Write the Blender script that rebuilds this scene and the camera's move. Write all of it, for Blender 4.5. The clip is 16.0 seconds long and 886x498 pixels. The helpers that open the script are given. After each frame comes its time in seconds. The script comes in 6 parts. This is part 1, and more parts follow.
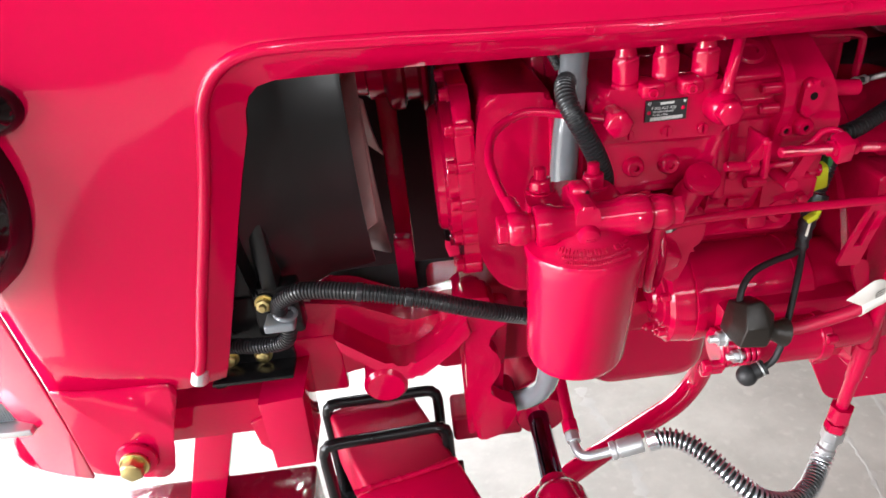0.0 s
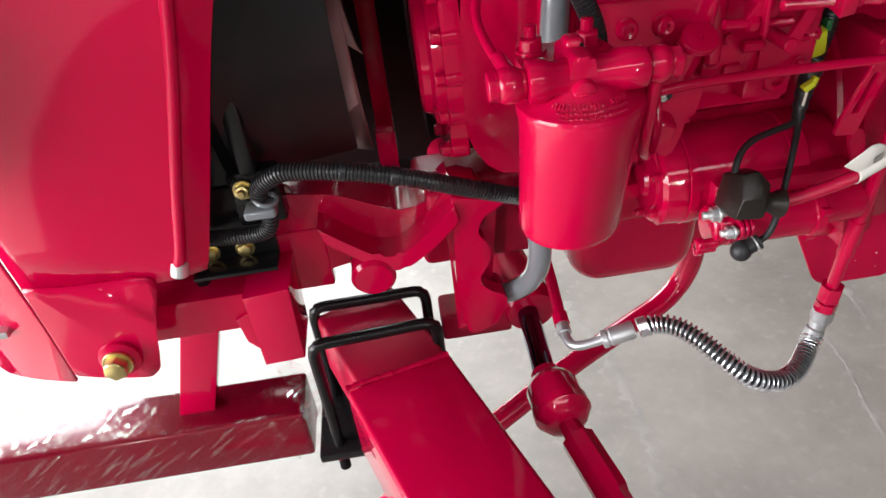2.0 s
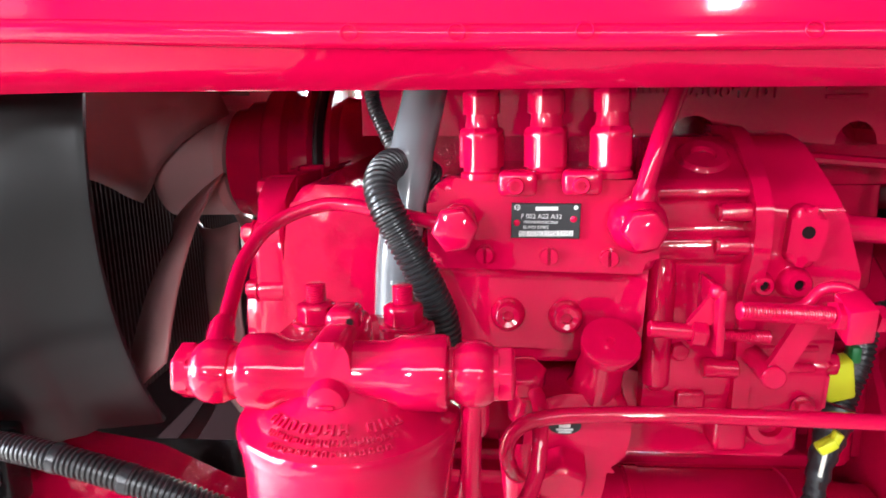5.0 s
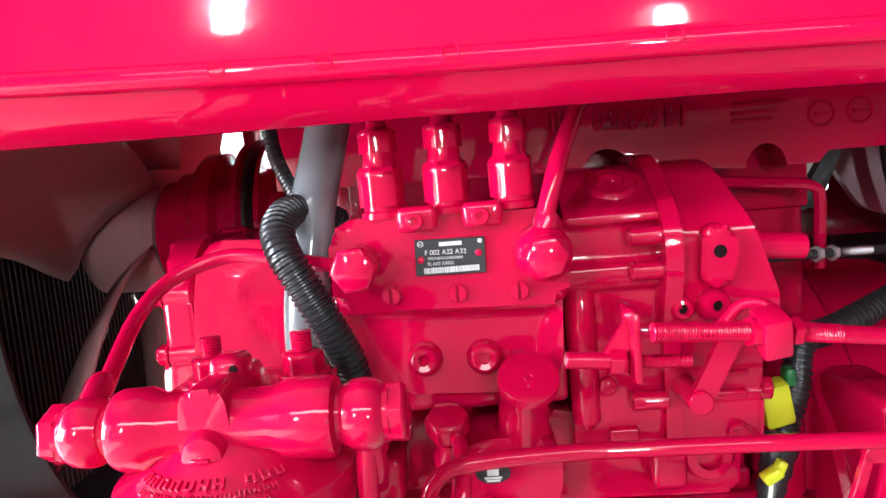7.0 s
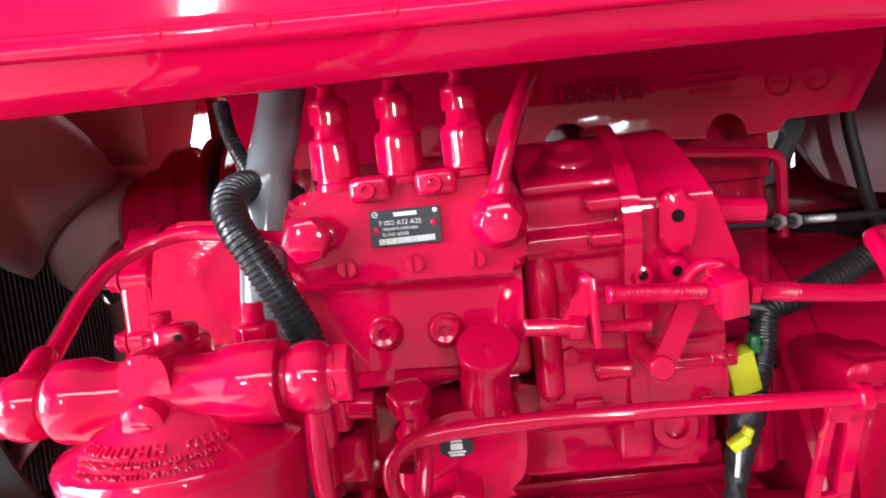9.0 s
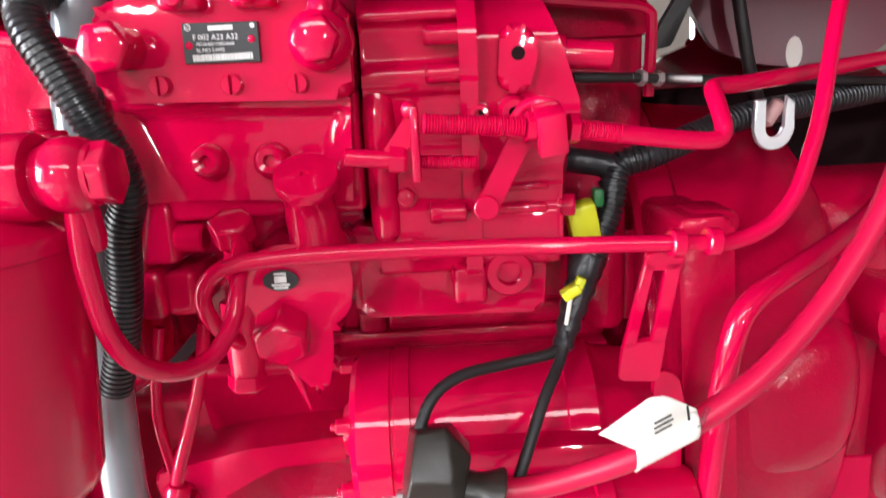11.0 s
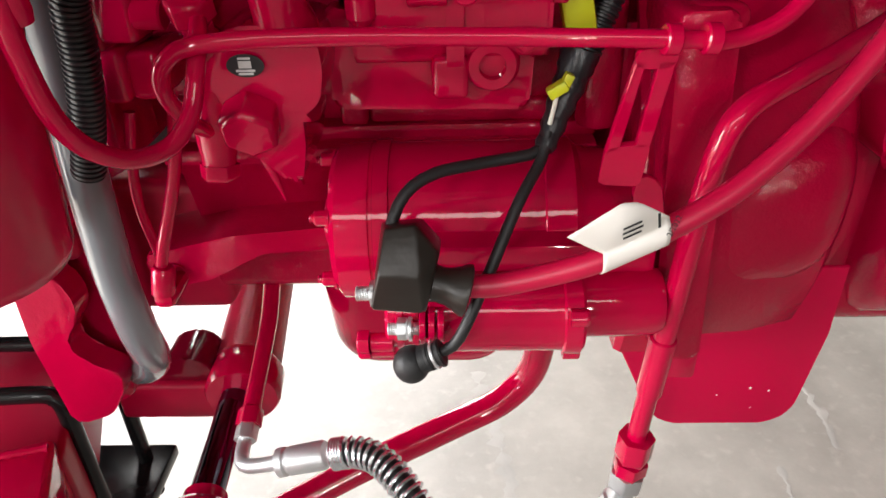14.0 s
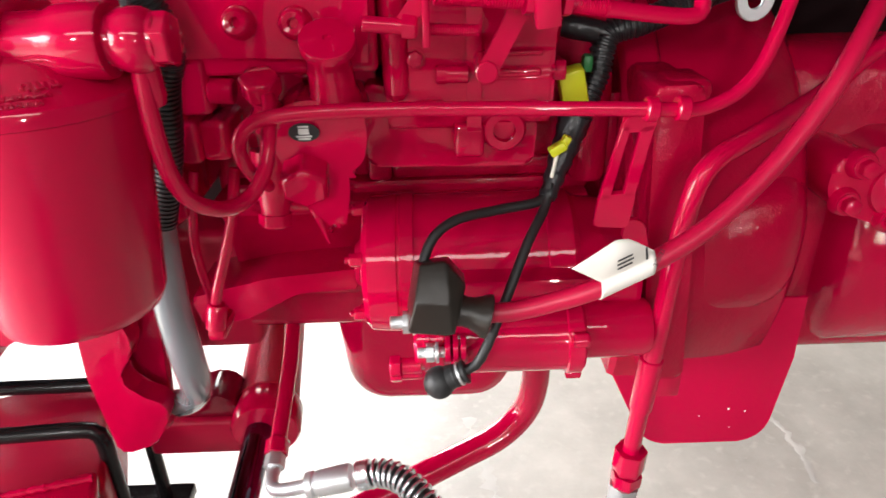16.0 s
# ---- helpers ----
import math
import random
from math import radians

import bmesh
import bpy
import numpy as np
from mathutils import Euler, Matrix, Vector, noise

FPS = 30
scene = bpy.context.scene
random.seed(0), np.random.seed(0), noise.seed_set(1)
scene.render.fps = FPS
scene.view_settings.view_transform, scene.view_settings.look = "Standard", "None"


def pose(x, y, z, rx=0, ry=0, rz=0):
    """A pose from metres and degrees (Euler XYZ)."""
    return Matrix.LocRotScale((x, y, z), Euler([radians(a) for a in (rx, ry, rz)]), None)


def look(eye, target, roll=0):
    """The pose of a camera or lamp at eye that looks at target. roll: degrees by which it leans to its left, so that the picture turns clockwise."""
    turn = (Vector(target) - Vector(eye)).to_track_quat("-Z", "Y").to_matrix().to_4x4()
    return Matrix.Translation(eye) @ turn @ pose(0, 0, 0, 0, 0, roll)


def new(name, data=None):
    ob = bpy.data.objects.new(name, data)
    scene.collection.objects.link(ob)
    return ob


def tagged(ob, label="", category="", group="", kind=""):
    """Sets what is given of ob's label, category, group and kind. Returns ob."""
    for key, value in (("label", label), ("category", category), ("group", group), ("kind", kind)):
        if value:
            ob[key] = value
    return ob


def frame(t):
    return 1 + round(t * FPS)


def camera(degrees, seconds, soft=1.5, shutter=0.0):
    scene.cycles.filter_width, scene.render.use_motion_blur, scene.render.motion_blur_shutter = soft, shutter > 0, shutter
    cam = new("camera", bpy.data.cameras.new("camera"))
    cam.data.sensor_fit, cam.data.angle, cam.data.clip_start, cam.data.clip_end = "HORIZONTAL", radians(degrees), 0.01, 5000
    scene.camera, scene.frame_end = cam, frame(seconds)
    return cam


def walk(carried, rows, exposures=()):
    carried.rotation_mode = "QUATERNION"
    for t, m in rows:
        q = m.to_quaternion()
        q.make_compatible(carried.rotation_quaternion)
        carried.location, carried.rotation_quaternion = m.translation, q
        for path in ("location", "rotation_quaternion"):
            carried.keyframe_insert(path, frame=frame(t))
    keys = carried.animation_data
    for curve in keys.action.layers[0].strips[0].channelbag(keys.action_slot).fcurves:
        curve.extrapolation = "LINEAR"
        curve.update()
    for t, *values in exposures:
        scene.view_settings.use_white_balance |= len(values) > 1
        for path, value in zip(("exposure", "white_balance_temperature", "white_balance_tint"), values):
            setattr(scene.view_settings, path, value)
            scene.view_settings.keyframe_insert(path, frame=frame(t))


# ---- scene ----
cam = camera(65.6, 16.0, shutter=0.5)
PATH = [
    (0, (-0.031, -0.003, 1.246), (0.005, 1.737, 0.26), -6.3),
    (0.5, (-0.04, -0.003, 1.253), (-0.016, 1.699, 0.205), -5.8),
    (1, (-0.049, -0.016, 1.24), (-0.049, 1.681, 0.18), -6.7),
    (1.5, (-0.046, -0.015, 1.208), (-0.01, 1.656, 0.109), -6.9),
    (2, (-0.044, -0.009, 1.19), (0.024, 1.63, 0.047), -7.4),
    (2.5, (-0.023, 0.006, 1.174), (0.058, 1.667, 0.064), -4.8),
    (3, (0.006, 0.03, 1.155), (0.121, 1.721, 0.094), -3.5),
    (3.5, (0.052, 0.072, 1.14), (0.069, 1.849, 0.222), -4.0),
    (4, (0.109, 0.115, 1.137), (-0.029, 1.993, 0.464), -4.0),
    (4.5, (0.136, 0.16, 1.121), (-0.028, 2.096, 0.648), -3.2),
    (5, (0.15, 0.182, 1.114), (-0.022, 2.126, 0.678), -1.3),
    (5.2, (0.154, 0.188, 1.112), (0.012, 2.143, 0.713), -1.4),
    (7.3, (0.187, 0.192, 1.09), (0.084, 2.177, 0.875), -5.2),
    (7.5, (0.186, 0.192, 1.089), (0.096, 2.179, 0.877), -5.1),
    (8, (0.185, 0.194, 1.086), (0.077, 2.185, 0.938), -6.3),
    (8.2, (0.184, 0.194, 1.085), (0.088, 2.185, 0.925), -7.1),
    (10.3, (0.25, 0.195, 1.044), (0.256, 2.175, 0.757), -4.1),
    (10.5, (0.255, 0.198, 1.042), (0.274, 2.171, 0.714), -4.0),
    (11, (0.263, 0.199, 1.034), (0.278, 2.136, 0.536), -3.1),
    (11.5, (0.269, 0.202, 1.029), (0.285, 2.119, 0.459), -2.9),
    (12, (0.274, 0.204, 1.032), (0.255, 2.071, 0.315), -2.4),
    (12.5, (0.274, 0.204, 1.032), (0.25, 2.016, 0.184), -2.1),
    (13, (0.279, 0.205, 1.029), (0.243, 1.939, 0.034), -2.2),
    (13.5, (0.283, 0.208, 1.031), (0.23, 1.936, 0.025), -2.1),
    (14, (0.284, 0.211, 1.03), (0.23, 1.917, -0.014), -1.8),
    (14.5, (0.284, 0.209, 1.031), (0.24, 1.905, -0.028), -1.5),
    (15, (0.281, 0.201, 1.038), (0.271, 1.916, 0.009), -0.8),
    (15.5, (0.271, 0.18, 1.05), (0.324, 1.933, 0.089), -1.3),
    (16, (0.258, 0.148, 1.054), (0.273, 1.931, 0.148), -1.6),
]
EXPO = [(0.0, 2.78, 6150, 10), (0.5, 2.78, 6150, 10), (1.0, 2.69, 6150, 10), (1.5, 2.54, 6150, 10), (2.0, 2.23, 6250, 10), (2.5, 2.26, 6250, 10), (3.0, 2.41, 6250, 10), (4.0, 3.3, 6000, 10), (5.0, 3.65, 5900, 10), (8.0, 3.57, 5850, 10), (11.0, 3.62, 6100, 10), (11.5, 3.56, 6150, 10), (12.0, 3.56, 6200, 10), (12.5, 3.52, 6150, 10), (13.0, 3.09, 6200, 10), (14.0, 2.66, 6500, 10), (14.5, 2.65, 6550, 10), (15.0, 2.64, 6550, 10), (15.5, 2.81, 6500, 10), (16.0, 2.92, 6450, 10)]
walk(cam, [(t, look(eye, target, roll)) for t, eye, target, roll in PATH], EXPO)

# ---- light ----
world = bpy.data.worlds.new("world")
scene.world = world
world.use_nodes = True
wn = world.node_tree.nodes
sky = wn.new("ShaderNodeTexSky")
sky.sky_type, sky.sun_disc = "NISHITA", False
sky.sun_elevation, sky.sun_rotation = radians(54), radians(275)
wn["Background"].inputs["Strength"].default_value = 0.05
world.node_tree.links.new(sky.outputs["Color"], wn["Background"].inputs["Color"])
sun = new("sun", bpy.data.lights.new("sun", "SUN"))
sun.data.energy, sun.data.angle, sun.data.color = 5.0, radians(0.53), (1.0, 0.96, 0.9)
sun.matrix_world = look((-6.0, 0.5, 8.2), (0, 0, 0))


def opening_light(name, eye, target, width, height, watts, color=(1.0, 0.98, 0.96)):
    """Daylight that stands in a doorway or window of the hall."""
    lamp = new(name, bpy.data.lights.new(name, "AREA"))
    lamp.data.shape, lamp.data.size, lamp.data.size_y = "RECTANGLE", width, height
    lamp.data.energy, lamp.data.color = watts, color
    lamp.matrix_world = look(eye, target)
    return lamp


opening_light("door_daylight", (-3.34, -0.2, 1.45), (0.0, 0.3, 0.8), 3.4, 1.8, 54)
opening_light("window_daylight", (-1.58, -3.44, 2.20), (0.0, 0.5, 1.05), 0.17, 0.44, 6.2)
opening_light("window_daylight", (1.22, -3.44, 1.55), (0.2, 0.5, 1.05), 0.15, 0.40, 3.6)
opening_light("clerestory_daylight", (0.0, -3.44, 3.30), (0.0, 0.5, 1.0), 5.0, 0.8, 14)
opening_light("rear_door_daylight", (-1.5, 3.64, 1.7), (-0.6, 1.0, 0.0), 3.2, 2.9, 112)

# ---- materials ----


def material(name, color, rough=0.4, metal=0.0, bump=0.0, scale=200.0, vary=0.06, coat=0.0, dirt=None, dirt_scale=9.0, fine=0.0, fine_scale=1500.0, spec=0.5):
    m = bpy.data.materials.new(name)
    m.use_nodes = True
    nt = m.node_tree
    b = nt.nodes["Principled BSDF"]
    b.inputs["Roughness"].default_value = rough
    b.inputs["Metallic"].default_value = metal
    b.inputs["Coat Weight"].default_value = coat
    b.inputs["Coat Roughness"].default_value = 0.05
    b.inputs["Specular IOR Level"].default_value = spec
    geo = nt.nodes.new("ShaderNodeNewGeometry")
    big = nt.nodes.new("ShaderNodeTexNoise")
    big.inputs["Scale"].default_value, big.inputs["Detail"].default_value = dirt_scale, 5
    nt.links.new(geo.outputs["Position"], big.inputs["Vector"])
    ramp = nt.nodes.new("ShaderNodeValToRGB")
    low = dirt or [c * (1 - vary) for c in color]
    ramp.color_ramp.elements[0].position, ramp.color_ramp.elements[1].position = 0.35, 0.62
    ramp.color_ramp.elements[0].color, ramp.color_ramp.elements[1].color = (*low, 1), (*color, 1)
    nt.links.new(big.outputs["Fac"], ramp.inputs["Fac"])
    nt.links.new(ramp.outputs["Color"], b.inputs["Base Color"])
    rr = nt.nodes.new("ShaderNodeMapRange")
    rr.inputs["To Min"].default_value, rr.inputs["To Max"].default_value = rough * 0.75, min(1.0, rough * 1.3)
    nt.links.new(big.outputs["Fac"], rr.inputs["Value"])
    nt.links.new(rr.outputs["Result"], b.inputs["Roughness"])
    if bump:
        tex = nt.nodes.new("ShaderNodeTexNoise")
        tex.inputs["Scale"].default_value, tex.inputs["Detail"].default_value = scale, 3
        nt.links.new(geo.outputs["Position"], tex.inputs["Vector"])
        bp = nt.nodes.new("ShaderNodeBump")
        bp.inputs["Strength"].default_value, bp.inputs["Distance"].default_value = bump, 0.001
        nt.links.new(tex.outputs["Fac"], bp.inputs["Height"])
        last = bp
        if fine:
            tex2 = nt.nodes.new("ShaderNodeTexNoise")
            tex2.inputs["Scale"].default_value, tex2.inputs["Detail"].default_value = fine_scale, 2
            nt.links.new(geo.outputs["Position"], tex2.inputs["Vector"])
            last = nt.nodes.new("ShaderNodeBump")
            last.inputs["Strength"].default_value, last.inputs["Distance"].default_value = fine, 0.0005
            nt.links.new(tex2.outputs["Fac"], last.inputs["Height"])
            nt.links.new(bp.outputs["Normal"], last.inputs["Normal"])
        nt.links.new(last.outputs["Normal"], b.inputs["Normal"])
    return m


RED = (0.50, 0.0005, 0.042)
paint = material("red_sheet_paint", RED, 0.065, coat=0.0, bump=0.07, scale=60, vary=0.05, spec=0.27)
gloss = material("red_brushed_paint", RED, 0.055, coat=0.0, bump=0.24, scale=55, vary=0.10, fine=0.045, fine_scale=420, spec=0.46)
cast = material("red_cast_paint", (0.46, 0.0005, 0.037), 0.08, coat=0.0, spec=0.34, bump=0.5, scale=110, vary=0.16, fine=0.22, fine_scale=600)
rough_cast = material("red_rough_cast_paint", (0.43, 0.0005, 0.033), 0.12, coat=0.0, spec=0.30, bump=0.7, scale=120, vary=0.2, fine=0.5, fine_scale=700)
# red paint with shade put into the colour, for parts that lie dark
shaded_red = material("shade_darkened_red_paint", (0.17, 0.001, 0.014), 0.12, bump=0.08, scale=60, vary=0.12, spec=0.4)
satin = material("red_satin_paint", RED, 0.20, bump=0.12, scale=90, vary=0.06, spec=0.34, fine=0.05)
dull_paint = material("red_dull_paint", (0.42, 0.0005, 0.034), 0.42, bump=0.2, scale=120, vary=0.18, spec=0.25, fine=0.1)
rubber = material("black_rubber", (0.018, 0.018, 0.019), 0.45, bump=0.2, scale=500, vary=0.3)
conduit_mat = material("black_conduit_plastic", (0.022, 0.022, 0.024), 0.30, vary=0.3, bump=0.1, scale=300)
blackpaint = material("black_satin_paint", (0.010, 0.0095, 0.010), 0.21, bump=0.15, scale=200, vary=0.35, dirt=(0.007, 0.0065, 0.007), spec=0.28)
shroud_mat = material("black_moulded_plastic", (0.013, 0.013, 0.0135), 0.30, bump=0.12, scale=120, vary=0.25, spec=0.42)
grey = material("grey_pvc", (0.18, 0.195, 0.21), 0.16, vary=0.12, bump=0.05, scale=40, coat=0.6)
zinc = material("zinc_plate", (0.74, 0.75, 0.76), 0.38, 0.8, bump=0.15, scale=400, vary=0.2)
steel = material("spring_steel", (0.80, 0.82, 0.85), 0.25, 0.92, vary=0.2)
chrome = material("chrome_rod", (0.16, 0.15, 0.19), 0.08, 1.0, vary=0.1)
brass = material("yellow_zinc", (0.72, 0.58, 0.25), 0.3, 1.0, bump=0.2, scale=300, vary=0.3)
tagwhite = material("white_paper_label", (0.80, 0.76, 0.70), 0.5, vary=0.05)
ink = material("black_print", (0.015, 0.015, 0.016), 0.5)
silver_ink = material("silver_print", (0.62, 0.62, 0.60), 0.35, vary=0.1)
yellow = material("yellow_connector_plastic", (0.62, 0.66, 0.02), 0.35, vary=0.1)
green = material("green_connector_plastic", (0.02, 0.18, 0.05), 0.35)
# cream reddened to carry light bounced off the red paint
cream = material("red_bounce_cream_plastic", (0.42, 0.225, 0.22), 0.45, vary=0.12, bump=0.1, scale=80)
fin_mat = material("radiator_fin", (0.05, 0.03, 0.03), 0.5, vary=0.3)
lensglass = material("dark_headlamp_lens", (0.010, 0.004, 0.005), 0.06, spec=0.5)
boot_rubber = material("brown_black_rubber", (0.020, 0.016, 0.013), 0.30, bump=0.9, scale=55, vary=0.3, spec=0.45)
tape = material("black_vinyl_tape", (0.02, 0.02, 0.023), 0.28, bump=0.8, scale=160, vary=0.3)
wirewhite = material("white_wire", (0.75, 0.75, 0.65), 0.4)
tankmat = material("maroon_gloss_tank", (0.16, 0.020, 0.040), 0.34, bump=0.3, scale=30, vary=0.3, spec=0.25)
wallmat = material("cream_wall_plaster", (0.12, 0.105, 0.09), 0.8, bump=0.3, scale=60, vary=0.12)
ceilmat = material("grey_roof_sheet", (0.07, 0.07, 0.07), 0.8, vary=0.06)
# near-black that stands in for shade inside bores and behind parts
shade_mat = material("near_black_shade", (0.012, 0.004, 0.005), 0.85, spec=0.1)

film = bpy.data.materials.new("clear_stretch_film")
film.use_nodes = True
fn = film.node_tree
fn.nodes.remove(fn.nodes["Principled BSDF"])
f_clear, f_gloss, f_mix = fn.nodes.new("ShaderNodeBsdfTransparent"), fn.nodes.new("ShaderNodeBsdfGlossy"), fn.nodes.new("ShaderNodeMixShader")
f_gloss.inputs["Roughness"].default_value = 0.14
f_tex, f_geo, f_turn, f_map = fn.nodes.new("ShaderNodeTexNoise"), fn.nodes.new("ShaderNodeNewGeometry"), fn.nodes.new("ShaderNodeMapping"), fn.nodes.new("ShaderNodeMapping")
f_turn.inputs["Rotation"].default_value, f_map.inputs["Scale"].default_value = (0.25, 0.62, 0.45), (9, 60, 150)
f_tex.inputs["Scale"].default_value, f_tex.inputs["Detail"].default_value, f_tex.inputs["Distortion"].default_value = 1.0, 5, 0.5
fn.links.new(f_geo.outputs["Position"], f_turn.inputs["Vector"])
fn.links.new(f_turn.outputs["Vector"], f_map.inputs["Vector"])
fn.links.new(f_map.outputs["Vector"], f_tex.inputs["Vector"])
f_ramp = fn.nodes.new("ShaderNodeValToRGB")
f_ramp.color_ramp.elements[0].position, f_ramp.color_ramp.elements[1].position = 0.53, 0.74
f_ramp.color_ramp.elements[0].color, f_ramp.color_ramp.elements[1].color = (0.020, 0.020, 0.020, 1), (0.34, 0.34, 0.34, 1)
fn.links.new(f_tex.outputs["Fac"], f_ramp.inputs["Fac"])
f_bump = fn.nodes.new("ShaderNodeBump")
f_bump.inputs["Strength"].default_value, f_bump.inputs["Distance"].default_value = 0.35, 0.003
fn.links.new(f_tex.outputs["Fac"], f_bump.inputs["Height"])
fn.links.new(f_bump.outputs["Normal"], f_gloss.inputs["Normal"])
fn.links.new(f_ramp.outputs["Color"], f_mix.inputs["Fac"])
fn.links.new(f_clear.outputs["BSDF"], f_mix.inputs[1])
fn.links.new(f_gloss.outputs["BSDF"], f_mix.inputs[2])
fn.links.new(f_mix.outputs["Shader"], fn.nodes["Material Output"].inputs["Surface"])


def concrete():
    m = material("worn_concrete", (0.50, 0.48, 0.45), 0.55, bump=0.25, scale=90, vary=0.1)
    nt = m.node_tree
    b = nt.nodes["Principled BSDF"]
    geo = next(n for n in nt.nodes if n.type == "NEW_GEOMETRY")
    a = nt.nodes.new("ShaderNodeTexNoise")
    a.inputs["Scale"].default_value, a.inputs["Detail"].default_value, a.inputs["Roughness"].default_value = 2.6, 9, 0.68
    c = nt.nodes.new("ShaderNodeTexNoise")
    c.inputs["Scale"].default_value, c.inputs["Detail"].default_value = 34, 6
    nt.links.new(geo.outputs["Position"], a.inputs["Vector"])
    nt.links.new(geo.outputs["Position"], c.inputs["Vector"])
    r1 = nt.nodes.new("ShaderNodeValToRGB")
    r1.color_ramp.elements[0].position, r1.color_ramp.elements[1].position = 0.32, 0.66
    r1.color_ramp.elements[0].color, r1.color_ramp.elements[1].color = (0.136, 0.124, 0.108, 1), (0.226, 0.209, 0.184, 1)
    nt.links.new(a.outputs["Fac"], r1.inputs["Fac"])
    r2 = nt.nodes.new("ShaderNodeValToRGB")
    r2.color_ramp.elements[0].position, r2.color_ramp.elements[1].position = 0.55, 0.85
    r2.color_ramp.elements[0].color, r2.color_ramp.elements[1].color = (0, 0, 0, 1), (1, 1, 1, 1)
    nt.links.new(c.outputs["Fac"], r2.inputs["Fac"])
    mx = nt.nodes.new("ShaderNodeMix")
    mx.data_type = "RGBA"
    mx.inputs["B"].default_value = (0.234, 0.218, 0.192, 1)
    nt.links.new(r2.outputs["Color"], mx.inputs["Factor"])
    nt.links.new(r1.outputs["Color"], mx.inputs["A"])
    nt.links.new(mx.outputs["Result"], b.inputs["Base Color"])
    return m


floor_mat = concrete()
patch_mat = material("pale_cement_smear", (0.222, 0.21, 0.19), 0.7, bump=0.5, scale=120, vary=0.25)

# ---- mesh helpers ----


def thing(name, place, label, category, group=""):
    e = new(name)
    e.location = place
    e.empty_display_size = 0.02
    return tagged(e, label, category, group)


def part(name, bm, mat, parent=None, label="", sharp=38):
    """Links a bmesh, given in world places, as one mesh object under its parent."""
    bmesh.ops.recalc_face_normals(bm, faces=bm.faces)
    me = bpy.data.meshes.new(name)
    for f in bm.faces:
        f.smooth = True
    bm.to_mesh(me)
    bm.free()
    me.set_sharp_from_angle(angle=radians(sharp))
    me.materials.append(mat)
    ob = new(name, me)
    if parent is not None:
        ob.parent = parent
        base = parent
        off = Vector(parent.location)
        while base.parent is not None:
            base = base.parent
            off = off + Vector(base.location)
        me.transform(Matrix.Translation(-off))
    if label:
        tagged(ob, label)
    return ob


def single(name, bm, mat, label, category, group="", kind=""):
    ob = part(name, bm, mat)
    return tagged(ob, label, category, group, kind)


def turn_to(axis):
    return Vector((0, 0, 1)).rotation_difference(Vector(axis).normalized()).to_matrix()


def lathe(bm, prof, origin, axis=(0, 0, 1), seg=32, spin=0.0):
    """Turns a profile of (height, radius) about an axis."""
    m, o = turn_to(axis), Vector(origin)
    rings = []
    for h, r in prof:
        if r < 1e-6:
            rings.append([bm.verts.new(o + m @ Vector((0, 0, h)))])
        else:
            rings.append([bm.verts.new(o + m @ Vector((r * math.cos(spin + 2 * math.pi * k / seg), r * math.sin(spin + 2 * math.pi * k / seg), h))) for k in range(seg)])
    for a, b in zip(rings, rings[1:]):
        for k in range(seg):
            q = [a[k % len(a)], a[(k + 1) % len(a)], b[(k + 1) % len(b)], b[k % len(b)]]
            q = [v for n, v in enumerate(q) if v not in q[:n]]
            if len(q) > 2:
                bm.faces.new(q)
    for r in (rings[0], rings[-1]):
        if len(r) > 2:
            bm.faces.new(r)
    return bm


def rod(bm, a, b, r, seg=20, edge=0.0):
    d = Vector(b) - Vector(a)
    n = d.length
    e = edge or min(r, n) * 0.12
    return lathe(bm, [(0, r - e), (e, r), (n - e, r), (n, r - e)], a, d, seg)


def hexa(bm, a, axis, flats, height, spin=0.3):
    """A hexagon head with a chamfered end that starts at a and rises along axis."""
    r, m, o = flats / math.sqrt(3), turn_to(axis), Vector(a)
    ring = [Vector((r * math.cos(spin + math.pi * k / 3), r * math.sin(spin + math.pi * k / 3))) for k in range(6)]
    rows = []
    for h, f in ((0, 1.0), (height * 0.76, 1.0), (height * 0.92, 0.94), (height, 0.82)):
        rows.append([bm.verts.new(o + m @ Vector((p.x * f, p.y * f, h))) for p in ring])
    n = len(ring)
    for p, q in zip(rows, rows[1:]):
        for k in range(n):
            bm.faces.new((p[k], p[(k + 1) % n], q[(k + 1) % n], q[k]))
    bm.faces.new(rows[0])
    bm.faces.new(rows[-1])
    # paint softens the upright corners and the rim
    edges = [bm.edges.get((rows[0][k], rows[1][k])) for k in range(n)] + [bm.edges.get((rows[1][k], rows[1][(k + 1) % n])) for k in range(n)]
    bmesh.ops.bevel(bm, geom=edges, offset=min(flats, height) * 0.07, segments=2, profile=0.5, affect="EDGES", clamp_overlap=True)
    return bm


def bolt(bm, a, axis, flats, height, washer=0.0, spin=0.3, stud=0.0):
    ax = Vector(axis).normalized()
    p = Vector(a)
    if washer:
        rod(bm, p, p + ax * washer, flats * 0.72, 20)
        p = p + ax * washer
    hexa(bm, p, ax, flats, height, spin)
    if stud:
        threads(bm, p + ax * height, p + ax * (height + stud), flats * 0.30)
    return bm


def threads(bm, a, b, r, pitch=0.00125, seg=14):
    d = Vector(b) - Vector(a)
    n = max(2, int(d.length / pitch))
    prof = [(0, r * 0.8)]
    for k in range(n):
        h = d.length * k / n
        prof += [(h + 0.15 * pitch, r * 0.86), (h + 0.5 * pitch, r), (h + 0.62 * pitch, r)]
    prof.append((d.length, r * 0.8))
    return lathe(bm, prof, a, d, seg)


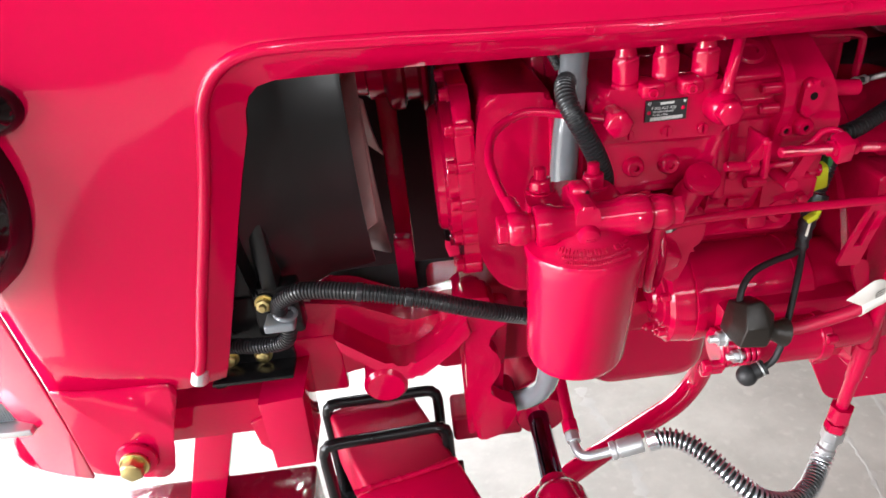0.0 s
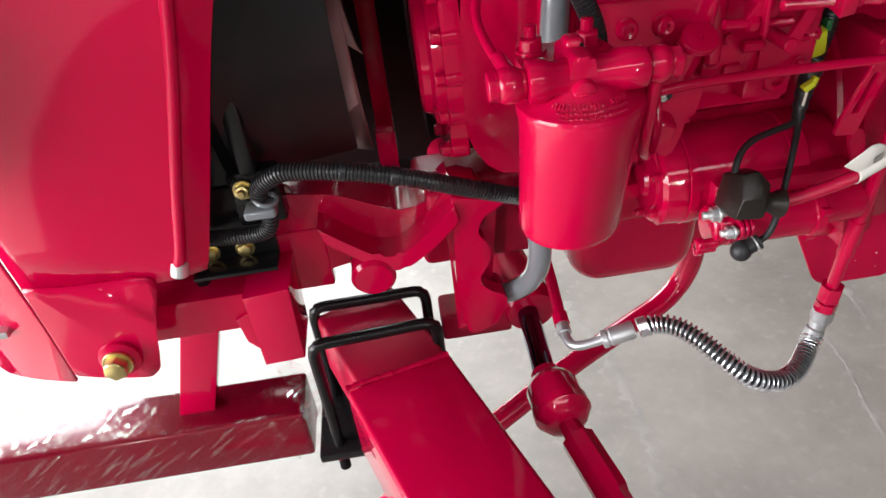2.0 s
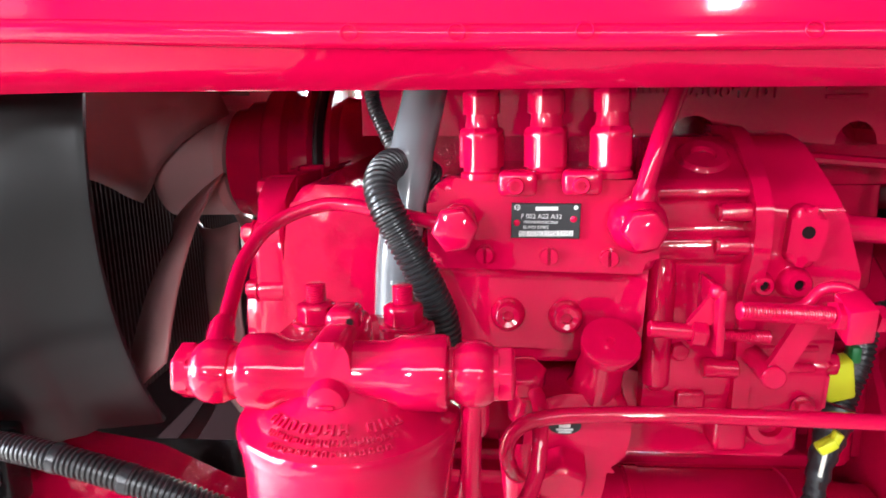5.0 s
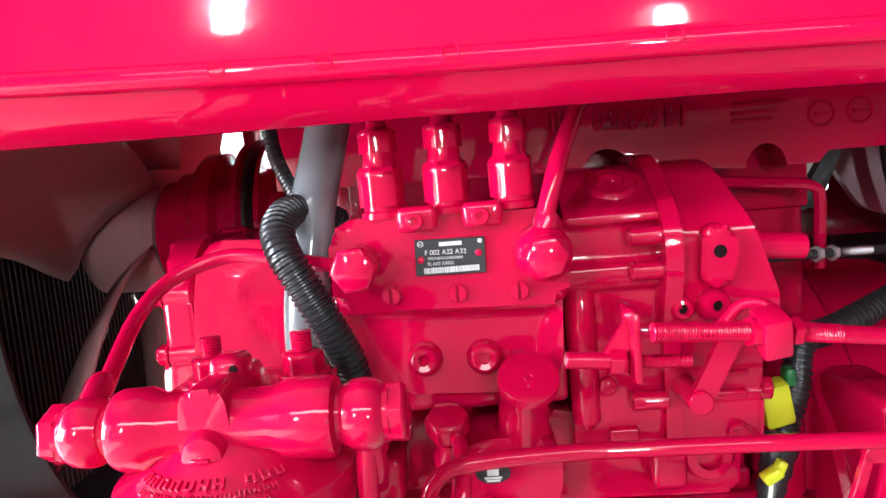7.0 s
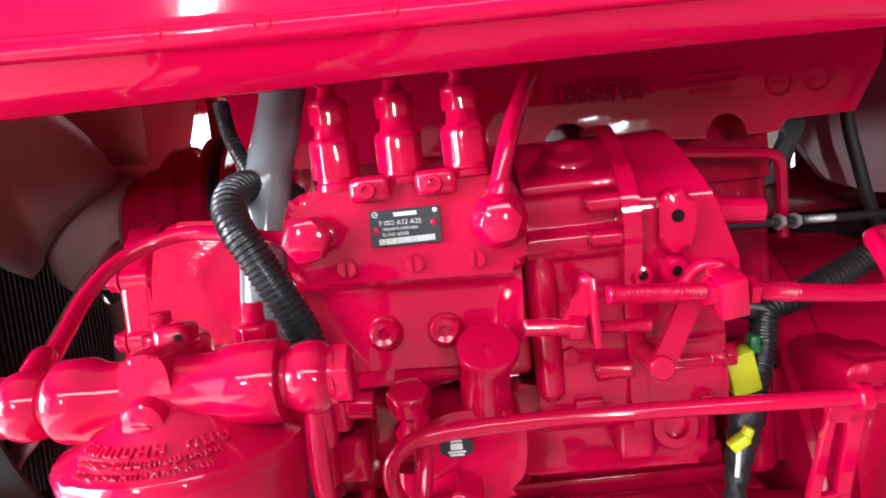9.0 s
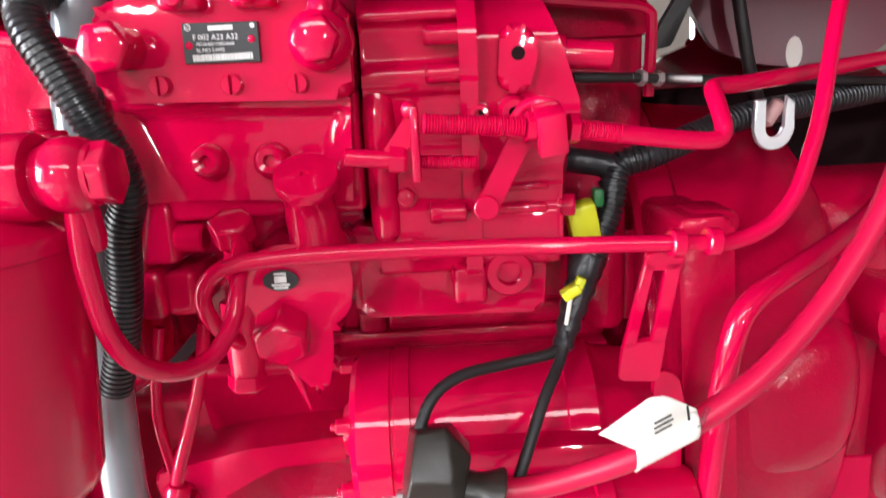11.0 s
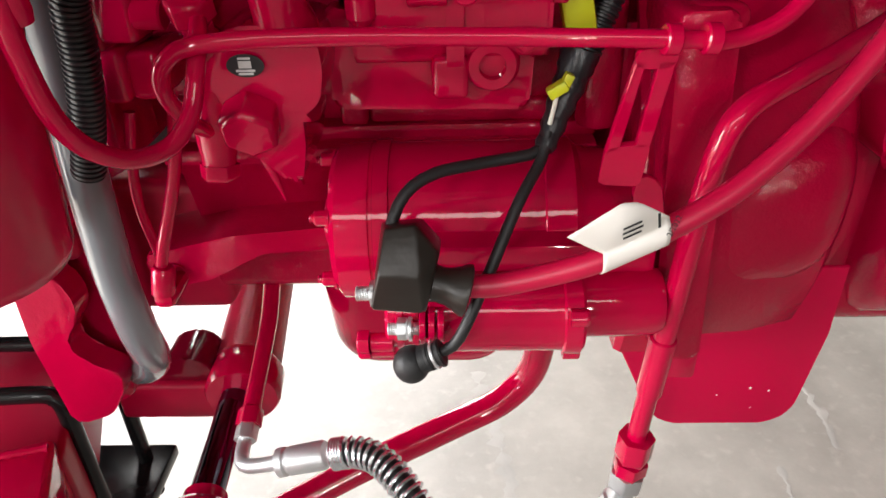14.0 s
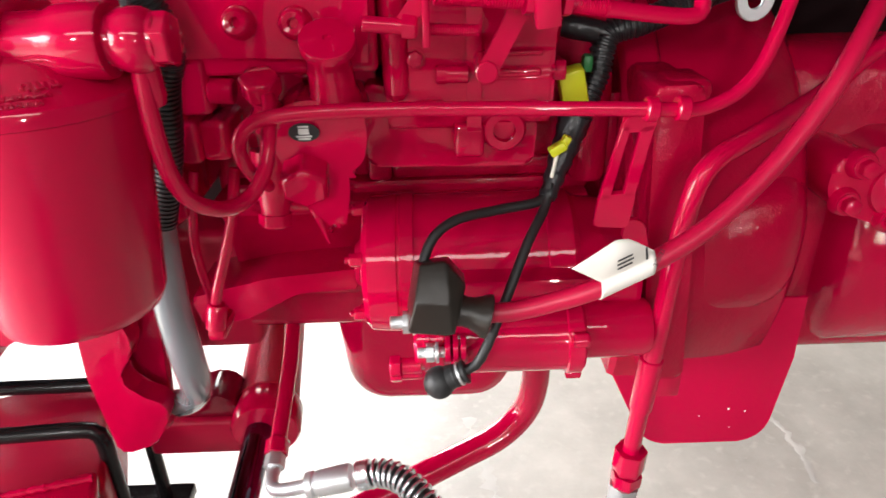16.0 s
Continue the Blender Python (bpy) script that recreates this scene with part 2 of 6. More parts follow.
def box(bm, x0, x1, y0, y1, z0, z1, bev=0.003, seg=2, m=None):
    r = bmesh.ops.create_cube(bm, size=1.0)
    vs = r["verts"]
    t = Matrix.Translation(((x0 + x1) / 2, (y0 + y1) / 2, (z0 + z1) / 2)) @ Matrix.Diagonal((abs(x1 - x0), abs(y1 - y0), abs(z1 - z0), 1))
    bmesh.ops.transform(bm, matrix=(m or Matrix()) @ t, verts=vs)
    if bev:
        es = list({e for v in vs for e in v.link_edges})
        bmesh.ops.bevel(bm, geom=es, offset=bev, segments=seg, profile=0.5, affect="EDGES")
    return bm


def rounded(poly, radius, n=4):
    """A polygon with its corners rounded; radius may be one number or one a corner."""
    out = []
    k = len(poly)
    for i in range(k):
        p, a, b = Vector(poly[i]), Vector(poly[i - 1]), Vector(poly[(i + 1) % k])
        r = radius[i] if isinstance(radius, (list, tuple)) else radius
        if r <= 0:
            out.append(p)
            continue
        u, v = (a - p), (b - p)
        r = min(r, u.length * 0.45, v.length * 0.45)
        s, e = p + u.normalized() * r, p + v.normalized() * r
        for j in range(n + 1):
            t = j / n
            out.append(s * (1 - t) ** 2 + p * 2 * t * (1 - t) + e * t * t)
    return out


def prism(bm, poly, lo, hi, axis="y", bev=0.002, seg=2):
    """A polygon drawn in the plane across axis, made solid from lo to hi."""
    def at(u, v, w):
        return {"y": (u, w, v), "x": (w, u, v), "z": (u, v, w)}[axis]
    a = [bm.verts.new(at(p[0], p[1], lo)) for p in poly]
    b = [bm.verts.new(at(p[0], p[1], hi)) for p in poly]
    fa, fb2 = bm.faces.new(a), bm.faces.new(list(reversed(b)))
    sides = [bm.faces.new((a[i], b[i], b[(i + 1) % len(a)], a[(i + 1) % len(a)])) for i in range(len(a))]
    if bev:
        es = list(fa.edges) + list(fb2.edges)
        bmesh.ops.bevel(bm, geom=es, offset=bev, segments=seg, profile=0.5, affect="EDGES", clamp_overlap=True)
    return bm


def smooth_path(pts, step=0.004):
    """Points spread evenly over a smooth curve through pts."""
    p = [Vector(q) for q in pts]
    p = [p[0] * 2 - p[1]] + p + [p[-1] * 2 - p[-2]]
    out = []
    for i in range(1, len(p) - 2):
        a, b, c, d = p[i - 1:i + 3]
        n = max(2, int((c - b).length / step))
        for k in range(n):
            t = k / n
            out.append(0.5 * ((2 * b) + (c - a) * t + (2 * a - 5 * b + 4 * c - d) * t * t + (3 * b - a - 3 * c + d) * t ** 3))
    out.append(p[-2])
    return out


def sweep(bm, path, radii, seg=14, cap=True):
    """A round skin along a path, with one radius a point."""
    n = len(path)
    tans = [(path[min(i + 1, n - 1)] - path[max(i - 1, 0)]).normalized() for i in range(n)]
    side = tans[0].orthogonal().normalized()
    rings = []
    for i in range(n):
        side = (side - tans[i] * side.dot(tans[i])).normalized()
        up = tans[i].cross(side)
        rings.append([bm.verts.new(path[i] + (side * math.cos(2 * math.pi * k / seg) + up * math.sin(2 * math.pi * k / seg)) * radii[i]) for k in range(seg)])
    for a, b in zip(rings, rings[1:]):
        for k in range(seg):
            bm.faces.new((a[k], a[(k + 1) % seg], b[(k + 1) % seg], b[k]))
    if cap:
        bm.faces.new(rings[0])
        bm.faces.new(rings[-1])
    return bm


def tube(bm, pts, r, seg=14, step=0.005):
    path = smooth_path(pts, step)
    return sweep(bm, path, [r] * len(path), seg)


def ribbed(bm, pts, r, pitch=0.0034, depth=0.0011, seg=16):
    """A corrugated conduit along pts, its ribs evenly spaced."""
    fine = smooth_path(pts, pitch / 10)
    run = [0.0]
    for a, b in zip(fine, fine[1:]):
        run.append(run[-1] + (b - a).length)
    count = int(run[-1] / pitch)
    shape = ((0.0, 1.0), (0.34, 1.0), (0.46, 0.55), (0.56, 0.0), (0.84, 0.0), (0.92, 0.55))
    path, radii, i = [], [], 0
    for k in range(count):
        for f, h in shape:
            d = (k + f) * pitch
            while i < len(run) - 2 and run[i + 1] < d:
                i += 1
            t = (d - run[i]) / max(1e-9, run[i + 1] - run[i])
            path.append(fine[i].lerp(fine[i + 1], t))
            radii.append(r - depth * (1.0 - h))
    return sweep(bm, path, radii, seg)


def coil(bm, pts, r, wire, pitch, seg=6, per=12):
    """A wire wound round a path."""
    fine = smooth_path(pts, pitch / per)
    n = len(fine)
    tans = [(fine[min(i + 1, n - 1)] - fine[max(i - 1, 0)]).normalized() for i in range(n)]
    side = tans[0].orthogonal().normalized()
    path, s = [], 0.0
    for i in range(n):
        if i:
            s += (fine[i] - fine[i - 1]).length
        side = (side - tans[i] * side.dot(tans[i])).normalized()
        up = tans[i].cross(side)
        a = 2 * math.pi * s / pitch
        path.append(fine[i] + (side * math.cos(a) + up * math.sin(a)) * r)
    return sweep(bm, path, [wire] * len(path), seg)


def ball(bm, c, r, squash=(1, 1, 1), u=20, v=14):
    s = bmesh.ops.create_uvsphere(bm, u_segments=u, v_segments=v, radius=r)
    bmesh.ops.transform(bm, matrix=Matrix.Translation(c) @ Matrix.Diagonal((*squash, 1)), verts=s["verts"])
    return bm


def torus(bm, c, axis, big, small, seg=32, ring=10):
    m = turn_to(axis)
    path = [Vector(c) + m @ Vector((big * math.cos(2 * math.pi * k / seg), big * math.sin(2 * math.pi * k / seg), 0)) for k in range(seg)]
    rings = []
    ax = m @ Vector((0, 0, 1))
    for p in path:
        out = (p - Vector(c)).normalized()
        rings.append([bm.verts.new(p + (out * math.cos(2 * math.pi * j / ring) + ax * math.sin(2 * math.pi * j / ring)) * small) for j in range(ring)])
    for k in range(seg):
        a, b = rings[k], rings[(k + 1) % seg]
        for j in range(ring):
            bm.faces.new((a[j], a[(j + 1) % ring], b[(j + 1) % ring], b[j]))
    return bm


B = bmesh.new

# ---- the hall ----


def plain(name, bm, mat, label, category):
    return single(name, bm, mat, label, category, kind="structure")


bm = box(B(), -12, 12, -12, 14, -0.2, 0.0, 0)
floor = plain("floor", bm, floor_mat, "worn pale grey concrete workshop floor with scuffs", "floor")


def smear(pts, width, seed):
    """A ragged pale line of cement along pts on the floor."""
    b = B()
    path = smooth_path([(x, y, 0.0) for x, y in pts], 0.008)
    rows = []
    for k, p in enumerate(path):
        t = (path[min(k + 1, len(path) - 1)] - path[max(k - 1, 0)]).normalized()
        n = Vector((-t.y, t.x, 0))
        w0, w1 = [width * max(0.05, 0.7 + 1.6 * noise.noise((k * 0.33 + q, seed, q)) + 0.9 * noise.noise((k * 0.9, seed + 3, q))) for q in (0.0, 9.0)]
        rows.append([b.verts.new(p + n * w0 + Vector((0, 0, 0.0003))), b.verts.new(p + Vector((0, 0, 0.0010 + 0.0005 * noise.noise((k * 0.5, seed, 4.0))))), b.verts.new(p - n * w1 + Vector((0, 0, 0.0003)))])
    for r0, r1 in zip(rows, rows[1:]):
        for k in range(2):
            b.faces.new((r0[k], r0[k + 1], r1[k + 1], r1[k]))
    part("cement_smear", b, patch_mat, floor, "pale ragged cement smear")


smear([(0.31, 1.37), (0.355, 1.15), (0.37, 0.95), (0.350, 0.76), (0.36, 0.55), (0.33, 0.3)], 0.016, 1.0)
smear([(0.87, 1.10), (0.862, 1.00), (0.838, 0.90), (0.822, 0.78), (0.83, 0.65)], 0.007, 5.0)
smear([(0.985, 1.35), (1.003, 1.285), (1.005, 1.2), (0.995, 1.14)], 0.010, 8.0)
bm = box(B(), -3.6, 6.7, -3.7, 3.9, 4.2, 4.35, 0)
plain("ceiling", bm, ceilmat, "plain grey sheet-metal roof lining", "ceiling")


def wall_with_gap(name, axis, at, lo, hi, g0, g1, s, h, label):
    b = B()
    for a0, a1, z0, z1 in ((lo, g0, 0.0, 4.2), (g1, hi, 0.0, 4.2), (g0, g1, h, 4.2), (g0, g1, 0.0, s)):
        if a1 - a0 < 1e-3 or z1 - z0 < 1e-3:
            continue
        if axis == "y":
            box(b, a0, a1, at, at + 0.2, z0, z1, 0)
        else:
            box(b, at, at + 0.2, a0, a1, z0, z1, 0)
    plain(name, b, wallmat, label, "wall")


wall_with_gap("wall_south", "y", -3.7, -3.6, 6.7, 0.0, 0.0, 0.0, 0.0, "plain cream plastered wall")
wall_with_gap("wall_north", "y", 3.7, -3.6, 6.7, -3.2, 0.2, 0.0, 3.2, "cream plastered wall with an open doorway")
wall_with_gap("wall_west", "x", -3.6, -3.5, 3.7, -3.3, 2.0, 0.0, 3.2, "cream plastered wall with a wide open doorway")
wall_with_gap("wall_east", "x", 6.5, -3.5, 3.7, 0.0, 0.0, 0.0, 0.0, "plain cream plastered wall")

# ---- hood ----
# Lip of the engine opening: crest on the outside, inner edge behind it.
CREST = [(-0.268, 0.516, 0.835), (-0.262, 0.515, 0.848), (-0.253, 0.512, 0.866), (-0.234, 0.506, 0.930), (-0.212, 0.500, 1.000), (-0.198, 0.493, 1.045),
         (-0.187, 0.487, 1.085), (-0.182, 0.485, 1.105), (-0.172, 0.483, 1.124), (-0.156, 0.479, 1.138), (-0.134, 0.475, 1.145), (-0.100, 0.472, 1.146),
         (-0.037, 0.467, 1.144), (0.020, 0.463, 1.141), (0.110, 0.459, 1.137), (0.200, 0.456, 1.134), (0.290, 0.455, 1.132), (0.420, 0.453, 1.128), (0.700, 0.450, 1.121), (1.300, 0.446, 1.106)]
INNER = [(-0.240, 0.526, 0.835), (-0.236, 0.526, 0.845), (-0.231, 0.525, 0.859), (-0.208, 0.518, 0.930), (-0.186, 0.512, 1.000), (-0.171, 0.507, 1.045),
         (-0.158, 0.502, 1.080), (-0.155, 0.501, 1.097), (-0.150, 0.500, 1.108), (-0.142, 0.499, 1.115), (-0.128, 0.497, 1.1185), (-0.095, 0.494, 1.119),
         (-0.037, 0.489, 1.119), (0.020, 0.485, 1.118), (0.110, 0.480, 1.1165), (0.200, 0.476, 1.1155), (0.290, 0.474, 1.114), (0.420, 0.472, 1.111), (0.700, 0.469, 1.104), (1.300, 0.465, 1.090)]


def hood_f(x, z):
    """How the hood's skin runs in depth: it bulges a little, then rounds over to the top, and turns in at the nose."""
    h, n = max(0.0, z - 1.14), max(0.0, -0.33 - x)
    return -0.115 * min(0.26, max(0.0, z - 0.835)) - 0.02 * h + 0.75 * h * h + 1.7 * n * n


def hood_shell(parent):
    b = B()
    rows = []
    for i, (c, q) in enumerate(zip(CREST, INNER)):
        c, q = Vector(c), Vector(q)
        # the far end of each strip: the nose seam for the upright post, the roof line for the long edge
        if i <= 6:
            far = Vector((-0.4055, 0, 0.835 + 0.415 * i / 6))
        elif i < 11:
            far = Vector((-0.4055 + 0.3055 * (i - 6) / 5, 0, 1.25 + 0.31 * min(1, (i - 6) / 2)))
        else:
            far = Vector((c.x, 0, 1.56))
        row = []
        # rolled lip: inner edge, roll, crest
        row.append(q + Vector((0, 0.006, 0)))
        row.append(q)
        row.append(q.lerp(c, 0.5))
        out = Vector((c.x - q.x, 0, c.z - q.z)).normalized()
        skin_pts = []
        for k in range(1, 11):
            f = k / 10
            x, z = c.x + (far.x - c.x) * f, c.z + (far.z - c.z) * f
            skin_pts.append(Vector((x, c.y + hood_f(x, z) - hood_f(c.x, c.z), z)))
        lip, away = (c - q).normalized(), (skin_pts[0] - c).normalized()
        a0, a1 = c - lip * 0.007, c + away * 0.007
        for k in range(6):
            f = k / 5
            row.append(a0 * (1 - f) ** 2 + c * 2 * f * (1 - f) + a1 * f * f)
        row += skin_pts
        rows.append([b.verts.new(v) for v in row])
    for r, s in zip(rows, rows[1:]):
        for k in range(len(r) - 1):
            b.faces.new((r[k], s[k], s[k + 1], r[k + 1]))
    # roof of the hood
    top = [r[-1] for r in rows if r[-1].co.z > 1.559]
    prev = top
    for y, z in ((0.72, 1.62), (0.86, 1.635), (1.0, 1.62), (1.20, 1.56), (1.26, 1.30), (1.27, 1.15)):
        nxt = [b.verts.new((v.co.x, y, (1.215 if v.co.x > -0.29 else 0.84) if z < 1.2 else z)) for v in top]
        for i in range(len(top) - 1):
            b.faces.new((prev[i], prev[i + 1], nxt[i + 1], nxt[i]))
        prev = nxt
    ob = part("side_panel", b, paint, parent, sharp=50)
    ob.modifiers.new("thickness", "SOLIDIFY").thickness = 0.0016
    return ob


hood = thing("tractor_hood", (-0.2, 0.5, 0.83), "glossy red sheet-metal tractor hood with a cut-out engine side", "hood")
hood_shell(hood)
path = smooth_path([Vector(c) + Vector((0, 0.0022, 0)) for c in CREST], 0.006)
path = [p for p in path if p.z > 0.842]
part("edge_bead", sweep(B(), path, [0.0052] * len(path), 14), paint, hood, sharp=60)
for x, y, z in ((0.091, 0.4560, 1.1385), (0.133, 0.4545, 1.1375), (0.181, 0.4532, 1.1365), (0.263, 0.4520, 1.1345)):
    part("spot_weld", torus(B(), (x, y, z), (0, -1, 0.1), 0.0032, 0.00035, 20, 6), paint, hood)


def skin(name, outline, yfun, mat, parent, thick=0.0016, cells=16, label=""):
    """A sheet with a rounded outline in x and z, pressed to a depth yfun(x, z)."""
    b = B()
    vs = [b.verts.new((p[0], 0, p[1])) for p in outline]
    f = b.faces.new(vs)
    bmesh.ops.triangulate(b, faces=[f])
    for _ in range(3):
        bmesh.ops.subdivide_edges(b, edges=[e for e in b.edges if e.calc_length() > 0.02], cuts=1)
    for v in b.verts:
        v.co.y = yfun(v.co.x, v.co.z)
    ob = part(name, b, mat, parent, label, sharp=60)
    ob.modifiers.new("thickness", "SOLIDIFY").thickness = thick
    return ob


def nose_y(x, z):
    n = max(0.0, -0.33 - x)
    return 0.516 + 1.7 * n * n + max(0, 0.835 - z) * 0.06 - 0.115 * max(0, z - 0.835) + 0.0004


lower = rounded([(-0.4055, 0.846), (-0.4055, 0.728), (-0.330, 0.719), (-0.318, 0.728), (-0.305, 0.780), (-0.280, 0.846)], [0, 0.004, 0.004, 0.008, 0.03, 0.02])
skin("lower_panel", lower, nose_y, paint, hood)
front = rounded([(-0.4085, 1.25), (-0.4085, 0.717), (-0.499, 0.712), (-0.516, 0.738), (-0.522, 0.775), (-0.62, 0.80), (-0.62, 1.25)], [0, 0.004, 0.018, 0.02, 0.02, 0.02, 0])


def front_y(x, z):
    n = max(0.0, -0.33 - x)
    h = max(0.0, z - 0.835)
    return 0.516 + 1.7 * n * n - min(h, 0.26) * 0.115 + max(0, 0.835 - z) * 0.06 + 0.002


skin("nose_panel", front, front_y, paint, hood)
b = B()
rings = []
for x, y0, z1, y1, low in ((-0.10, 0.62, 1.612, 1.255, 1.215), (-0.29, 0.60, 1.600, 1.25, 1.215), (-0.33, 0.597, 1.592, 1.249, 0.80), (-0.42, 0.585, 1.56, 1.24, 0.78), (-0.60, 0.61, 1.45, 1.20, 0.78), (-0.70, 0.66, 1.30, 1.14, 0.78)):
    loop = rounded([(y0, 1.28), (y0 + 0.02, z1 - 0.06), (y0 + 0.14, z1), (y1 - 0.14, z1), (y1 - 0.02, z1 - 0.06), (y1, low)], [0, 0.1, 0.1, 0.1, 0.1, 0], 4)
    rings.append([b.verts.new((x, p[0], p[1])) for p in loop])
for r0, r1 in zip(rings, rings[1:]):
    for k in range(len(r0) - 1):
        b.faces.new((r0[k], r0[k + 1], r1[k + 1], r1[k]))
b.faces.new(rings[-1])
ob = part("nose_cowl", b, paint, hood, sharp=50)
ob.modifiers.new("thickness", "SOLIDIFY").thickness = 0.0016
b = rod(B(), (-0.259, 0.520, 0.853), (-0.263, 0.519, 0.838), 0.0085, 20)
part("hinge_tube", b, zinc, hood, "bare metal tube end under the hood post")
b = rod(B(), (-0.2632, 0.5185, 0.8385), (-0.2636, 0.5185, 0.837), 0.0062, 20)
part("tube_bore", b, shade_mat, hood)
b = lathe(B(), [(0, 0.021), (0.003, 0.020), (0.006, 0.0135), (0.0065, 0)], (-0.349, 0.519, 0.752), (0, -1, 0), 28)
part("bolt_boss", b, paint, hood)
b = rod(B(), (-0.349, 0.513, 0.752), (-0.349, 0.509, 0.752), 0.0145, 26)
hexa(b, (-0.349, 0.509, 0.752), (0, -1, 0), 0.021, 0.011)
part("hood_bolt", b, brass, hood, "yellow zinc-plated flange bolt")

# mesh of the nose grille with a bright sill
b = B()
for k in range(26):
    x = -0.452 - k * 0.0028
    box(b, x - 0.0006, x + 0.0006, 0.552, 0.555, 0.792, 0.868, 0)
for k in range(26):
    z = 0.793 + k * 0.0029
    box(b, -0.525, -0.451, 0.5525, 0.5545, z - 0.0006, z + 0.0006, 0)
grille = single("front_grille", b, grey, "grey woven wire grille in the hood's nose", "grille")
b = box(B(), -0.53, -0.449, 0.536, 0.560, 0.783, 0.791, 0.002)
part("grille_sill", b, zinc, grille, "bright metal sill strip")
b = box(B(), -0.53, -0.445, 0.558, 0.566, 0.78, 0.88, 0.002)
part("grille_backing", b, shade_mat, grille)

# headlamp
lamp = thing("headlamp", (-0.44, 0.51, 1.06), "black headlamp bezel with a dark glossy lens on the red hood", "headlamp")
b = ball(B(), (-0.440, 0.502, 1.072), 1.0, (0.112, 0.084, 0.116), 56, 36)
part("housing", b, lensglass, lamp)
b = ball(B(), (-0.466, 0.484, 1.066), 1.0, (0.096, 0.078, 0.098), 48, 32)
part("lens", b, lensglass, lamp, "dark glossy domed lens")
b = ball(B(), (-0.332, 0.486, 1.124), 1.0, (0.030, 0.024, 0.021), 32, 20)
part("side_marker", b, lensglass, lamp, "small black rounded marker behind the lens")
b = torus(B(), (-0.334, 0.494, 1.124), (0.1, -1, 0.05), 0.024, 0.003, 32, 8)
part("marker_gasket", b, rubber, lamp)

# ---- radiator, shroud and fan ----
FAN = (0.83, 1.055)
rad = thing("radiator", (-0.24, 0.57, 0.79), "black radiator with fine upright fins on red frame", "radiator")
b = box(B(), -0.275, -0.262, 0.575, 1.25, 0.72, 1.58, 0.004)
box(b, -0.275, -0.205, 0.572, 0.590, 0.815, 1.36, 0.003)
part("side_frame", b, blackpaint, rad)
fin = part("fin", box(B(), -0.250, -0.212, 0.592, 0.5942, 0.83, 1.34, 0), fin_mat, rad)
for k in range(1, 70):
    more = new("fin", fin.data)
    more.parent = rad
    more.location = (0, k * 0.0072, 0)
b = box(B(), -0.262, -0.181, 0.569, 0.575, 0.815, 0.893, 0.002)
box(b, -0.262, -0.181, 0.540, 0.572, 0.812, 0.816, 0.001)
part("foot_bracket", b, blackpaint, rad)
for x in (-0.247, -0.213):
    b = bolt(B(), (x, 0.569, 0.825), (0, -1, 0), 0.013, 0.006, 0.0015)
    part("bolt", b, brass, rad, "yellow zinc-plated bolt")

shroud = thing("fan_shroud", (-0.15, 0.6, 0.86), "black pressed steel fan shroud with a rolled rim", "fan shroud")
b = B()
prof = [(0, 0.300), (0.004, 0.298), (0.056, 0.283), (0.062, 0.2785), (0.104, 0.2735), (0.1085, 0.2720), (0.1085, 0.2690), (0.104, 0.2700), (0.062, 0.2745), (0.006, 0.294), (0, 0.296)]
rings = []
for k in range(61):
    a = radians(-36.5 + 253 * k / 60)
    # the rim grows shallower over the top towards the far side
    deep = 1 - 0.48 * min(1.0, max(0.0, (k - 26) / 12))
    rings.append([b.verts.new((-0.197 + h * deep, FAN[0] - r * math.cos(a), FAN[1] + r * math.sin(a))) for h, r in prof])
for r0, r1 in zip(rings, rings[1:]):
    for j in range(len(prof)):
        b.faces.new((r0[j], r0[(j + 1) % len(prof)], r1[(j + 1) % len(prof)], r1[j]))
b.faces.new(rings[0])
b.faces.new(rings[-1])
part("ring", b, shroud_mat, shroud)
b = B()
outer = [(FAN[0] + 0.320 * math.cos(a), FAN[1] + 0.320 * math.sin(a)) for a in [2 * math.pi * k / 48 for k in range(48)]]
inn = [(FAN[0] + 0.296 * math.cos(a), FAN[1] + 0.296 * math.sin(a)) for a in [2 * math.pi * k / 48 for k in range(48)]]
for x in (-0.200, -0.197):
    va = [b.verts.new((x, *p)) for p in outer]
    vb = [b.verts.new((x, *p)) for p in inn]
    for k in range(48):
        b.faces.new((va[k], va[(k + 1) % 48], vb[(k + 1) % 48], vb[k]))
part("flange", b, shroud_mat, shroud)
b = box(B(), -0.192, -0.176, 0.545, 0.60, 0.912, 1.34, 0.004)
part("cover_strip", b, shroud_mat, shroud)

fan = thing("cooling_fan", (-0.07, FAN[0], FAN[1]), "dusty cream plastic cooling fan with broad blades, tinted as by red bounce light", "fan")


def blade(a):
    """One broad swept blade: its rear edge lies towards the engine, its front edge towards the radiator."""
    b = B()
    rows = []
    for k in range(10):
        f = k / 9
        r = 0.064 + f * 0.188
        rear = a + radians(-3 + 25 * f)
        wide = min(0.098 / r, 1.12)
        row = []
        for s in (0, 0.2, 0.4, 0.6, 0.8, 1):
            q = rear + wide * s
            x = -0.093 + 0.012 * f - 0.072 * s - 0.010 * 4 * s * (1 - s)
            row.append(b.verts.new((x, FAN[0] + r * math.cos(q), FAN[1] + r * math.sin(q))))
        rows.append(row)
    for r0, r1 in zip(rows, rows[1:]):
        for k in range(5):
            b.faces.new((r0[k], r0[k + 1], r1[k + 1], r1[k]))
    ob = part("blade", b, cream, fan, sharp=60)
    ob.modifiers.new("thickness", "SOLIDIFY").thickness = 0.003


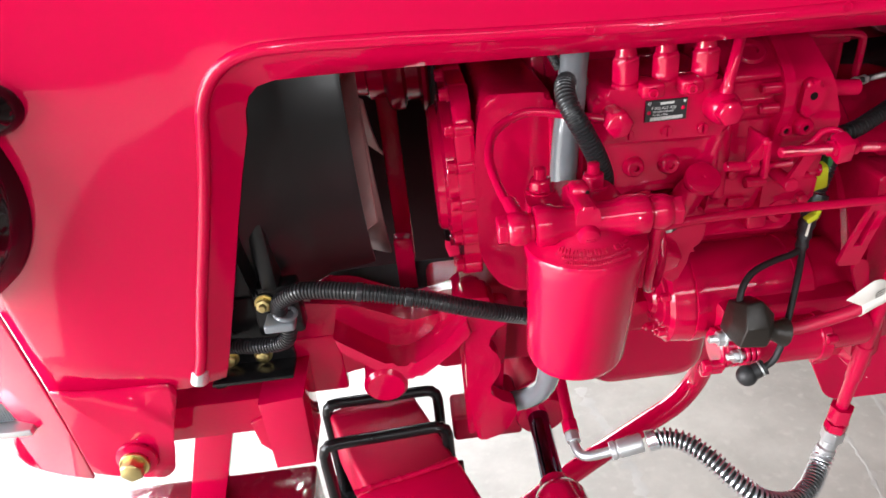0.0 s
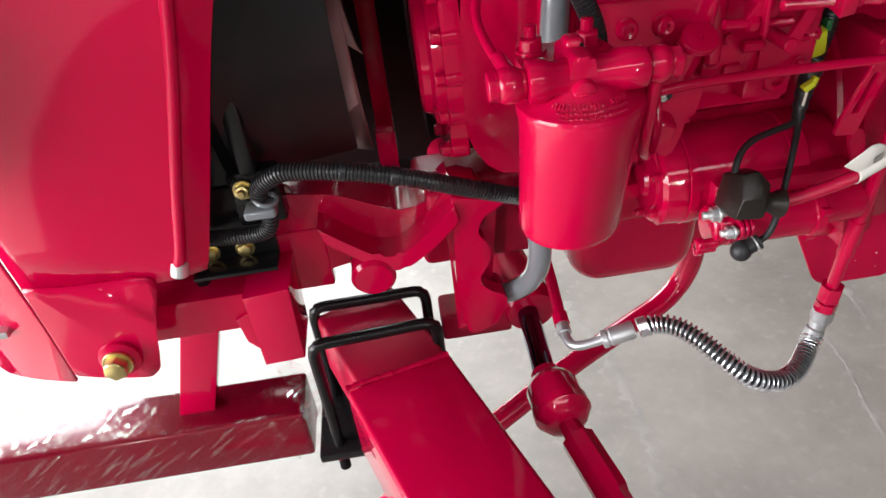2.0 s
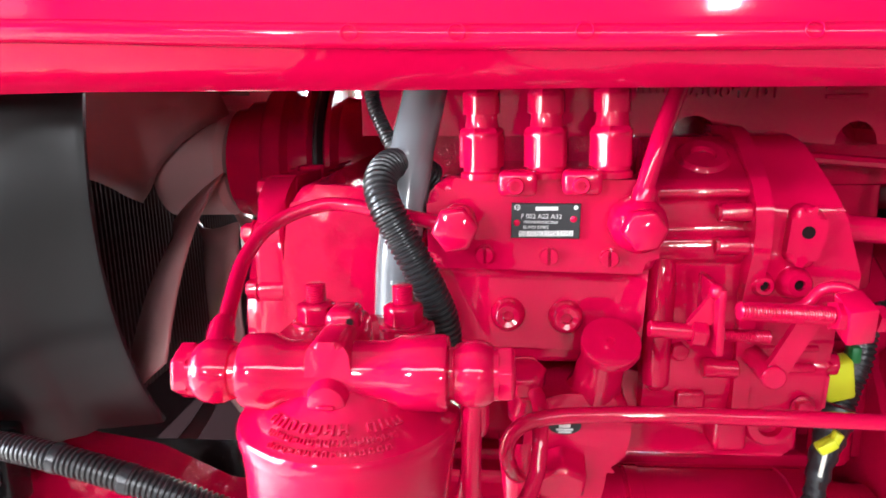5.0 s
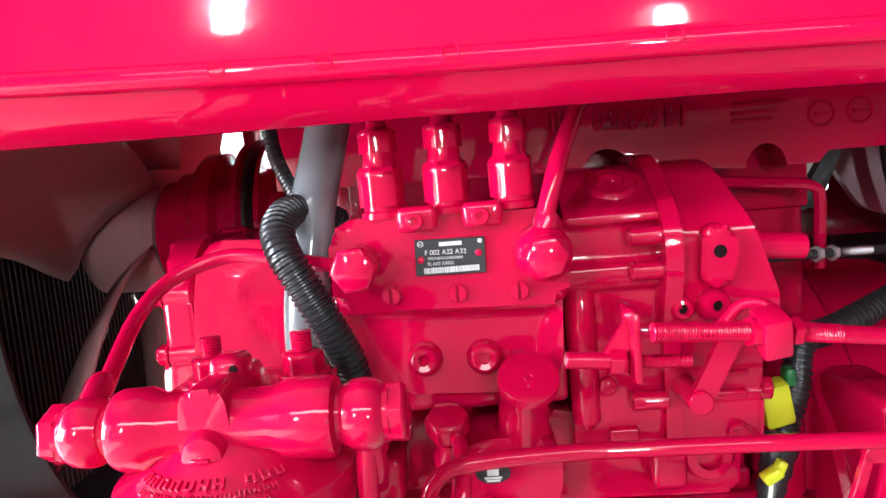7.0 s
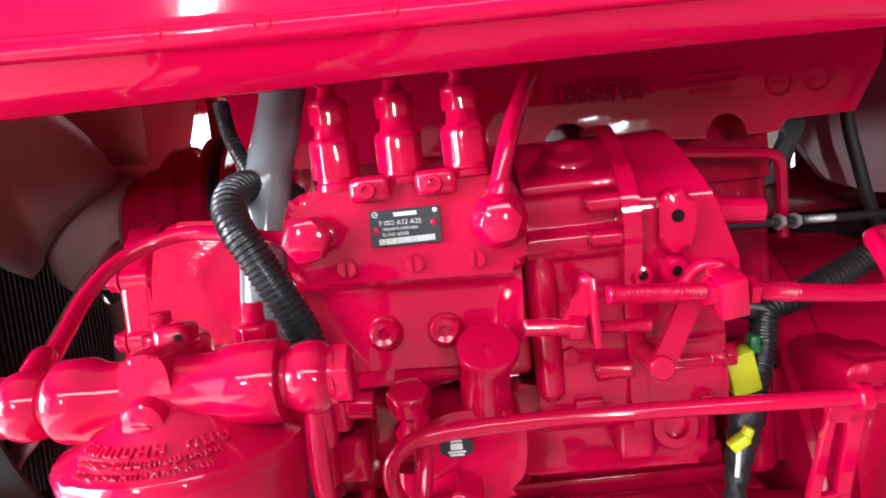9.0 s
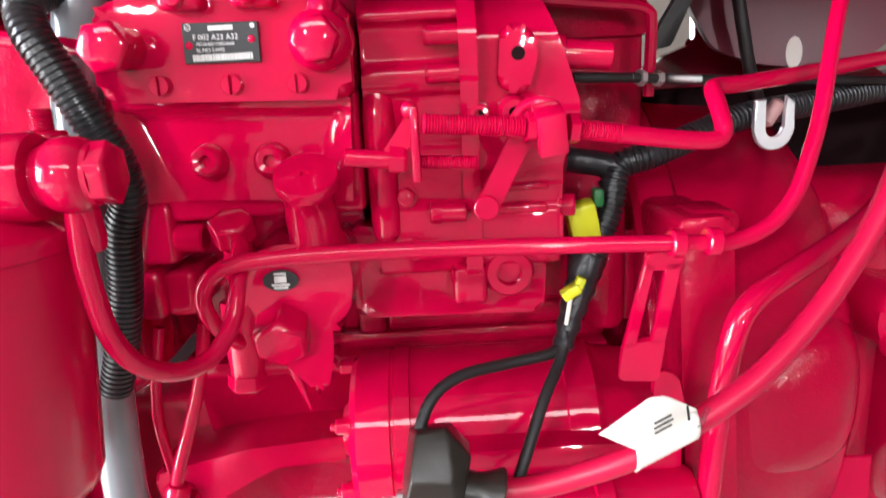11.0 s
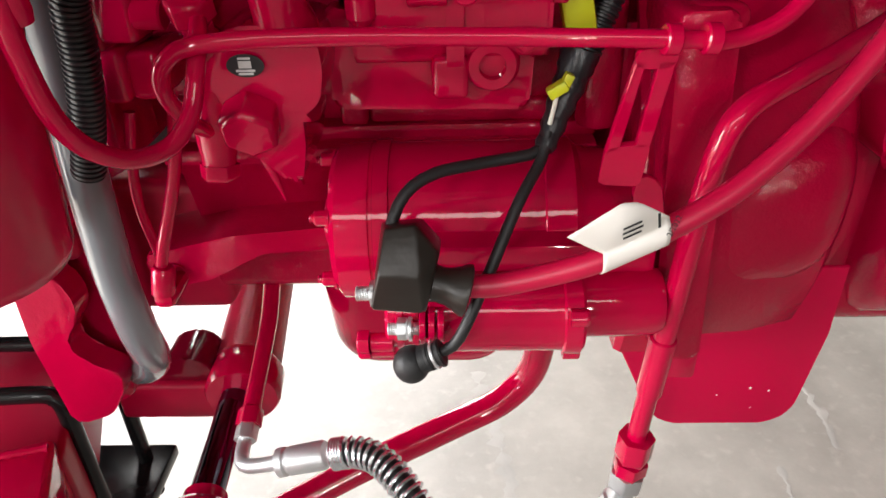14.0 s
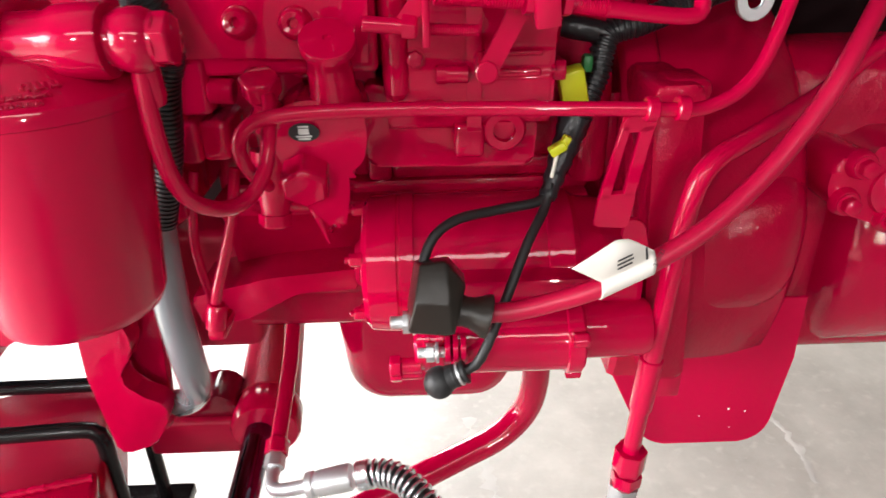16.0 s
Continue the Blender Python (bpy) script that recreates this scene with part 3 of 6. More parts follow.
for k in range(7):
    blade(radians(133.5 + k * 360 / 7))
b = lathe(B(), [(0, 0.03), (0.0, 0.050), (0.058, 0.050), (0.064, 0.044), (0.066, 0.02)], (-0.166, *FAN), (1, 0, 0), 40)
part("hub", b, cream, fan)

pulley = thing("water_pump_pulley", (-0.03, FAN[0], FAN[1]), "dull red fan pulley and water pump body", "pulley")
b = lathe(B(), [(0, 0.036), (0.002, 0.050), (0.016, 0.052), (0.018, 0.057), (0.036, 0.058), (0.040, 0.070), (0.044, 0.073), (0.058, 0.073), (0.062, 0.062), (0.076, 0.062), (0.080, 0.080), (0.084, 0.080), (0.092, 0.066), (0.100, 0.080), (0.104, 0.080), (0.107, 0.06), (0.152, 0.055), (0.192, 0.055)], (-0.098, *FAN), (1, 0, 0), 48)
part("pulley_wheel", b, cast, pulley)
b = lathe(B(), [(0, 0.074), (0.003, 0.082), (0.006, 0.082), (0.009, 0.074)], (-0.0105, *FAN), (1, 0, 0), 48)
part("fan_belt", b, rubber, pulley, "black rubber fan belt")
for k in range(6):
    a = radians(60 * k + 20)
    part("pulley_bolt", bolt(B(), (-0.034, FAN[0] + 0.056 * math.cos(a), FAN[1] + 0.056 * math.sin(a)), (-1, 0, 0), 0.012, 0.006), cast, pulley)

b = box(B(), -0.030, -0.017, 0.842, 0.868, 1.10, 1.32, 0.003)
part("pump_stay", b, rough_cast, pulley)

inner = thing("engine_front_plate", (-0.03, 0.85, 0.8), "dull red upright bar behind the fan with plates coloured as shade", "plate")
# stops light from the far side; its near-black colour stands for shade
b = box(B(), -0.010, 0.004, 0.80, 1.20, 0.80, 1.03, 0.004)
part("plate", b, shade_mat, inner, "near-black plate standing in for shade")
b = box(B(), -0.075, -0.052, 0.80, 0.825, 0.78, 1.02, 0.003)
part("upright", b, rough_cast, inner)
b = prism(B(), rounded([(-0.074, 0.782), (-0.052, 0.782), (-0.052, 0.853), (-0.074, 0.856)], 0.003), 0.722, 0.740, "y", 0.002)
part("stop_tab", b, gloss, inner)
# shade below the fan is put into this plate's colour
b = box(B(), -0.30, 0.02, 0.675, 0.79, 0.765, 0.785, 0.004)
part("floor_plate", b, shade_mat, inner, "floor plate coloured near-black as shade")
# added blocker that keeps the view beyond the fan dark
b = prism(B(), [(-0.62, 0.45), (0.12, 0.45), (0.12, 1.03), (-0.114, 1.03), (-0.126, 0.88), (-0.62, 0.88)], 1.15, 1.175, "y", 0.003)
part("far_blocker", b, shade_mat, inner, "near-black blocker added for the dark beyond the fan")

tab = prism(B(), rounded([(-0.186, 0.822), (-0.150, 0.822), (-0.156, 0.842), (-0.166, 0.866), (-0.178, 0.860)], 0.004), 0.606, 0.612, "y", 0.002)
single("deflector_tab", tab, cream, "pale pink plastic deflector tab under the fan shroud", "tab")

# ---- engine block ----
block = thing("engine_block", (0.25, 0.75, 0.66), "red painted cast iron engine block with oil pan", "engine")
b = box(B(), 0.085, 0.405, 0.660, 0.98, 0.72, 1.10, 0.010, 3)
part("crankcase", b, rough_cast, block)
b = B()
box(b, 0.09, 0.372, 0.618, 0.67, 0.846, 0.858, 0.004)
box(b, 0.105, 0.372, 0.630, 0.67, 0.858, 0.868, 0.003)
part("side_rail", b, cast, block)
b = prism(B(), rounded([(0.622, 0.850), (0.634, 0.835), (0.665, 0.74), (0.70, 0.73), (0.70, 0.86), (0.63, 0.86)], 0.008), 0.095, 0.36, "x", 0.003)
part("crankcase_skirt", b, rough_cast, block)
# cast frame with a sunk panel behind the pump
b = B()
box(b, 0.098, 0.224, 0.640, 0.67, 0.868, 0.960, 0.004)
box(b, 0.208, 0.226, 0.628, 0.665, 0.868, 0.955, 0.004, 3)
box(b, 0.226, 0.352, 0.632, 0.665, 0.868, 0.884, 0.004, 3)
box(b, 0.274, 0.350, 0.634, 0.665, 0.882, 0.955, 0.005, 3)
part("tappet_frame", b, rough_cast, block)
b = box(B(), 0.224, 0.278, 0.648, 0.668, 0.880, 0.955, 0.003)
part("tappet_cover", b, cast, block)
b = B()
lathe(b, [(0, 0.012), (0.004, 0.0135), (0.075, 0.0135), (0.080, 0.011)], (0.370, 0.628, 0.868), (0, 0, 1), 24)
lathe(b, [(0, 0.009), (0.060, 0.009)], (0.386, 0.634, 0.870), (0, 0, 1), 20)
part("corner_column", b, rough_cast, block)
b = prism(B(), rounded([(0.068, 0.788), (0.130, 0.803), (0.200, 0.809), (0.200, 0.792), (0.150, 0.789), (0.110, 0.768), (0.075, 0.762)], 0.005), 0.602, 0.69, "y", 0.004, 3)
part("mount_web", b, cast, block)
for x, z in ((0.088, 0.776),):
    part("web_bolt", bolt(B(), (x, 0.603, z), (0, -1, -0.2), 0.010, 0.006, 0.0015), cast, block)
b = B()
for x, z in ((0.118, 0.842), (0.150, 0.838)):
    rod(b, (x, 0.665, z), (x + 0.06, 0.640, z - 0.016), 0.005, 12)
part("casting_rib", b, rough_cast, block)
# cylinder head rail with arches for the push rod cover
rail = [(0.06, 1.30), (0.06, 1.0895), (0.2545, 1.0860)]
for k in range(9):
    a = math.pi * k / 8
    rail.append((0.269 - 0.0145 * math.cos(a), 1.0855 + 0.013 * math.sin(a)))
rail += [(0.340, 1.0805)]
for k in range(9):
    a = math.pi * k / 8
    rail.append((0.3665 - 0.0125 * math.cos(a), 1.079 + 0.0145 * math.sin(a)))
rail += [(0.398, 1.0790), (0.404, 1.0860), (0.445, 1.0860), (0.462, 1.115), (0.50, 1.30)]
b = prism(B(), rail, 0.628, 0.98, "y", 0.004)
part("cylinder_head", b, gloss, block)
b = box(B(), 0.10, 0.404, 0.654, 0.98, 1.05, 1.11, 0.003)
part("head_recess", b, rough_cast, block)
b = box(B(), 0.150, 0.338, 0.706, 1.02, 0.574, 0.76, 0.042, 7)
for v in b.verts:
    # the sump narrows a little towards its floor
    f = max(0.0, 0.70 - v.co.z) / 0.13
    v.co.x += 0.012 * f * (1 if v.co.x < 0.244 else -0.6)
    v.co.y += 0.010 * f * (1 if v.co.y < 0.86 else 0)
part("oil_pan", b, paint, block)
b = box(B(), 0.140, 0.348, 0.690, 1.03, 0.742, 0.752, 0.004, 2)
part("pan_flange", b, cast, block)


def letters(name, text, size, place, turn, depth, mat, parent, label="", wide=1.0):
    cu = bpy.data.curves.new(name, "FONT")
    cu.body, cu.size, cu.extrude = text, size, depth
    tmp = bpy.data.objects.new("tmp", cu)
    me = bpy.data.meshes.new_from_object(tmp)
    bpy.data.objects.remove(tmp)
    me.transform(pose(*place, *turn) @ Matrix.Diagonal((wide, 1, 1, 1)))
    me.name = name
    me.materials.append(mat)
    ob = new(name, me)
    ob.parent = parent
    me.transform(Matrix.Translation(-Vector(parent.location)))
    if label:
        tagged(ob, label)
    return ob


letters("casting_number", "036847B1", 0.0190, (0.261, 0.6265, 1.1095), (90, 1.6, 0), 0.0024, gloss, block, "raised casting number 036847B1", 0.76)
b = B()
for k in range(5):
    box(b, 0.2325 + k * 0.0042, 0.2342 + k * 0.0042, 0.6255, 0.629, 1.1125, 1.1225, 0.0004, 1)
part("casting_bars", b, cast, block)
b = B()
for x, r in ((0.400, 0.0075), (0.423, 0.0075)):
    torus(b, (x, 0.6275, 1.1085), (0, 1, 0), r, 0.0010, 24, 6)
    box(b, x - 0.004, x + 0.004, 0.6258, 0.629, 1.1075, 1.1092, 0)
part("casting_mark", b, cast, block)
for k in range(3):
    b = box(B(), 0.346, 0.378 - 0.004 * k, 0.6258, 0.629, 1.1165 - k * 0.0048, 1.1190 - k * 0.0048, 0.0003, 1)
    part("casting_line", b, cast, block)

# ---- timing case ----
case = thing("timing_case", (0.05, 0.6, 0.86), "red cast timing gear case with bolted front cover", "engine cover")
b = prism(B(), rounded([(0.030, 1.066), (0.090, 1.062), (0.088, 0.97), (0.09, 0.862), (0.045, 0.856), (0.016, 0.90), (0.016, 0.985), (0.022, 1.04)], [0.012, 0.008, 0, 0.01, 0.02, 0.02, 0.02, 0.02]), 0.572, 0.80, "y", 0.006, 3)
part("gear_case", b, cast, case)
b = prism(B(), rounded([(0.5735, 1.045), (0.575, 0.93), (0.60, 0.872), (0.66, 0.850), (0.80, 0.85), (0.80, 1.06), (0.60, 1.066)], 0.02, 5), 0.002, 0.019, "x", 0.005, 3)
part("front_cover", b, gloss, case)
b = lathe(B(), [(0, 0.078), (0.010, 0.076), (0.013, 0.066), (0.020, 0.064), (0.0225, 0.060), (0.0235, 0.020), (0.022, 0)], (0.003, 0.665, 0.965), (-1, 0, 0), 44)
part("cover_boss", b, gloss, case)
for y, z in ((0.581, 1.035), (0.580, 1.000), (0.580, 0.962), (0.582, 0.925), (0.600, 0.882), (0.648, 0.860), (0.70, 0.858), (0.615, 1.058), (0.68, 1.058)):
    part("bolt_boss", rod(B(), (0.001, y, z), (0.020, y, z), 0.0085, 20, 0.002), gloss, case)
    b = bolt(B(), (0.001, y, z), (-1, 0, 0), 0.0110, 0.0065, 0.0015)
    part("cover_bolt", b, gloss, case)
b = box(B(), 0.086, 0.094, 0.566, 0.62, 0.87, 1.05, 0.002)
part("case_flange", b, cast, case)

# ---- bell housing and gearbox ----
bell = thing("bell_housing", (0.5, 0.8, 0.70), "red rough-cast clutch bell housing with a bolted flange", "bell housing")
b = lathe(B(), [(0, 0.18), (0, 0.226), (0.004, 0.230), (0.026, 0.230), (0.03, 0.226), (0.034, 0.215), (0.10, 0.209), (0.136, 0.198), (0.150, 0.182), (0.160, 0.15)], (0.389, 0.800, 0.795), (1, 0, 0), 64)
low = bmesh.ops.bisect_plane(b, geom=b.verts[:] + b.edges[:] + b.faces[:], plane_co=(0, 0, 0.715), plane_no=(0, 0, -1), clear_outer=True)
bmesh.ops.holes_fill(b, edges=[e for e in b.edges if e.is_boundary and abs(e.verts[0].co.z - 0.715) < 1e-4 and abs(e.verts[1].co.z - 0.715) < 1e-4])
part("shell", b, rough_cast, bell)
b = prism(B(), rounded([(0.391, 0.952), (0.421, 0.952), (0.427, 0.85), (0.435, 0.735), (0.405, 0.735), (0.397, 0.85)], 0.006), 0.553, 0.62, "y", 0.003)
part("flange_band", b, rough_cast, bell)
b = ball(B(), (0, 0, 0), 1.0, (1, 1, 1), 48, 32)
for v in b.verts:
    # squared-off bulge that swells out of the shell
    f = sum(abs(c) ** 3.0 for c in v.co) ** (-1 / 3.0)
    v.co = Vector((0.484 + 0.058 * f * v.co.x, 0.668 + 0.084 * f * v.co.y, 0.811 + 0.064 * f * v.co.z + 0.008 * f * v.co.x))
part("side_boss", b, rough_cast, bell)
b = box(B(), 0.399, 0.430, 0.560, 0.600, 0.938, 0.953, 0.007, 4)
part("lug", b, rough_cast, bell)
gear = thing("gearbox", (0.8, 0.8, 0.6), "red cast gearbox casing with ribs and bolts", "gearbox")
b = box(B(), 0.505, 1.3, 0.67, 1.0, 0.662, 0.945, 0.03, 4)
part("casing", b, rough_cast, gear)
b = lathe(B(), [(0, 0.10), (0, 0.152), (0.0338, 0.1505), (0.05, 0.152), (0.05, 0.10)], (0.515, 0.800, 0.795), (1, 0, 0), 64)
part("spigot", b, rough_cast, gear)
# added block; deep shade behind the engine is put into its colour
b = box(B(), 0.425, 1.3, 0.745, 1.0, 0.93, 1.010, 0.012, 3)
part("top_shade_block", b, shade_mat, gear, "added near-black block standing in for shade above the gearbox")
b = box(B(), 1.16, 1.28, 0.76, 0.90, 0.0, 0.64, 0.02, 3)
part("rear_leg", b, rough_cast, gear)
b = lathe(B(), [(0, 0.09), (0.012, 0.110), (0.025, 0.116), (0.11, 0.116), (0.135, 0.10)], (0.585, 0.745, 0.772), (1, 0, 0), 40)
part("pump_housing", b, cast, gear)
b = prism(B(), rounded([(0.548, 0.856), (0.551, 0.874), (0.564, 0.884), (0.584, 0.878), (0.600, 0.888), (0.645, 0.888), (0.645, 0.815), (0.604, 0.820), (0.580, 0.829), (0.556, 0.838)], [0.01, 0.01, 0.01, 0.008, 0.008, 0, 0, 0.01, 0.008, 0.01]), 0.618, 0.70, "y", 0.007, 4)
part("side_cover", b, gloss, gear)
b = lathe(B(), [(0, 0.020), (0.004, 0.019), (0.007, 0.012), (0.008, 0)], (0.600, 0.619, 0.852), (0, -1, 0.1), 28)
part("cover_dome", b, gloss, gear)
for x, z in ((0.569, 0.874), (0.563, 0.845), (0.600, 0.830), (0.618, 0.878)):
    part("bolt_boss", lathe(B(), [(0, 0.0115), (0.006, 0.0105), (0.008, 0.0090), (0.008, 0)], (x, 0.619, z), (0, -1, 0.05), 20), gloss, gear)
    b = bolt(B(), (x, 0.611, z), (0, -1, 0.05), 0.012, 0.007, 0.0015, 0.3 + 20 * (x - 0.56))
    part("cover_bolt", b, gloss, gear)

shield = thing("dust_shield", (0.48, 0.62, 0.61), "flat red sheet-metal dust shield with chipped paint specks", "shield")
b = prism(B(), rounded([(0.398, 0.76), (0.398, 0.70), (0.434, 0.622), (0.448, 0.609), (0.534, 0.609), (0.548, 0.625), (0.557, 0.70), (0.557, 0.76)], [0, 0, 0.004, 0.01, 0.012, 0.012, 0, 0], 4), 0.620, 0.6235, "y", 0.0008, 1)
part("plate", b, paint, shield)
for x, z, r in ((0.510, 0.647, 0.0011), (0.525, 0.644, 0.0010), (0.485, 0.640, 0.0007), (0.514, 0.626, 0.0006)):
    part("paint_chip", ball(B(), (x, 0.6198, z), r, (1, 0.3, 1), 8, 6), tagwhite, shield, "pale chip in the paint")
b = box(B(), 0.415, 0.439, 0.562, 0.622, 0.710, 0.741, 0.003)
part("stay", b, gloss, shield)

# ---- front support and axle ----
sup = thing("front_axle_support", (-0.05, 0.65, 0.6), "red cast front axle support carrying the engine", "axle support")
b = prism(B(), rounded([(-0.190, 0.862), (-0.120, 0.850), (-0.060, 0.820), (0.02, 0.835), (0.02, 0.80), (-0.06, 0.765), (-0.120, 0.765), (-0.215, 0.745), (-0.245, 0.745), (-0.240, 0.80)], 0.01), 0.602, 0.66, "y", 0.006, 3)
part("side_web", b, cast, sup)
# curved saddle shelf that stands out of the web
ARC = [(-0.140, 0.834), (-0.125, 0.822), (-0.112, 0.811), (-0.092, 0.7955), (-0.080, 0.7905), (-0.070, 0.7892), (-0.060, 0.7915), (-0.047, 0.7995), (-0.027, 0.815), (-0.003, 0.838)]
arc = [(p.x, p.y) for p in smooth_path([(x, z, 0) for x, z in ARC], 0.008)]
under = [(x + 0.004, z - 0.018) for x, z in reversed(arc)]
b = prism(B(), arc + under, 0.566, 0.665, "y", 0.005, 4)
part("saddle_shelf", b, gloss, sup)
b = rod(B(), (-0.095, 0.660, 0.775), (-0.095, 0.564, 0.765), 0.0235, 36, 0.004)
part("pivot_boss", b, gloss, sup)
b = prism(B(), rounded([(-0.006, 0.845), (0.050, 0.830), (0.022, 0.815), (0.017, 0.794), (0.024, 0.789), (0.0295, 0.775), (0.028, 0.758), (0.018, 0.745), (0.014, 0.736), (0.022, 0.722), (0.043, 0.711), (0.0445, 0.699), (0.029, 0.672), (0.004, 0.663), (-0.003, 0.667), (-0.010, 0.740), (-0.006, 0.820)], 0.006, 3), 0.572, 0.592, "y", 0.004, 3)
part("scalloped_plate", b, cast, sup)
b = box(B(), -0.030, 0.030, 0.592, 0.632, 0.79, 0.838, 0.006, 3)
part("rear_web", b, dull_paint, sup)
b = box(B(), -0.03, 0.062, 0.665, 0.715, 0.572, 0.614, 0.006, 3)
part("cylinder_bracket", b, dull_paint, sup)
# covers a bright patch; the lug's red is darkened to stand for shade
b = prism(B(), rounded([(0.006, 0.610), (0.060, 0.610), (0.058, 0.632), (0.040, 0.640), (0.018, 0.634)], 0.006), 0.672, 0.714, "y", 0.003)
part("bracket_lug", b, shaded_red, sup, "lug in red darkened as shade")
b = prism(B(), rounded([(-0.012, 0.838), (0.046, 0.830), (0.036, 0.74), (0.028, 0.660), (-0.012, 0.640)], 0.006), 0.606, 0.618, "y", 0.003)
part("support_web", b, cast, sup)
b = prism(B(), rounded([(-0.040, 0.806), (-0.006, 0.848), (0.024, 0.846), (0.024, 0.80)], 0.004), 0.590, 0.625, "y", 0.003)
part("gusset", b, cast, sup)
b = prism(B(), rounded([(0.588, 0.836), (0.588, 0.660), (0.66, 0.71), (0.68, 0.80)], 0.004), -0.006, 0.004, "x", 0.002)
part("plate_web", b, cast, sup)
b = box(B(), -0.04, 0.10, 0.66, 0.735, 0.70, 0.815, 0.01, 3)
part("engine_cradle", b, dull_paint, sup)

ffr = thing("chassis_nose_frame", (-0.25, 0.55, 0.7), "red welded front frame bracket under the hood", "frame")
b = box(B(), -0.345, -0.215, 0.552, 0.60, 0.738, 0.782, 0.002)
part("cross_bar", b, gloss, ffr)
b = prism(B(), [(-0.2215, 0.790), (-0.1750, 0.794), (-0.1790, 0.702), (-0.2210, 0.700)], 0.532, 0.600, "y", 0.0025, 2)
part("end_block", b, gloss, ffr)
b = prism(B(), [(-0.2215, 0.762), (-0.2215, 0.704), (-0.2360, 0.722), (-0.2400, 0.752)], 0.548, 0.600, "y", 0.0025, 2)
part("block_shoulder", b, gloss, ffr)
b = box(B(), -0.30, -0.14, 0.600, 0.62, 0.740, 0.815, 0.003)
part("side_plate", b, gloss, ffr)
b = prism(B(), [(-0.424, 0.45), (-0.374, 0.45), (-0.272, 0.76), (-0.322, 0.76)], 0.69, 0.72, "y", 0.002)
part("upright_bar", b, gloss, ffr)

axle = thing("front_axle", (-0.10, 0.6, 0.5), "red welded box-section front axle beam", "axle")
D = Vector((0.36, -0.933, 0)).normalized()
S = Vector((D.y, -D.x, 0)) * -1


def beam(bm, a, length, width, top, bottom, drop=0.0, bev=0.006):
    """A box beam that runs from a along the axle's sweep."""
    m = Matrix(((S.x, D.x, 0, a[0]), (S.y, D.y, 0, a[1]), (0, 0, 1, 0), (0, 0, 0, 1)))
    r = bmesh.ops.create_cube(bm, size=1.0)
    vs = r["verts"]
    for v in vs:
        f = v.co.y + 0.5
        v.co = Vector((v.co.x * width, f * length, (top if v.co.z > 0 else bottom) - drop * f))
    bmesh.ops.transform(bm, matrix=m, verts=vs)
    es = list({e for v in vs for e in v.link_edges})
    bmesh.ops.bevel(bm, geom=es, offset=bev, segments=3, profile=0.5, affect="EDGES")
    return bm


b = beam(B(), (-0.140, 0.715), 0.175, 0.112, 0.626, 0.535)
part("centre_section", b, dull_paint, axle)
b = beam(B(), (-0.090, 0.560), 0.75, 0.125, 0.640, 0.54, 0.06)
part("swept_arm", b, gloss, axle)
b = B()
path = smooth_path([(-0.148, 0.540, 0.641), (-0.12, 0.546, 0.642), (-0.09, 0.553, 0.6415), (-0.06, 0.560, 0.642), (-0.030, 0.570, 0.640)], 0.003)
sweep(b, path, [0.0030 + 0.0007 * math.sin(k * 2.3) + 0.0008 * noise.noise((k * 0.4, 1.0, 2.0)) for k in range(len(path))], 8)
part("weld_bead", b, gloss, axle, "lumpy painted weld bead")

ubolts = "axle clamp bolts"


def ubolt(a, b2, drop, name="u_bolt"):
    """A square-bent clamp bolt that lies over the beam from a to b2."""
    a, b2 = Vector(a), Vector(b2)
    d = Vector((0, 0, -drop))
    u = (b2 - a).normalized()
    e = 0.014
    pts = [a + d, a + d * 0.4, a + Vector((0, 0, -e)), a + u * e * 0.35 + Vector((0, 0, -e * 0.3)), a + u * e, a.lerp(b2, 0.5), b2 - u * e, b2 - u * e * 0.35 + Vector((0, 0, -e * 0.3)), b2 + Vector((0, 0, -e)), b2 + d * 0.4, b2 + d]
    t = thing(name, a + d, "black painted steel clamp bolt bent over the red axle", "clamp bolt", ubolts)
    b = tube(B(), pts, 0.0072, 12, 0.004)
    part("shank", b, blackpaint, t)
    for q in (a, b2):
        w = q + d
        b = threads(B(), w - Vector((0, 0, 0.03)), w, 0.0075)
        part("thread", b, blackpaint, t)
        b = hexa(B(), w - Vector((0, 0, 0.002)), (0, 0, 1), 0.024, 0.014)
        part("nut", b, gloss, t, "red painted nut")
    return t


ubolt((-0.186, 0.603, 0.655), (-0.038, 0.612, 0.655), 0.19)
ubolt((-0.192, 0.692, 0.640), (-0.046, 0.700, 0.636), 0.175)
b = box(B(), -0.212, -0.02, 0.585, 0.72, 0.468, 0.482, 0.003)
single("clamp_plate", b, blackpaint, "black steel clamp plate under the front axle", "plate")

# ---- wrapped beam ----
wrap = thing("wrapped_bumper_bar", (-0.5, 0.7, 0.4), "red square bumper bar wrapped in clear stretch film", "bumper bar")
# shade under the nose is put into the bar's colour
b = box(B(), -1.5, -0.235, 0.655, 0.740, 0.405, 0.490, 0.006, 3)
part("bar", b, shaded_red, wrap)
b = B()
random.seed(4)
path = [Vector((-1.5 + 1.30 * k / 130, 0.6975, 0.4475)) for k in range(131)]
rings = []
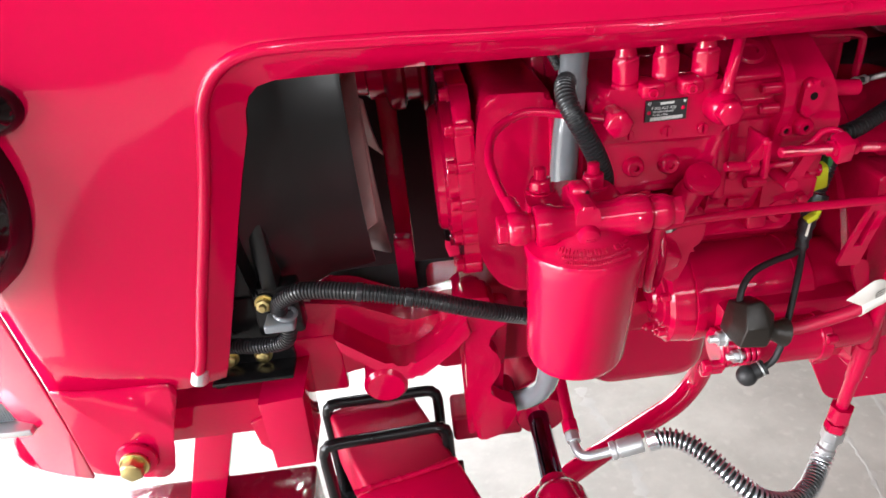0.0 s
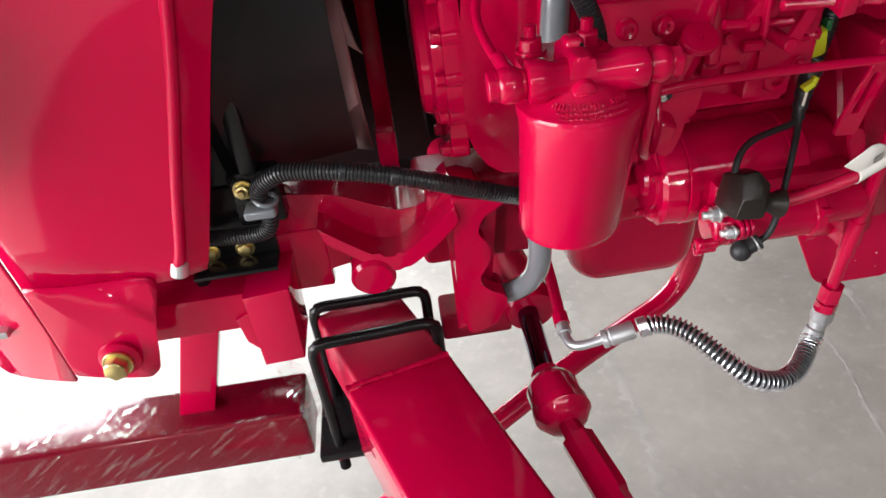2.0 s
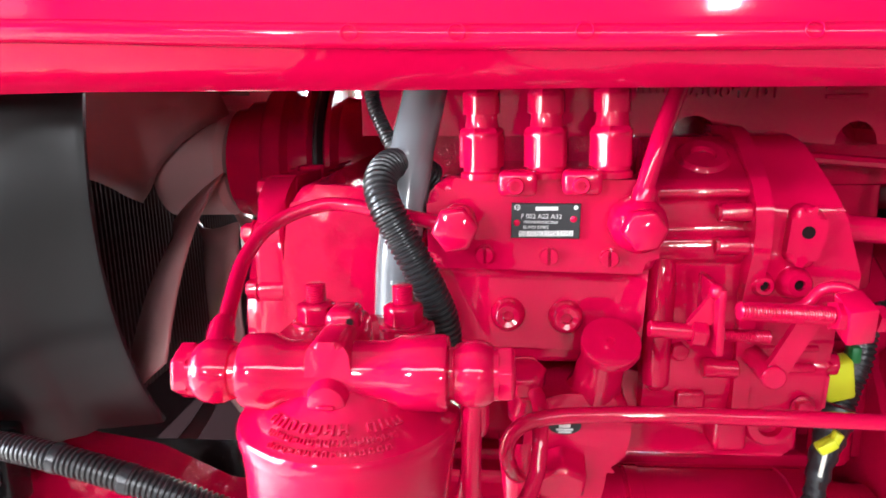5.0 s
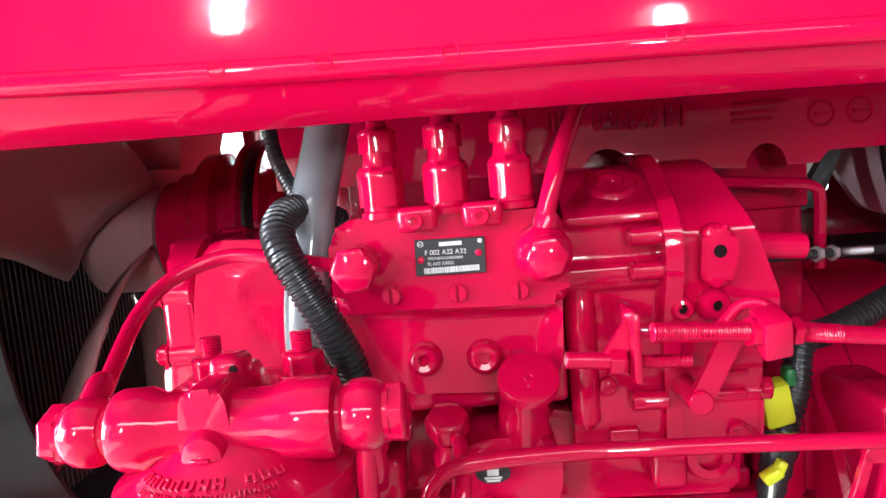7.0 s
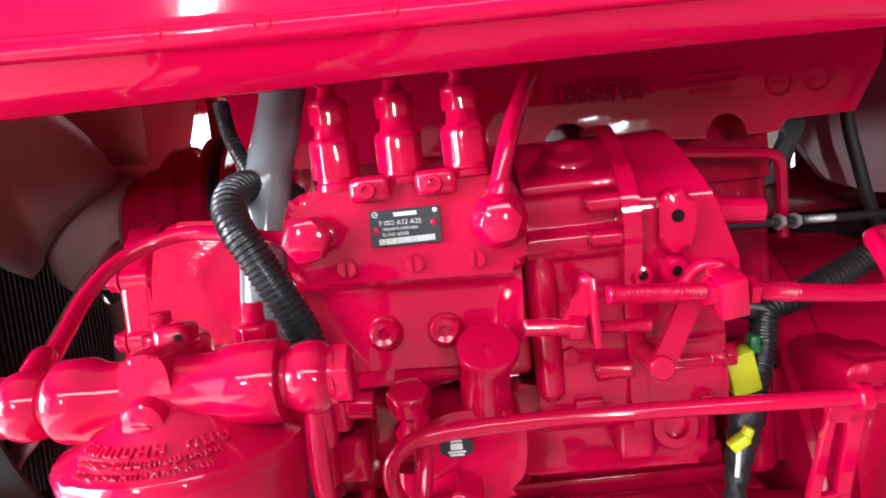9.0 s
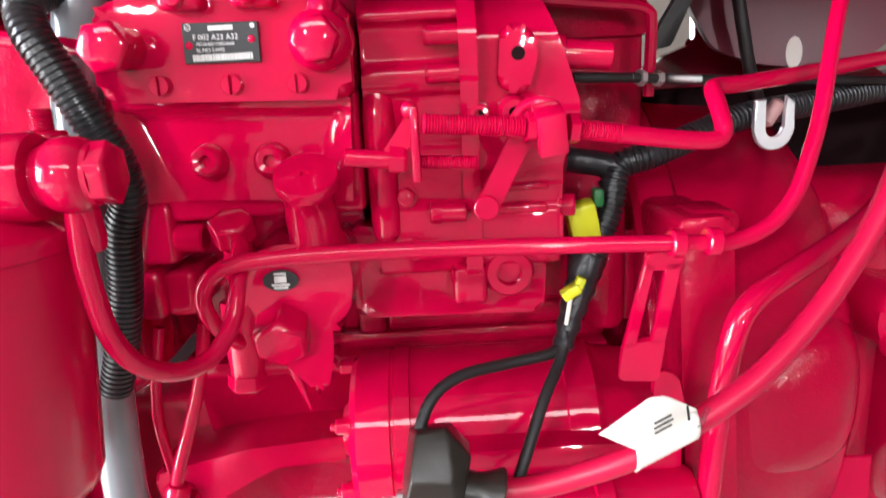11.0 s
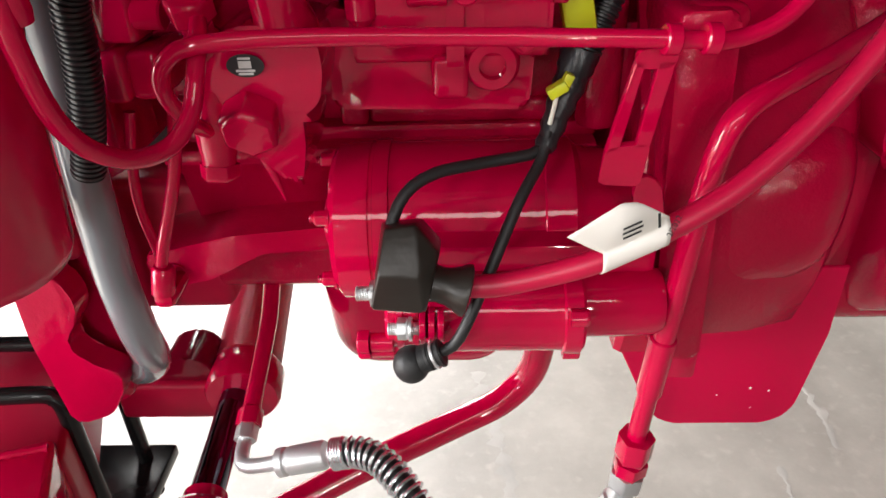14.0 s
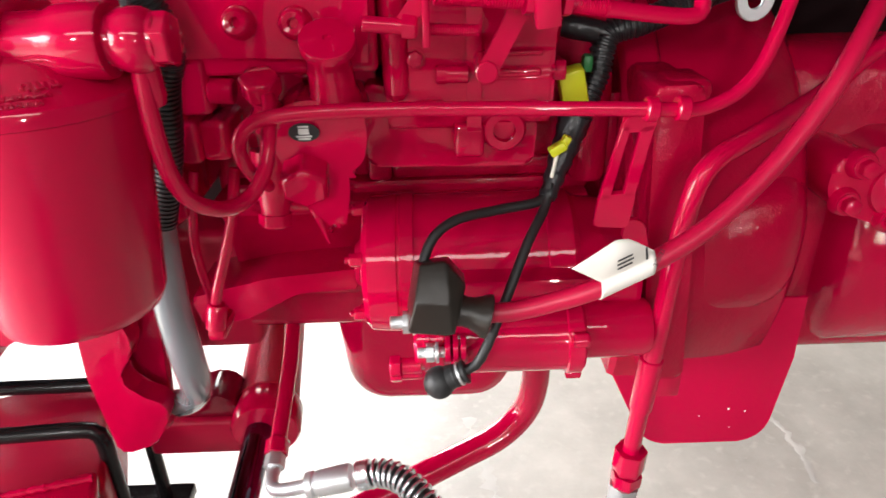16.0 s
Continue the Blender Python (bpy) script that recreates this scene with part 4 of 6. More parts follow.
for k, p in enumerate(path):
    row = []
    for j in range(28):
        a = 2 * math.pi * j / 28
        c, s = math.cos(a), math.sin(a)
        r = 0.0455 / max(abs(c), abs(s)) * (1.0 if max(abs(c), abs(s)) > 0.8 else 0.985)
        r += 0.0006 * noise.noise((p.x * 60 + s * 4, a * 3.0, 2.0)) + 0.0004 * noise.noise((p.x * 170 + c * 9, a * 5.0, 7.0))
        if k > 122:
            r *= 1.0 + 0.18 * noise.noise((p.x * 90, a * 4, 1.0))
        row.append(b.verts.new(p + Vector((0, c * r, s * r))))
    rings.append(row)
for r0, r1 in zip(rings, rings[1:]):
    for j in range(28):
        b.faces.new((r0[j], r0[(j + 1) % 28], r1[(j + 1) % 28], r1[j]))
part("stretch_film", b, film, wrap, "crinkled clear plastic film")
b = B()
rings = []
for k in range(33):
    f = k / 32
    p = Vector((-0.214 - 0.020 * f + 0.006 * math.sin(f * 5), 0.650, 0.475 + 0.15 * f))
    row = []
    for j in range(22):
        a = 2 * math.pi * j / 22
        r = (0.016 - 0.008 * f) * (1 + 0.75 * noise.noise((math.cos(a) * 2.2, math.sin(a) * 2.2, f * 6.0)) + 0.4 * noise.noise((math.cos(a) * 6, math.sin(a) * 6, f * 9.0)))
        row.append(b.verts.new(p + Vector((math.cos(a) * r * 1.3, math.sin(a) * r, 0))))
    rings.append(row)
for r0, r1 in zip(rings, rings[1:]):
    for j in range(22):
        b.faces.new((r0[j], r0[(j + 1) % 22], r1[(j + 1) % 22], r1[j]))
part("film_end", b, film, wrap, "crumpled clear film end", sharp=70)

# lower tube of the frame, bent up at its end
drag = thing("drag_link", (0.366, 0.80, 0.74), "long red steel drag link bent up to the bell housing", "steering link")
b = tube(B(), [(0.366, 0.80, 0.76), (0.366, 0.80, 0.70), (0.368, 0.803, 0.60), (0.369, 0.808, 0.535), (0.358, 0.812, 0.488), (0.325, 0.80, 0.460), (0.27, 0.782, 0.442), (0.15, 0.735, 0.412), (0.02, 0.675, 0.378), (-0.12, 0.61, 0.345), (-0.4, 0.48, 0.28)], 0.0165, 24, 0.01)
part("tube", b, gloss, drag)
b = lathe(B(), [(0, 0.020), (0.004, 0.022), (0.020, 0.022), (0.024, 0.019)], (0.366, 0.80, 0.6965), (0, 0, 1), 28)
part("collar", b, gloss, drag)
b = box(B(), 0.3365, 0.388, 0.780, 0.822, 0.604, 0.634, 0.004)
part("clamp", b, gloss, drag)

# ---- steering cylinder ----
cyl = thing("steering_cylinder", (0.08, 0.5, 0.57), "red steering cylinder end with a polished chrome rod", "hydraulic cylinder")
b = lathe(B(), [(0, 0.016), (0, 0.031), (0.004, 0.0335), (0.03, 0.0335), (0.034, 0.031), (0.034, 0.018)], (0.085, 0.694, 0.607), (0.06, -0.99, -0.10), 32)
part("gland", b, cast, cyl)
b = rod(B(), (0.084, 0.690, 0.607), (0.016, 1.25, 0.600), 0.0305, 32, 0.004)
part("barrel", b, dull_paint, cyl)
b = rod(B(), (0.082, 0.69, 0.608), (0.081, 0.555, 0.587), 0.0135, 28)
part("piston_rod", b, chrome, cyl, "polished dark chrome rod")
b = lathe(B(), [(0, 0.017), (0.012, 0.018), (0.016, 0.026), (0.026, 0.031), (0.050, 0.031), (0.052, 0.033), (0.064, 0.033), (0.066, 0.031), (0.076, 0.024), (0.080, 0.012)], (0.081, 0.566, 0.589), (0.10, -0.99, -0.06), 32)
part("rod_end", b, gloss, cyl)
b = lathe(B(), [(0, 0.012), (0.02, 0.014), (0.022, 0.019), (0.09, 0.019), (0.10, 0.016), (0.30, 0.016)], (0.089, 0.488, 0.585), (0.22, -0.97, -0.06), 8)
part("link_arm", b, gloss, cyl)

# ---- fuel filter ----
FX, FY = 0.083, 0.447
filt = thing("fuel_filter", (FX, FY, 0.86), "glossy red fuel filter with a tapered bowl and cast head", "fuel filter")
b = lathe(B(), [(0, 0), (0, 0.028), (0.002, 0.0325), (0.005, 0.0378), (0.011, 0.0400), (0.096, 0.0438), (0.102, 0.0448), (0.108, 0.0445)], (FX, FY, 0.8715), (0, 0, 1), 64)
lathe(b, [(-0.010, 0.006), (-0.010, 0.009), (0.0, 0.010), (0.002, 0.012)], (FX, FY, 0.8705), (0, 0, 1), 6)
for v in b.verts:
    # the bowl hangs a little out of plumb
    v.co.x += (v.co.z - 0.9325) * 0.075
    v.co.y -= (v.co.z - 0.9325) * 0.05
part("bowl", b, satin, filt)
b = lathe(B(), [(0, 0.0444), (0.001, 0.0462), (0.0055, 0.0465), (0.0075, 0.0455), (0.012, 0.036), (0.020, 0.027), (0.026, 0.02), (0.028, 0)], (FX + 0.0032, FY - 0.002, 0.979), (0, 0, 1), 64)
part("lid", b, gloss, filt)
HZ, HY = 1.0065, 0.4365
b = B()
lathe(b, [(0, 0.0105), (0.0010, 0.0148), (0.003, 0.0155), (0.013, 0.0155), (0.018, 0.0128), (0.060, 0.0128), (0.065, 0.0152), (0.081, 0.0155), (0.083, 0.0148), (0.084, 0.0105)], (0.0455, HY, HZ), (1, 0, 0), 36)
part("cross_tube", b, gloss, filt)
b = prism(B(), rounded([(0.050, 0.440), (0.118, 0.440), (0.120, 0.475), (0.116, 0.502), (0.097, 0.507), (0.084, 0.500), (0.070, 0.507), (0.050, 0.504), (0.047, 0.478)], 0.008), 0.992, 1.0085, "z", 0.003, 3)
part("mounting_flange", b, gloss, filt)
b = prism(B(), rounded([(0.0725, 0.995), (0.0935, 0.995), (0.0915, 1.019), (0.0885, 1.0235), (0.0775, 1.0235), (0.0745, 1.019)], 0.004), 0.424, 0.470, "y", 0.004, 3)
part("centre_rib", b, gloss, filt)
b = B()
lathe(b, [(0, 0.0092), (0.006, 0.0085), (0.009, 0.0072), (0.010, 0.0045)], (0.083, 0.428, 1.0005), (0, -1, -0.05), 24)
box(b, 0.0795, 0.0865, 0.4168, 0.4200, 0.9990, 1.0005, 0.0004, 1)
part("bleed_screw", b, gloss, filt)
b = box(B(), 0.0765, 0.0905, 0.446, 0.464, 1.010, 1.0285, 0.004, 3)
part("vent_boss", b, gloss, filt)
b = rod(B(), (0.0875, 0.4468, 1.0240), (0.0876, 0.4456, 1.0241), 0.0016, 12)
part("vent_bore", b, shade_mat, filt)
for x, y in ((0.0615, 0.4905), (0.1035, 0.4885)):
    b = bolt(B(), (x, y, 1.0085), (0, 0, 1), 0.0165, 0.009, 0.0018, 0.2, 0.009)
    part("stud_nut", b, gloss, filt)
for sgn, cx in ((-1, 0.0340), (1, 0.1390)):
    b = lathe(B(), [(-0.0115, 0.0095), (-0.0105, 0.0105), (-0.008, 0.0105), (-0.0075, 0.0115), (-0.004, 0.0130), (0, 0.0135), (0.004, 0.0130), (0.0065, 0.0118), (0.0075, 0.0108), (0.0095, 0.0108), (0.0100, 0.0092)], (cx, HY, HZ), (sgn, 0, 0), 32)
    part("banjo_eye", b, gloss, filt)
    b = hexa(B(), (cx + sgn * 0.0090, HY, HZ), (sgn, 0, 0), 0.0200, 0.0068, 0.15)
    part("banjo_bolt", b, gloss, filt)
    b = lathe(B(), [(0, 0.0058), (0.014, 0.0056), (0.018, 0.0046)], (cx, HY + 0.002, HZ + (0.008 if sgn < 0 else -0.010)), (-0.22 if sgn < 0 else 0, 0.95 if sgn < 0 else 0.2, 0.38 if sgn < 0 else -1), 18)
    part("banjo_neck", b, gloss, filt)
# raised maker's marks on the lid, as plain bars
b = B()
random.seed(11)
for row, (rad_, z, span, n, w) in enumerate(((0.0335, 0.9935, 0.78, 11, 0.0021), (0.0380, 0.9908, 0.66, 17, 0.0013), (0.0418, 0.9885, 0.56, 15, 0.0012))):
    for k in range(n):
        a = -math.pi / 2 + span * 2 * (k / (n - 1) - 0.5)
        if row == 0 and k == 7:
            continue
        m = Matrix.Translation((FX + 0.003 + rad_ * math.cos(a), FY - 0.002 + rad_ * math.sin(a), z)) @ Matrix.Rotation(a + math.pi / 2, 4, "Z") @ Matrix.Rotation(radians(33), 4, "X")
        for g in (-1, 1):
            box(b, g * w * 0.62 - w * 0.28, g * w * 0.62 + w * 0.28, -w * random.uniform(0.7, 1.2), w * random.uniform(0.7, 1.2), -0.0006, 0.0010, 0.0002, 1, m)
        h = random.choice((-0.8, 0.0, 0.8)) * w
        box(b, -w * 0.7, w * 0.7, h - w * 0.25, h + w * 0.25, -0.0006, 0.0010, 0.0002, 1, m)
part("raised_lettering", b, gloss, filt)

# ---- injection pump ----
pump = thing("injection_pump", (0.17, 0.56, 0.9), "glossy red three-cylinder inline injection pump", "injection pump")
b = B()
prism(b, rounded([(0.112, 1.028), (0.228, 1.024), (0.228, 1.064), (0.221, 1.0715), (0.121, 1.0735), (0.112, 1.066)], 0.008), 0.524, 0.62, "y", 0.0055, 5)
part("upper_body", b, gloss, pump)
b = box(B(), 0.110, 0.227, 0.548, 0.640, 0.966, 1.032, 0.004, 3)
part("main_body", b, gloss, pump)


def cover_plate():
    """A pressed cover: a thick lip along the top and sides that slope into a shallow dish."""
    b = B()
    nu, nv = 44, 22
    rows = []
    for j in range(nv + 1):
        v = j / nv
        row = []
        for i in range(nu + 1):
            u = i / nu
            x = 0.1125 + 0.1130 * u + 0.0045 * v * (1 - 2 * u) * 0.6
            z = (1.0295 - 0.0045 * u) + (0.977 - 1.0275) * v
            w = 0.05 + 0.20 * v
            d = min(u / w, (1 - u) / w, max(0.0, (v - 0.07) / 0.10), 1.0)
            d = d * d * (3 - 2 * d)
            row.append(b.verts.new((x, 0.5345 + 0.0085 * d * (0.75 + 0.25 * v), z)))
        rows.append(row)
    back = [[b.verts.new((q.co.x, 0.553, q.co.z)) for q in r] for r in (rows[0], rows[-1])]
    for r0, r1 in zip(rows, rows[1:]):
        for i in range(nu):
            b.faces.new((r0[i], r0[i + 1], r1[i + 1], r1[i]))
    for r, k in ((rows[0], 0), (rows[-1], 1)):
        for i in range(nu):
            b.faces.new((r[i], r[i + 1], back[k][i + 1], back[k][i]))
    for i in (0, nu):
        col = [r[i] for r in rows]
        b.faces.new(col + [back[1][i], back[0][i]])
    return b


part("inspection_cover", cover_plate(), gloss, pump)
for x, z in ((0.1530, 0.9970), (0.1840, 0.9958)):
    b = lathe(B(), [(-0.004, 0.0098), (0.003, 0.0090), (0.006, 0.0078), (0.008, 0.0070), (0.0088, 0.0058), (0.0080, 0.0030), (0.004, 0.0027), (0.004, 0)], (x, 0.541, z), (0, -1, 0.15), 24)
    part("cover_screw", b, gloss, pump)
for x, z in ((0.141, 1.0345), (0.1735, 1.0335), (0.2035, 1.0325)):
    b = B()
    for s in (-1, 1):
        arc = [(x + s * 0.0006, z - 0.0043), (x + s * 0.0006, z + 0.0043)]
        arc += [(x + s * (0.0006 + 0.0040 * math.sin(math.pi * k / 8)), z + 0.0043 * math.cos(math.pi * k / 8)) for k in range(1, 8)]
        prism(b, arc, 0.5205, 0.526, "y", 0.0003, 1)
    lathe(b, [(0, 0.0052), (0.0012, 0.0050)], (x, 0.5245, z), (0, -1, 0), 20)
    part("slotted_screw", b, gloss, pump)
b = prism(B(), rounded([(0.096, 0.905), (0.222, 0.903), (0.222, 0.968), (0.112, 0.968), (0.104, 0.945)], 0.005), 0.588, 0.64, "y", 0.004, 3)
part("lower_body", b, gloss, pump)
part("drive_flange", box(B(), 0.1065, 0.1285, 0.546, 0.60, 0.9440, 0.9775, 0.004, 3), gloss, pump)
part("drive_foot", box(B(), 0.1050, 0.1185, 0.543, 0.60, 0.9150, 0.9420, 0.004, 3), gloss, pump)
part("drive_foot", box(B(), 0.1170, 0.1345, 0.548, 0.60, 0.9150, 0.9400, 0.004, 3), gloss, pump)
b = rod(B(), (0.127, 0.553, 0.9575), (0.1415, 0.553, 0.9565), 0.0078, 20)
part("side_plug", b, gloss, pump)
b = bolt(B(), (0.1800, 0.572, 0.9665), (0, -1, 0.2), 0.011, 0.006, 0.002)
part("body_bolt", b, gloss, pump)
b = box(B(), 0.0965, 0.112, 0.545, 0.64, 0.92, 1.035, 0.004, 3)
part("front_flange", b, gloss, pump)


def valve(x, k):
    b = lathe(B(), [(0, 0.0110), (0.003, 0.0110), (0.004, 0.0095), (0.006, 0.0095)], (x, 0.531, 1.0725), (0, 0, 1), 28)
    part("valve_seat", b, gloss, pump)
    b = hexa(B(), (x, 0.531, 1.0785), (0, 0, 1), 0.0205, 0.0195, 0.20 + 0.03 * k)
    part("valve_holder", b, gloss, pump)
    b = lathe(B(), [(0, 0.0088), (0.004, 0.0080), (0.010, 0.0078)], (x, 0.531, 1.0975), (0, 0, 1), 24)
    part("valve_neck", b, gloss, pump)
    b = hexa(B(), (x, 0.531, 1.1045), (0, 0, 1), 0.0170, 0.0115, 0.26 - 0.04 * k)
    lathe(b, [(0, 0.0072), (0.0015, 0.0056), (0.004, 0.0050)], (x, 0.531, 1.1155), (0, 0, 1), 20)
    part("union_nut", b, gloss, pump)
    b = tube(B(), [(x, 0.531, 1.116), (x, 0.532, 1.135), (x + 0.004, 0.545, 1.165), (x + 0.02, 0.58, 1.19), (x + 0.05, 0.62, 1.21)], 0.0042, 14)
    part("injector_line", b, gloss, pump)


for k, x in enumerate((0.140, 0.172, 0.204)):
    valve(x, k)
for x in (0.1575, 0.1885):
    b = box(B(), x - 0.0095, x + 0.0095, 0.512, 0.540, 1.0655, 1.0775, 0.003, 3)
    part("holder_clamp", b, gloss, pump)
    b = lathe(B(), [(0, 0.0044), (0.003, 0.0042), (0.004, 0.0036), (0.004, 0.0022), (0.0015, 0.0020), (0.0015, 0)], (x - 0.001, 0.5125, 1.0705), (0, -1, 0.12), 20)
    part("socket_screw", b, gloss, pump)
# inlet and outlet banjo bolts
for x, z, f, wide in ((0.1275, 1.0515, 0.0200, 0.68), (0.2160, 1.0505, 0.0185, 1.0)):
    b = lathe(B(), [(0, 0.0145 * wide), (0.005, 0.0140 * wide), (0.012, 0.0138 * wide), (0.0165, 0.0130 * wide), (0.020, 0.0098)], (x, 0.528, z), (0, -1, 0), 28)
    part("banjo_eye", b, gloss, pump)
    b = hexa(B(), (x, 0.5085, z), (0, -1, 0), f, 0.0095, 0.1)
    part("banjo_bolt", b, gloss, pump)
b = tube(B(), [(0.2150, 0.515, 1.057), (0.2185, 0.517, 1.070), (0.2260, 0.524, 1.092), (0.2360, 0.538, 1.112), (0.246, 0.556, 1.128), (0.26, 0.585, 1.15)], 0.0046, 16)
part("return_pipe", b, gloss, pump)
b = lathe(B(), [(0, 0.0062), (0.014, 0.0058), (0.016, 0.0048)], (0.2155, 0.516, 1.054), (0.22, 0.1, 1), 18)
part("pipe_collar", b, gloss, pump)

plate = thing("pump_nameplate", (0.1715, 0.5225, 1.052), "black pump nameplate with silver print, riveted", "nameplate")
b = prism(B(), [(0.1543, 1.0435), (0.1882, 1.0428), (0.1887, 1.0603), (0.1548, 1.0610)], 0.5212, 0.5236, "y", 0.0003, 1)
part("plate", b, ink, plate)
PY = 0.5209
letters("part_number", "F 002 A22 A32", 0.0033, (0.1592, PY, 1.0535), (90, 1.2, 0), 0.0001, silver_ink, plate, "printed part number")
letters("type_number", "PES3A80D320RS2000", 0.0019, (0.1605, PY, 1.0510), (90, 1.2, 0), 0.0001, silver_ink, plate)
letters("serial_number", "SL.NO 53902", 0.0023, (0.1602, PY, 1.0483), (90, 1.2, 0), 0.0001, silver_ink, plate)
b = B()
box(b, 0.1665, 0.1775, PY - 0.0001, PY + 0.0002, 1.0573, 1.0592, 0)
part("maker_mark", b, silver_ink, plate)
b = B()
torus(b, (0.1575, PY, 1.0590), (0, 1, 0), 0.0013, 0.0002, 20, 6)
part("round_mark", b, silver_ink, plate)
b = B()
lathe(b, [(0, 0.0011), (0.0002, 0.0011)], (0.1862, PY + 0.0001, 1.0586), (0, -1, 0), 16)
part("maker_badge", b, silver_ink, plate)
letters("batch_mark", "65B", 0.0013, (0.1563, PY, 1.0585), (90, 1.2, 0), 0.0001, silver_ink, plate)
b = B()
random.seed(3)
x = 0.1583
while x < 0.1848:
    w = random.uniform(0.0003, 0.0012)
    box(b, x, x + w, PY - 0.0001, PY + 0.0002, 1.0443, 1.0471, 0)
    x += w + random.uniform(0.00015, 0.0003)
tagged(part("barcode_strip", b, silver_ink, plate), kind="stuff")
for x, z in ((0.1572, 1.0512), (0.1852, 1.0528)):
    b = ball(B(), (x, 0.5212, z), 0.0017, (1, 0.5, 1), 14, 10)
    part("rivet", b, gloss, plate, "red painted rivet")

# ---- governor ----
gov = thing("governor", (0.28, 0.58, 0.92), "glossy red pump governor housing with linkage", "governor")
GOV_FRONT = rounded([(0.64, 1.088), (0.602, 1.088), (0.578, 1.083), (0.556, 1.070), (0.5475, 1.0635), (0.5475, 1.0595), (0.5530, 1.0570), (0.5545, 1.0400), (0.5490, 1.0370), (0.5480, 1.0300), (0.5500, 1.0250), (0.5540, 1.0225), (0.5560, 1.0050), (0.5545, 0.9990), (0.5560, 0.9500), (0.5640, 0.9260), (0.64, 0.9260)], [0, 0.01, 0.01, 0.005, 0.004, 0.002, 0.003, 0.003, 0.003, 0.004, 0.003, 0.003, 0.003, 0.004, 0.008, 0.006, 0], 4)
b = prism(B(), GOV_FRONT, 0.2300, 0.281, "x", 0.0040, 4)
part("front_housing", b, gloss, gov)
b = lathe(B(), [(0, 0.004), (0.004, 0.0075), (0.060, 0.0085), (0.074, 0.0080), (0.081, 0.0050), (0.083, 0)], (0.2365, 0.5565, 0.948), (0, 0, 1), 24)
part("corner_pillar", b, gloss, gov)
GOV_JOINT = rounded([(0.64, 1.0945), (0.588, 1.0930), (0.566, 1.0815), (0.546, 1.0665), (0.5375, 1.0560), (0.5355, 1.0450), (0.5370, 1.030), (0.5445, 1.012), (0.5500, 0.990), (0.5520, 0.930), (0.5600, 0.9180), (0.64, 0.9180)], [0, 0.012, 0.012, 0.012, 0.008, 0.010, 0.012, 0.012, 0.010, 0.010, 0.006, 0], 4)
b = prism(B(), GOV_JOINT, 0.2780, 0.2868, "x", 0.0026, 4)
part("joint_flange", b, gloss, gov)
b = prism(B(), rounded([(0.64, 1.089), (0.598, 1.088), (0.580, 1.0840), (0.5555, 1.0600), (0.5495, 1.0500), (0.5500, 1.0100), (0.5545, 0.9960), (0.5525, 0.9800), (0.5560, 0.9640), (0.5530, 0.9600), (0.5560, 0.9300), (0.64, 0.928)], [0, 0.012, 0.010, 0.010, 0.008, 0.008, 0.006, 0.006, 0.003, 0.003, 0.008, 0], 4), 0.2840, 0.3385, "x", 0.007, 5)
for v in b.verts:
    # the back of the case slopes in above the lever and again below it
    if v.co.x > 0.30:
        f = (v.co.x - 0.30) / 0.0385
        v.co.x -= f * (0.34 * max(0.0, v.co.z - 1.018) + min(0.0085, 0.4 * max(0.0, 1.006 - v.co.z)))
part("rear_housing", b, gloss, gov)
b = B()
for z in (1.0515, 1.0335):
    rod(b, (0.2625, 0.5465, z), (0.2795, 0.5460, z), 0.0050, 18)
    hexa(b, (0.2670, 0.5466, z), (-1, 0, 0), 0.0085, 0.0055, 0.2)
part("flange_screw", b, gloss, gov)
b = lathe(B(), [(-0.010, 0.0175), (-0.002, 0.0165), (0.002, 0.0140), (0.0035, 0.0125), (0.0035, 0.0070), (0.000, 0.0062), (-0.002, 0.0062), (-0.002, 0)], (0.2590, 0.5700, 1.0770), (0, -0.50, 0.86), 36)
part("filler_boss", b, gloss, gov)
b = lathe(B(), [(0, 0.0060), (0.0004, 0.0060)], (0.2590, 0.5709, 1.0755), (0, -0.50, 0.86), 20)
part("filler_bore", b, shade_mat, gov)
b = prism(B(), rounded([(0.2965, 1.0250), (0.2985, 1.0520), (0.3060, 1.0560), (0.3150, 1.0520), (0.3170, 1.0400), (0.3110, 1.0200)], 0.006), 0.5430, 0.56, "y", 0.0040, 4)
part("bore_boss", b, gloss, gov)
b = lathe(B(), [(0, 0.0034), (0.0004, 0.0034)], (0.3070, 0.5432, 1.0410), (0, -1, 0), 20)
part("screw_bore", b, shade_mat, gov)
for x, y, z, r, q in ((0.3045, 0.553, 1.0125, 0.0080, 0.0026), (0.2870, 0.553, 1.0120, 0.0062, 0.0024)):
    b = lathe(B(), [(0, r * 1.25), (0.006, r * 1.05), (0.010, r * 0.92), (0.0115, r * 0.75), (0.0117, q * 1.1), (0.0085, q), (0.0085, 0)], (x, y, z), (0, -1, 0.05), 24)
    part("screw_boss", b, gloss, gov)
    b = lathe(B(), [(0, q), (0.0003, q)], (x, y - 0.0088, z + 0.0004), (0, -1, 0.05), 16)
    part("screw_bore", b, shade_mat, gov)
b = lathe(B(), [(0, 0.0095), (0.010, 0.0090), (0.011, 0.0074), (0.0345, 0.0070), (0.0355, 0.0060)], (0.3220, 0.562, 1.041), (1, 0, -0.1), 24)
part("stop_shaft", b, gloss, gov)
b = B()
rod(b, (0.2600, 0.5500, 0.9635), (0.2790, 0.5500, 0.9630), 0.0050, 16)
hexa(b, (0.2660, 0.5500, 0.9634), (-1, 0, 0), 0.0100, 0.0060, 0.1)
part("lower_screw", b, gloss, gov)
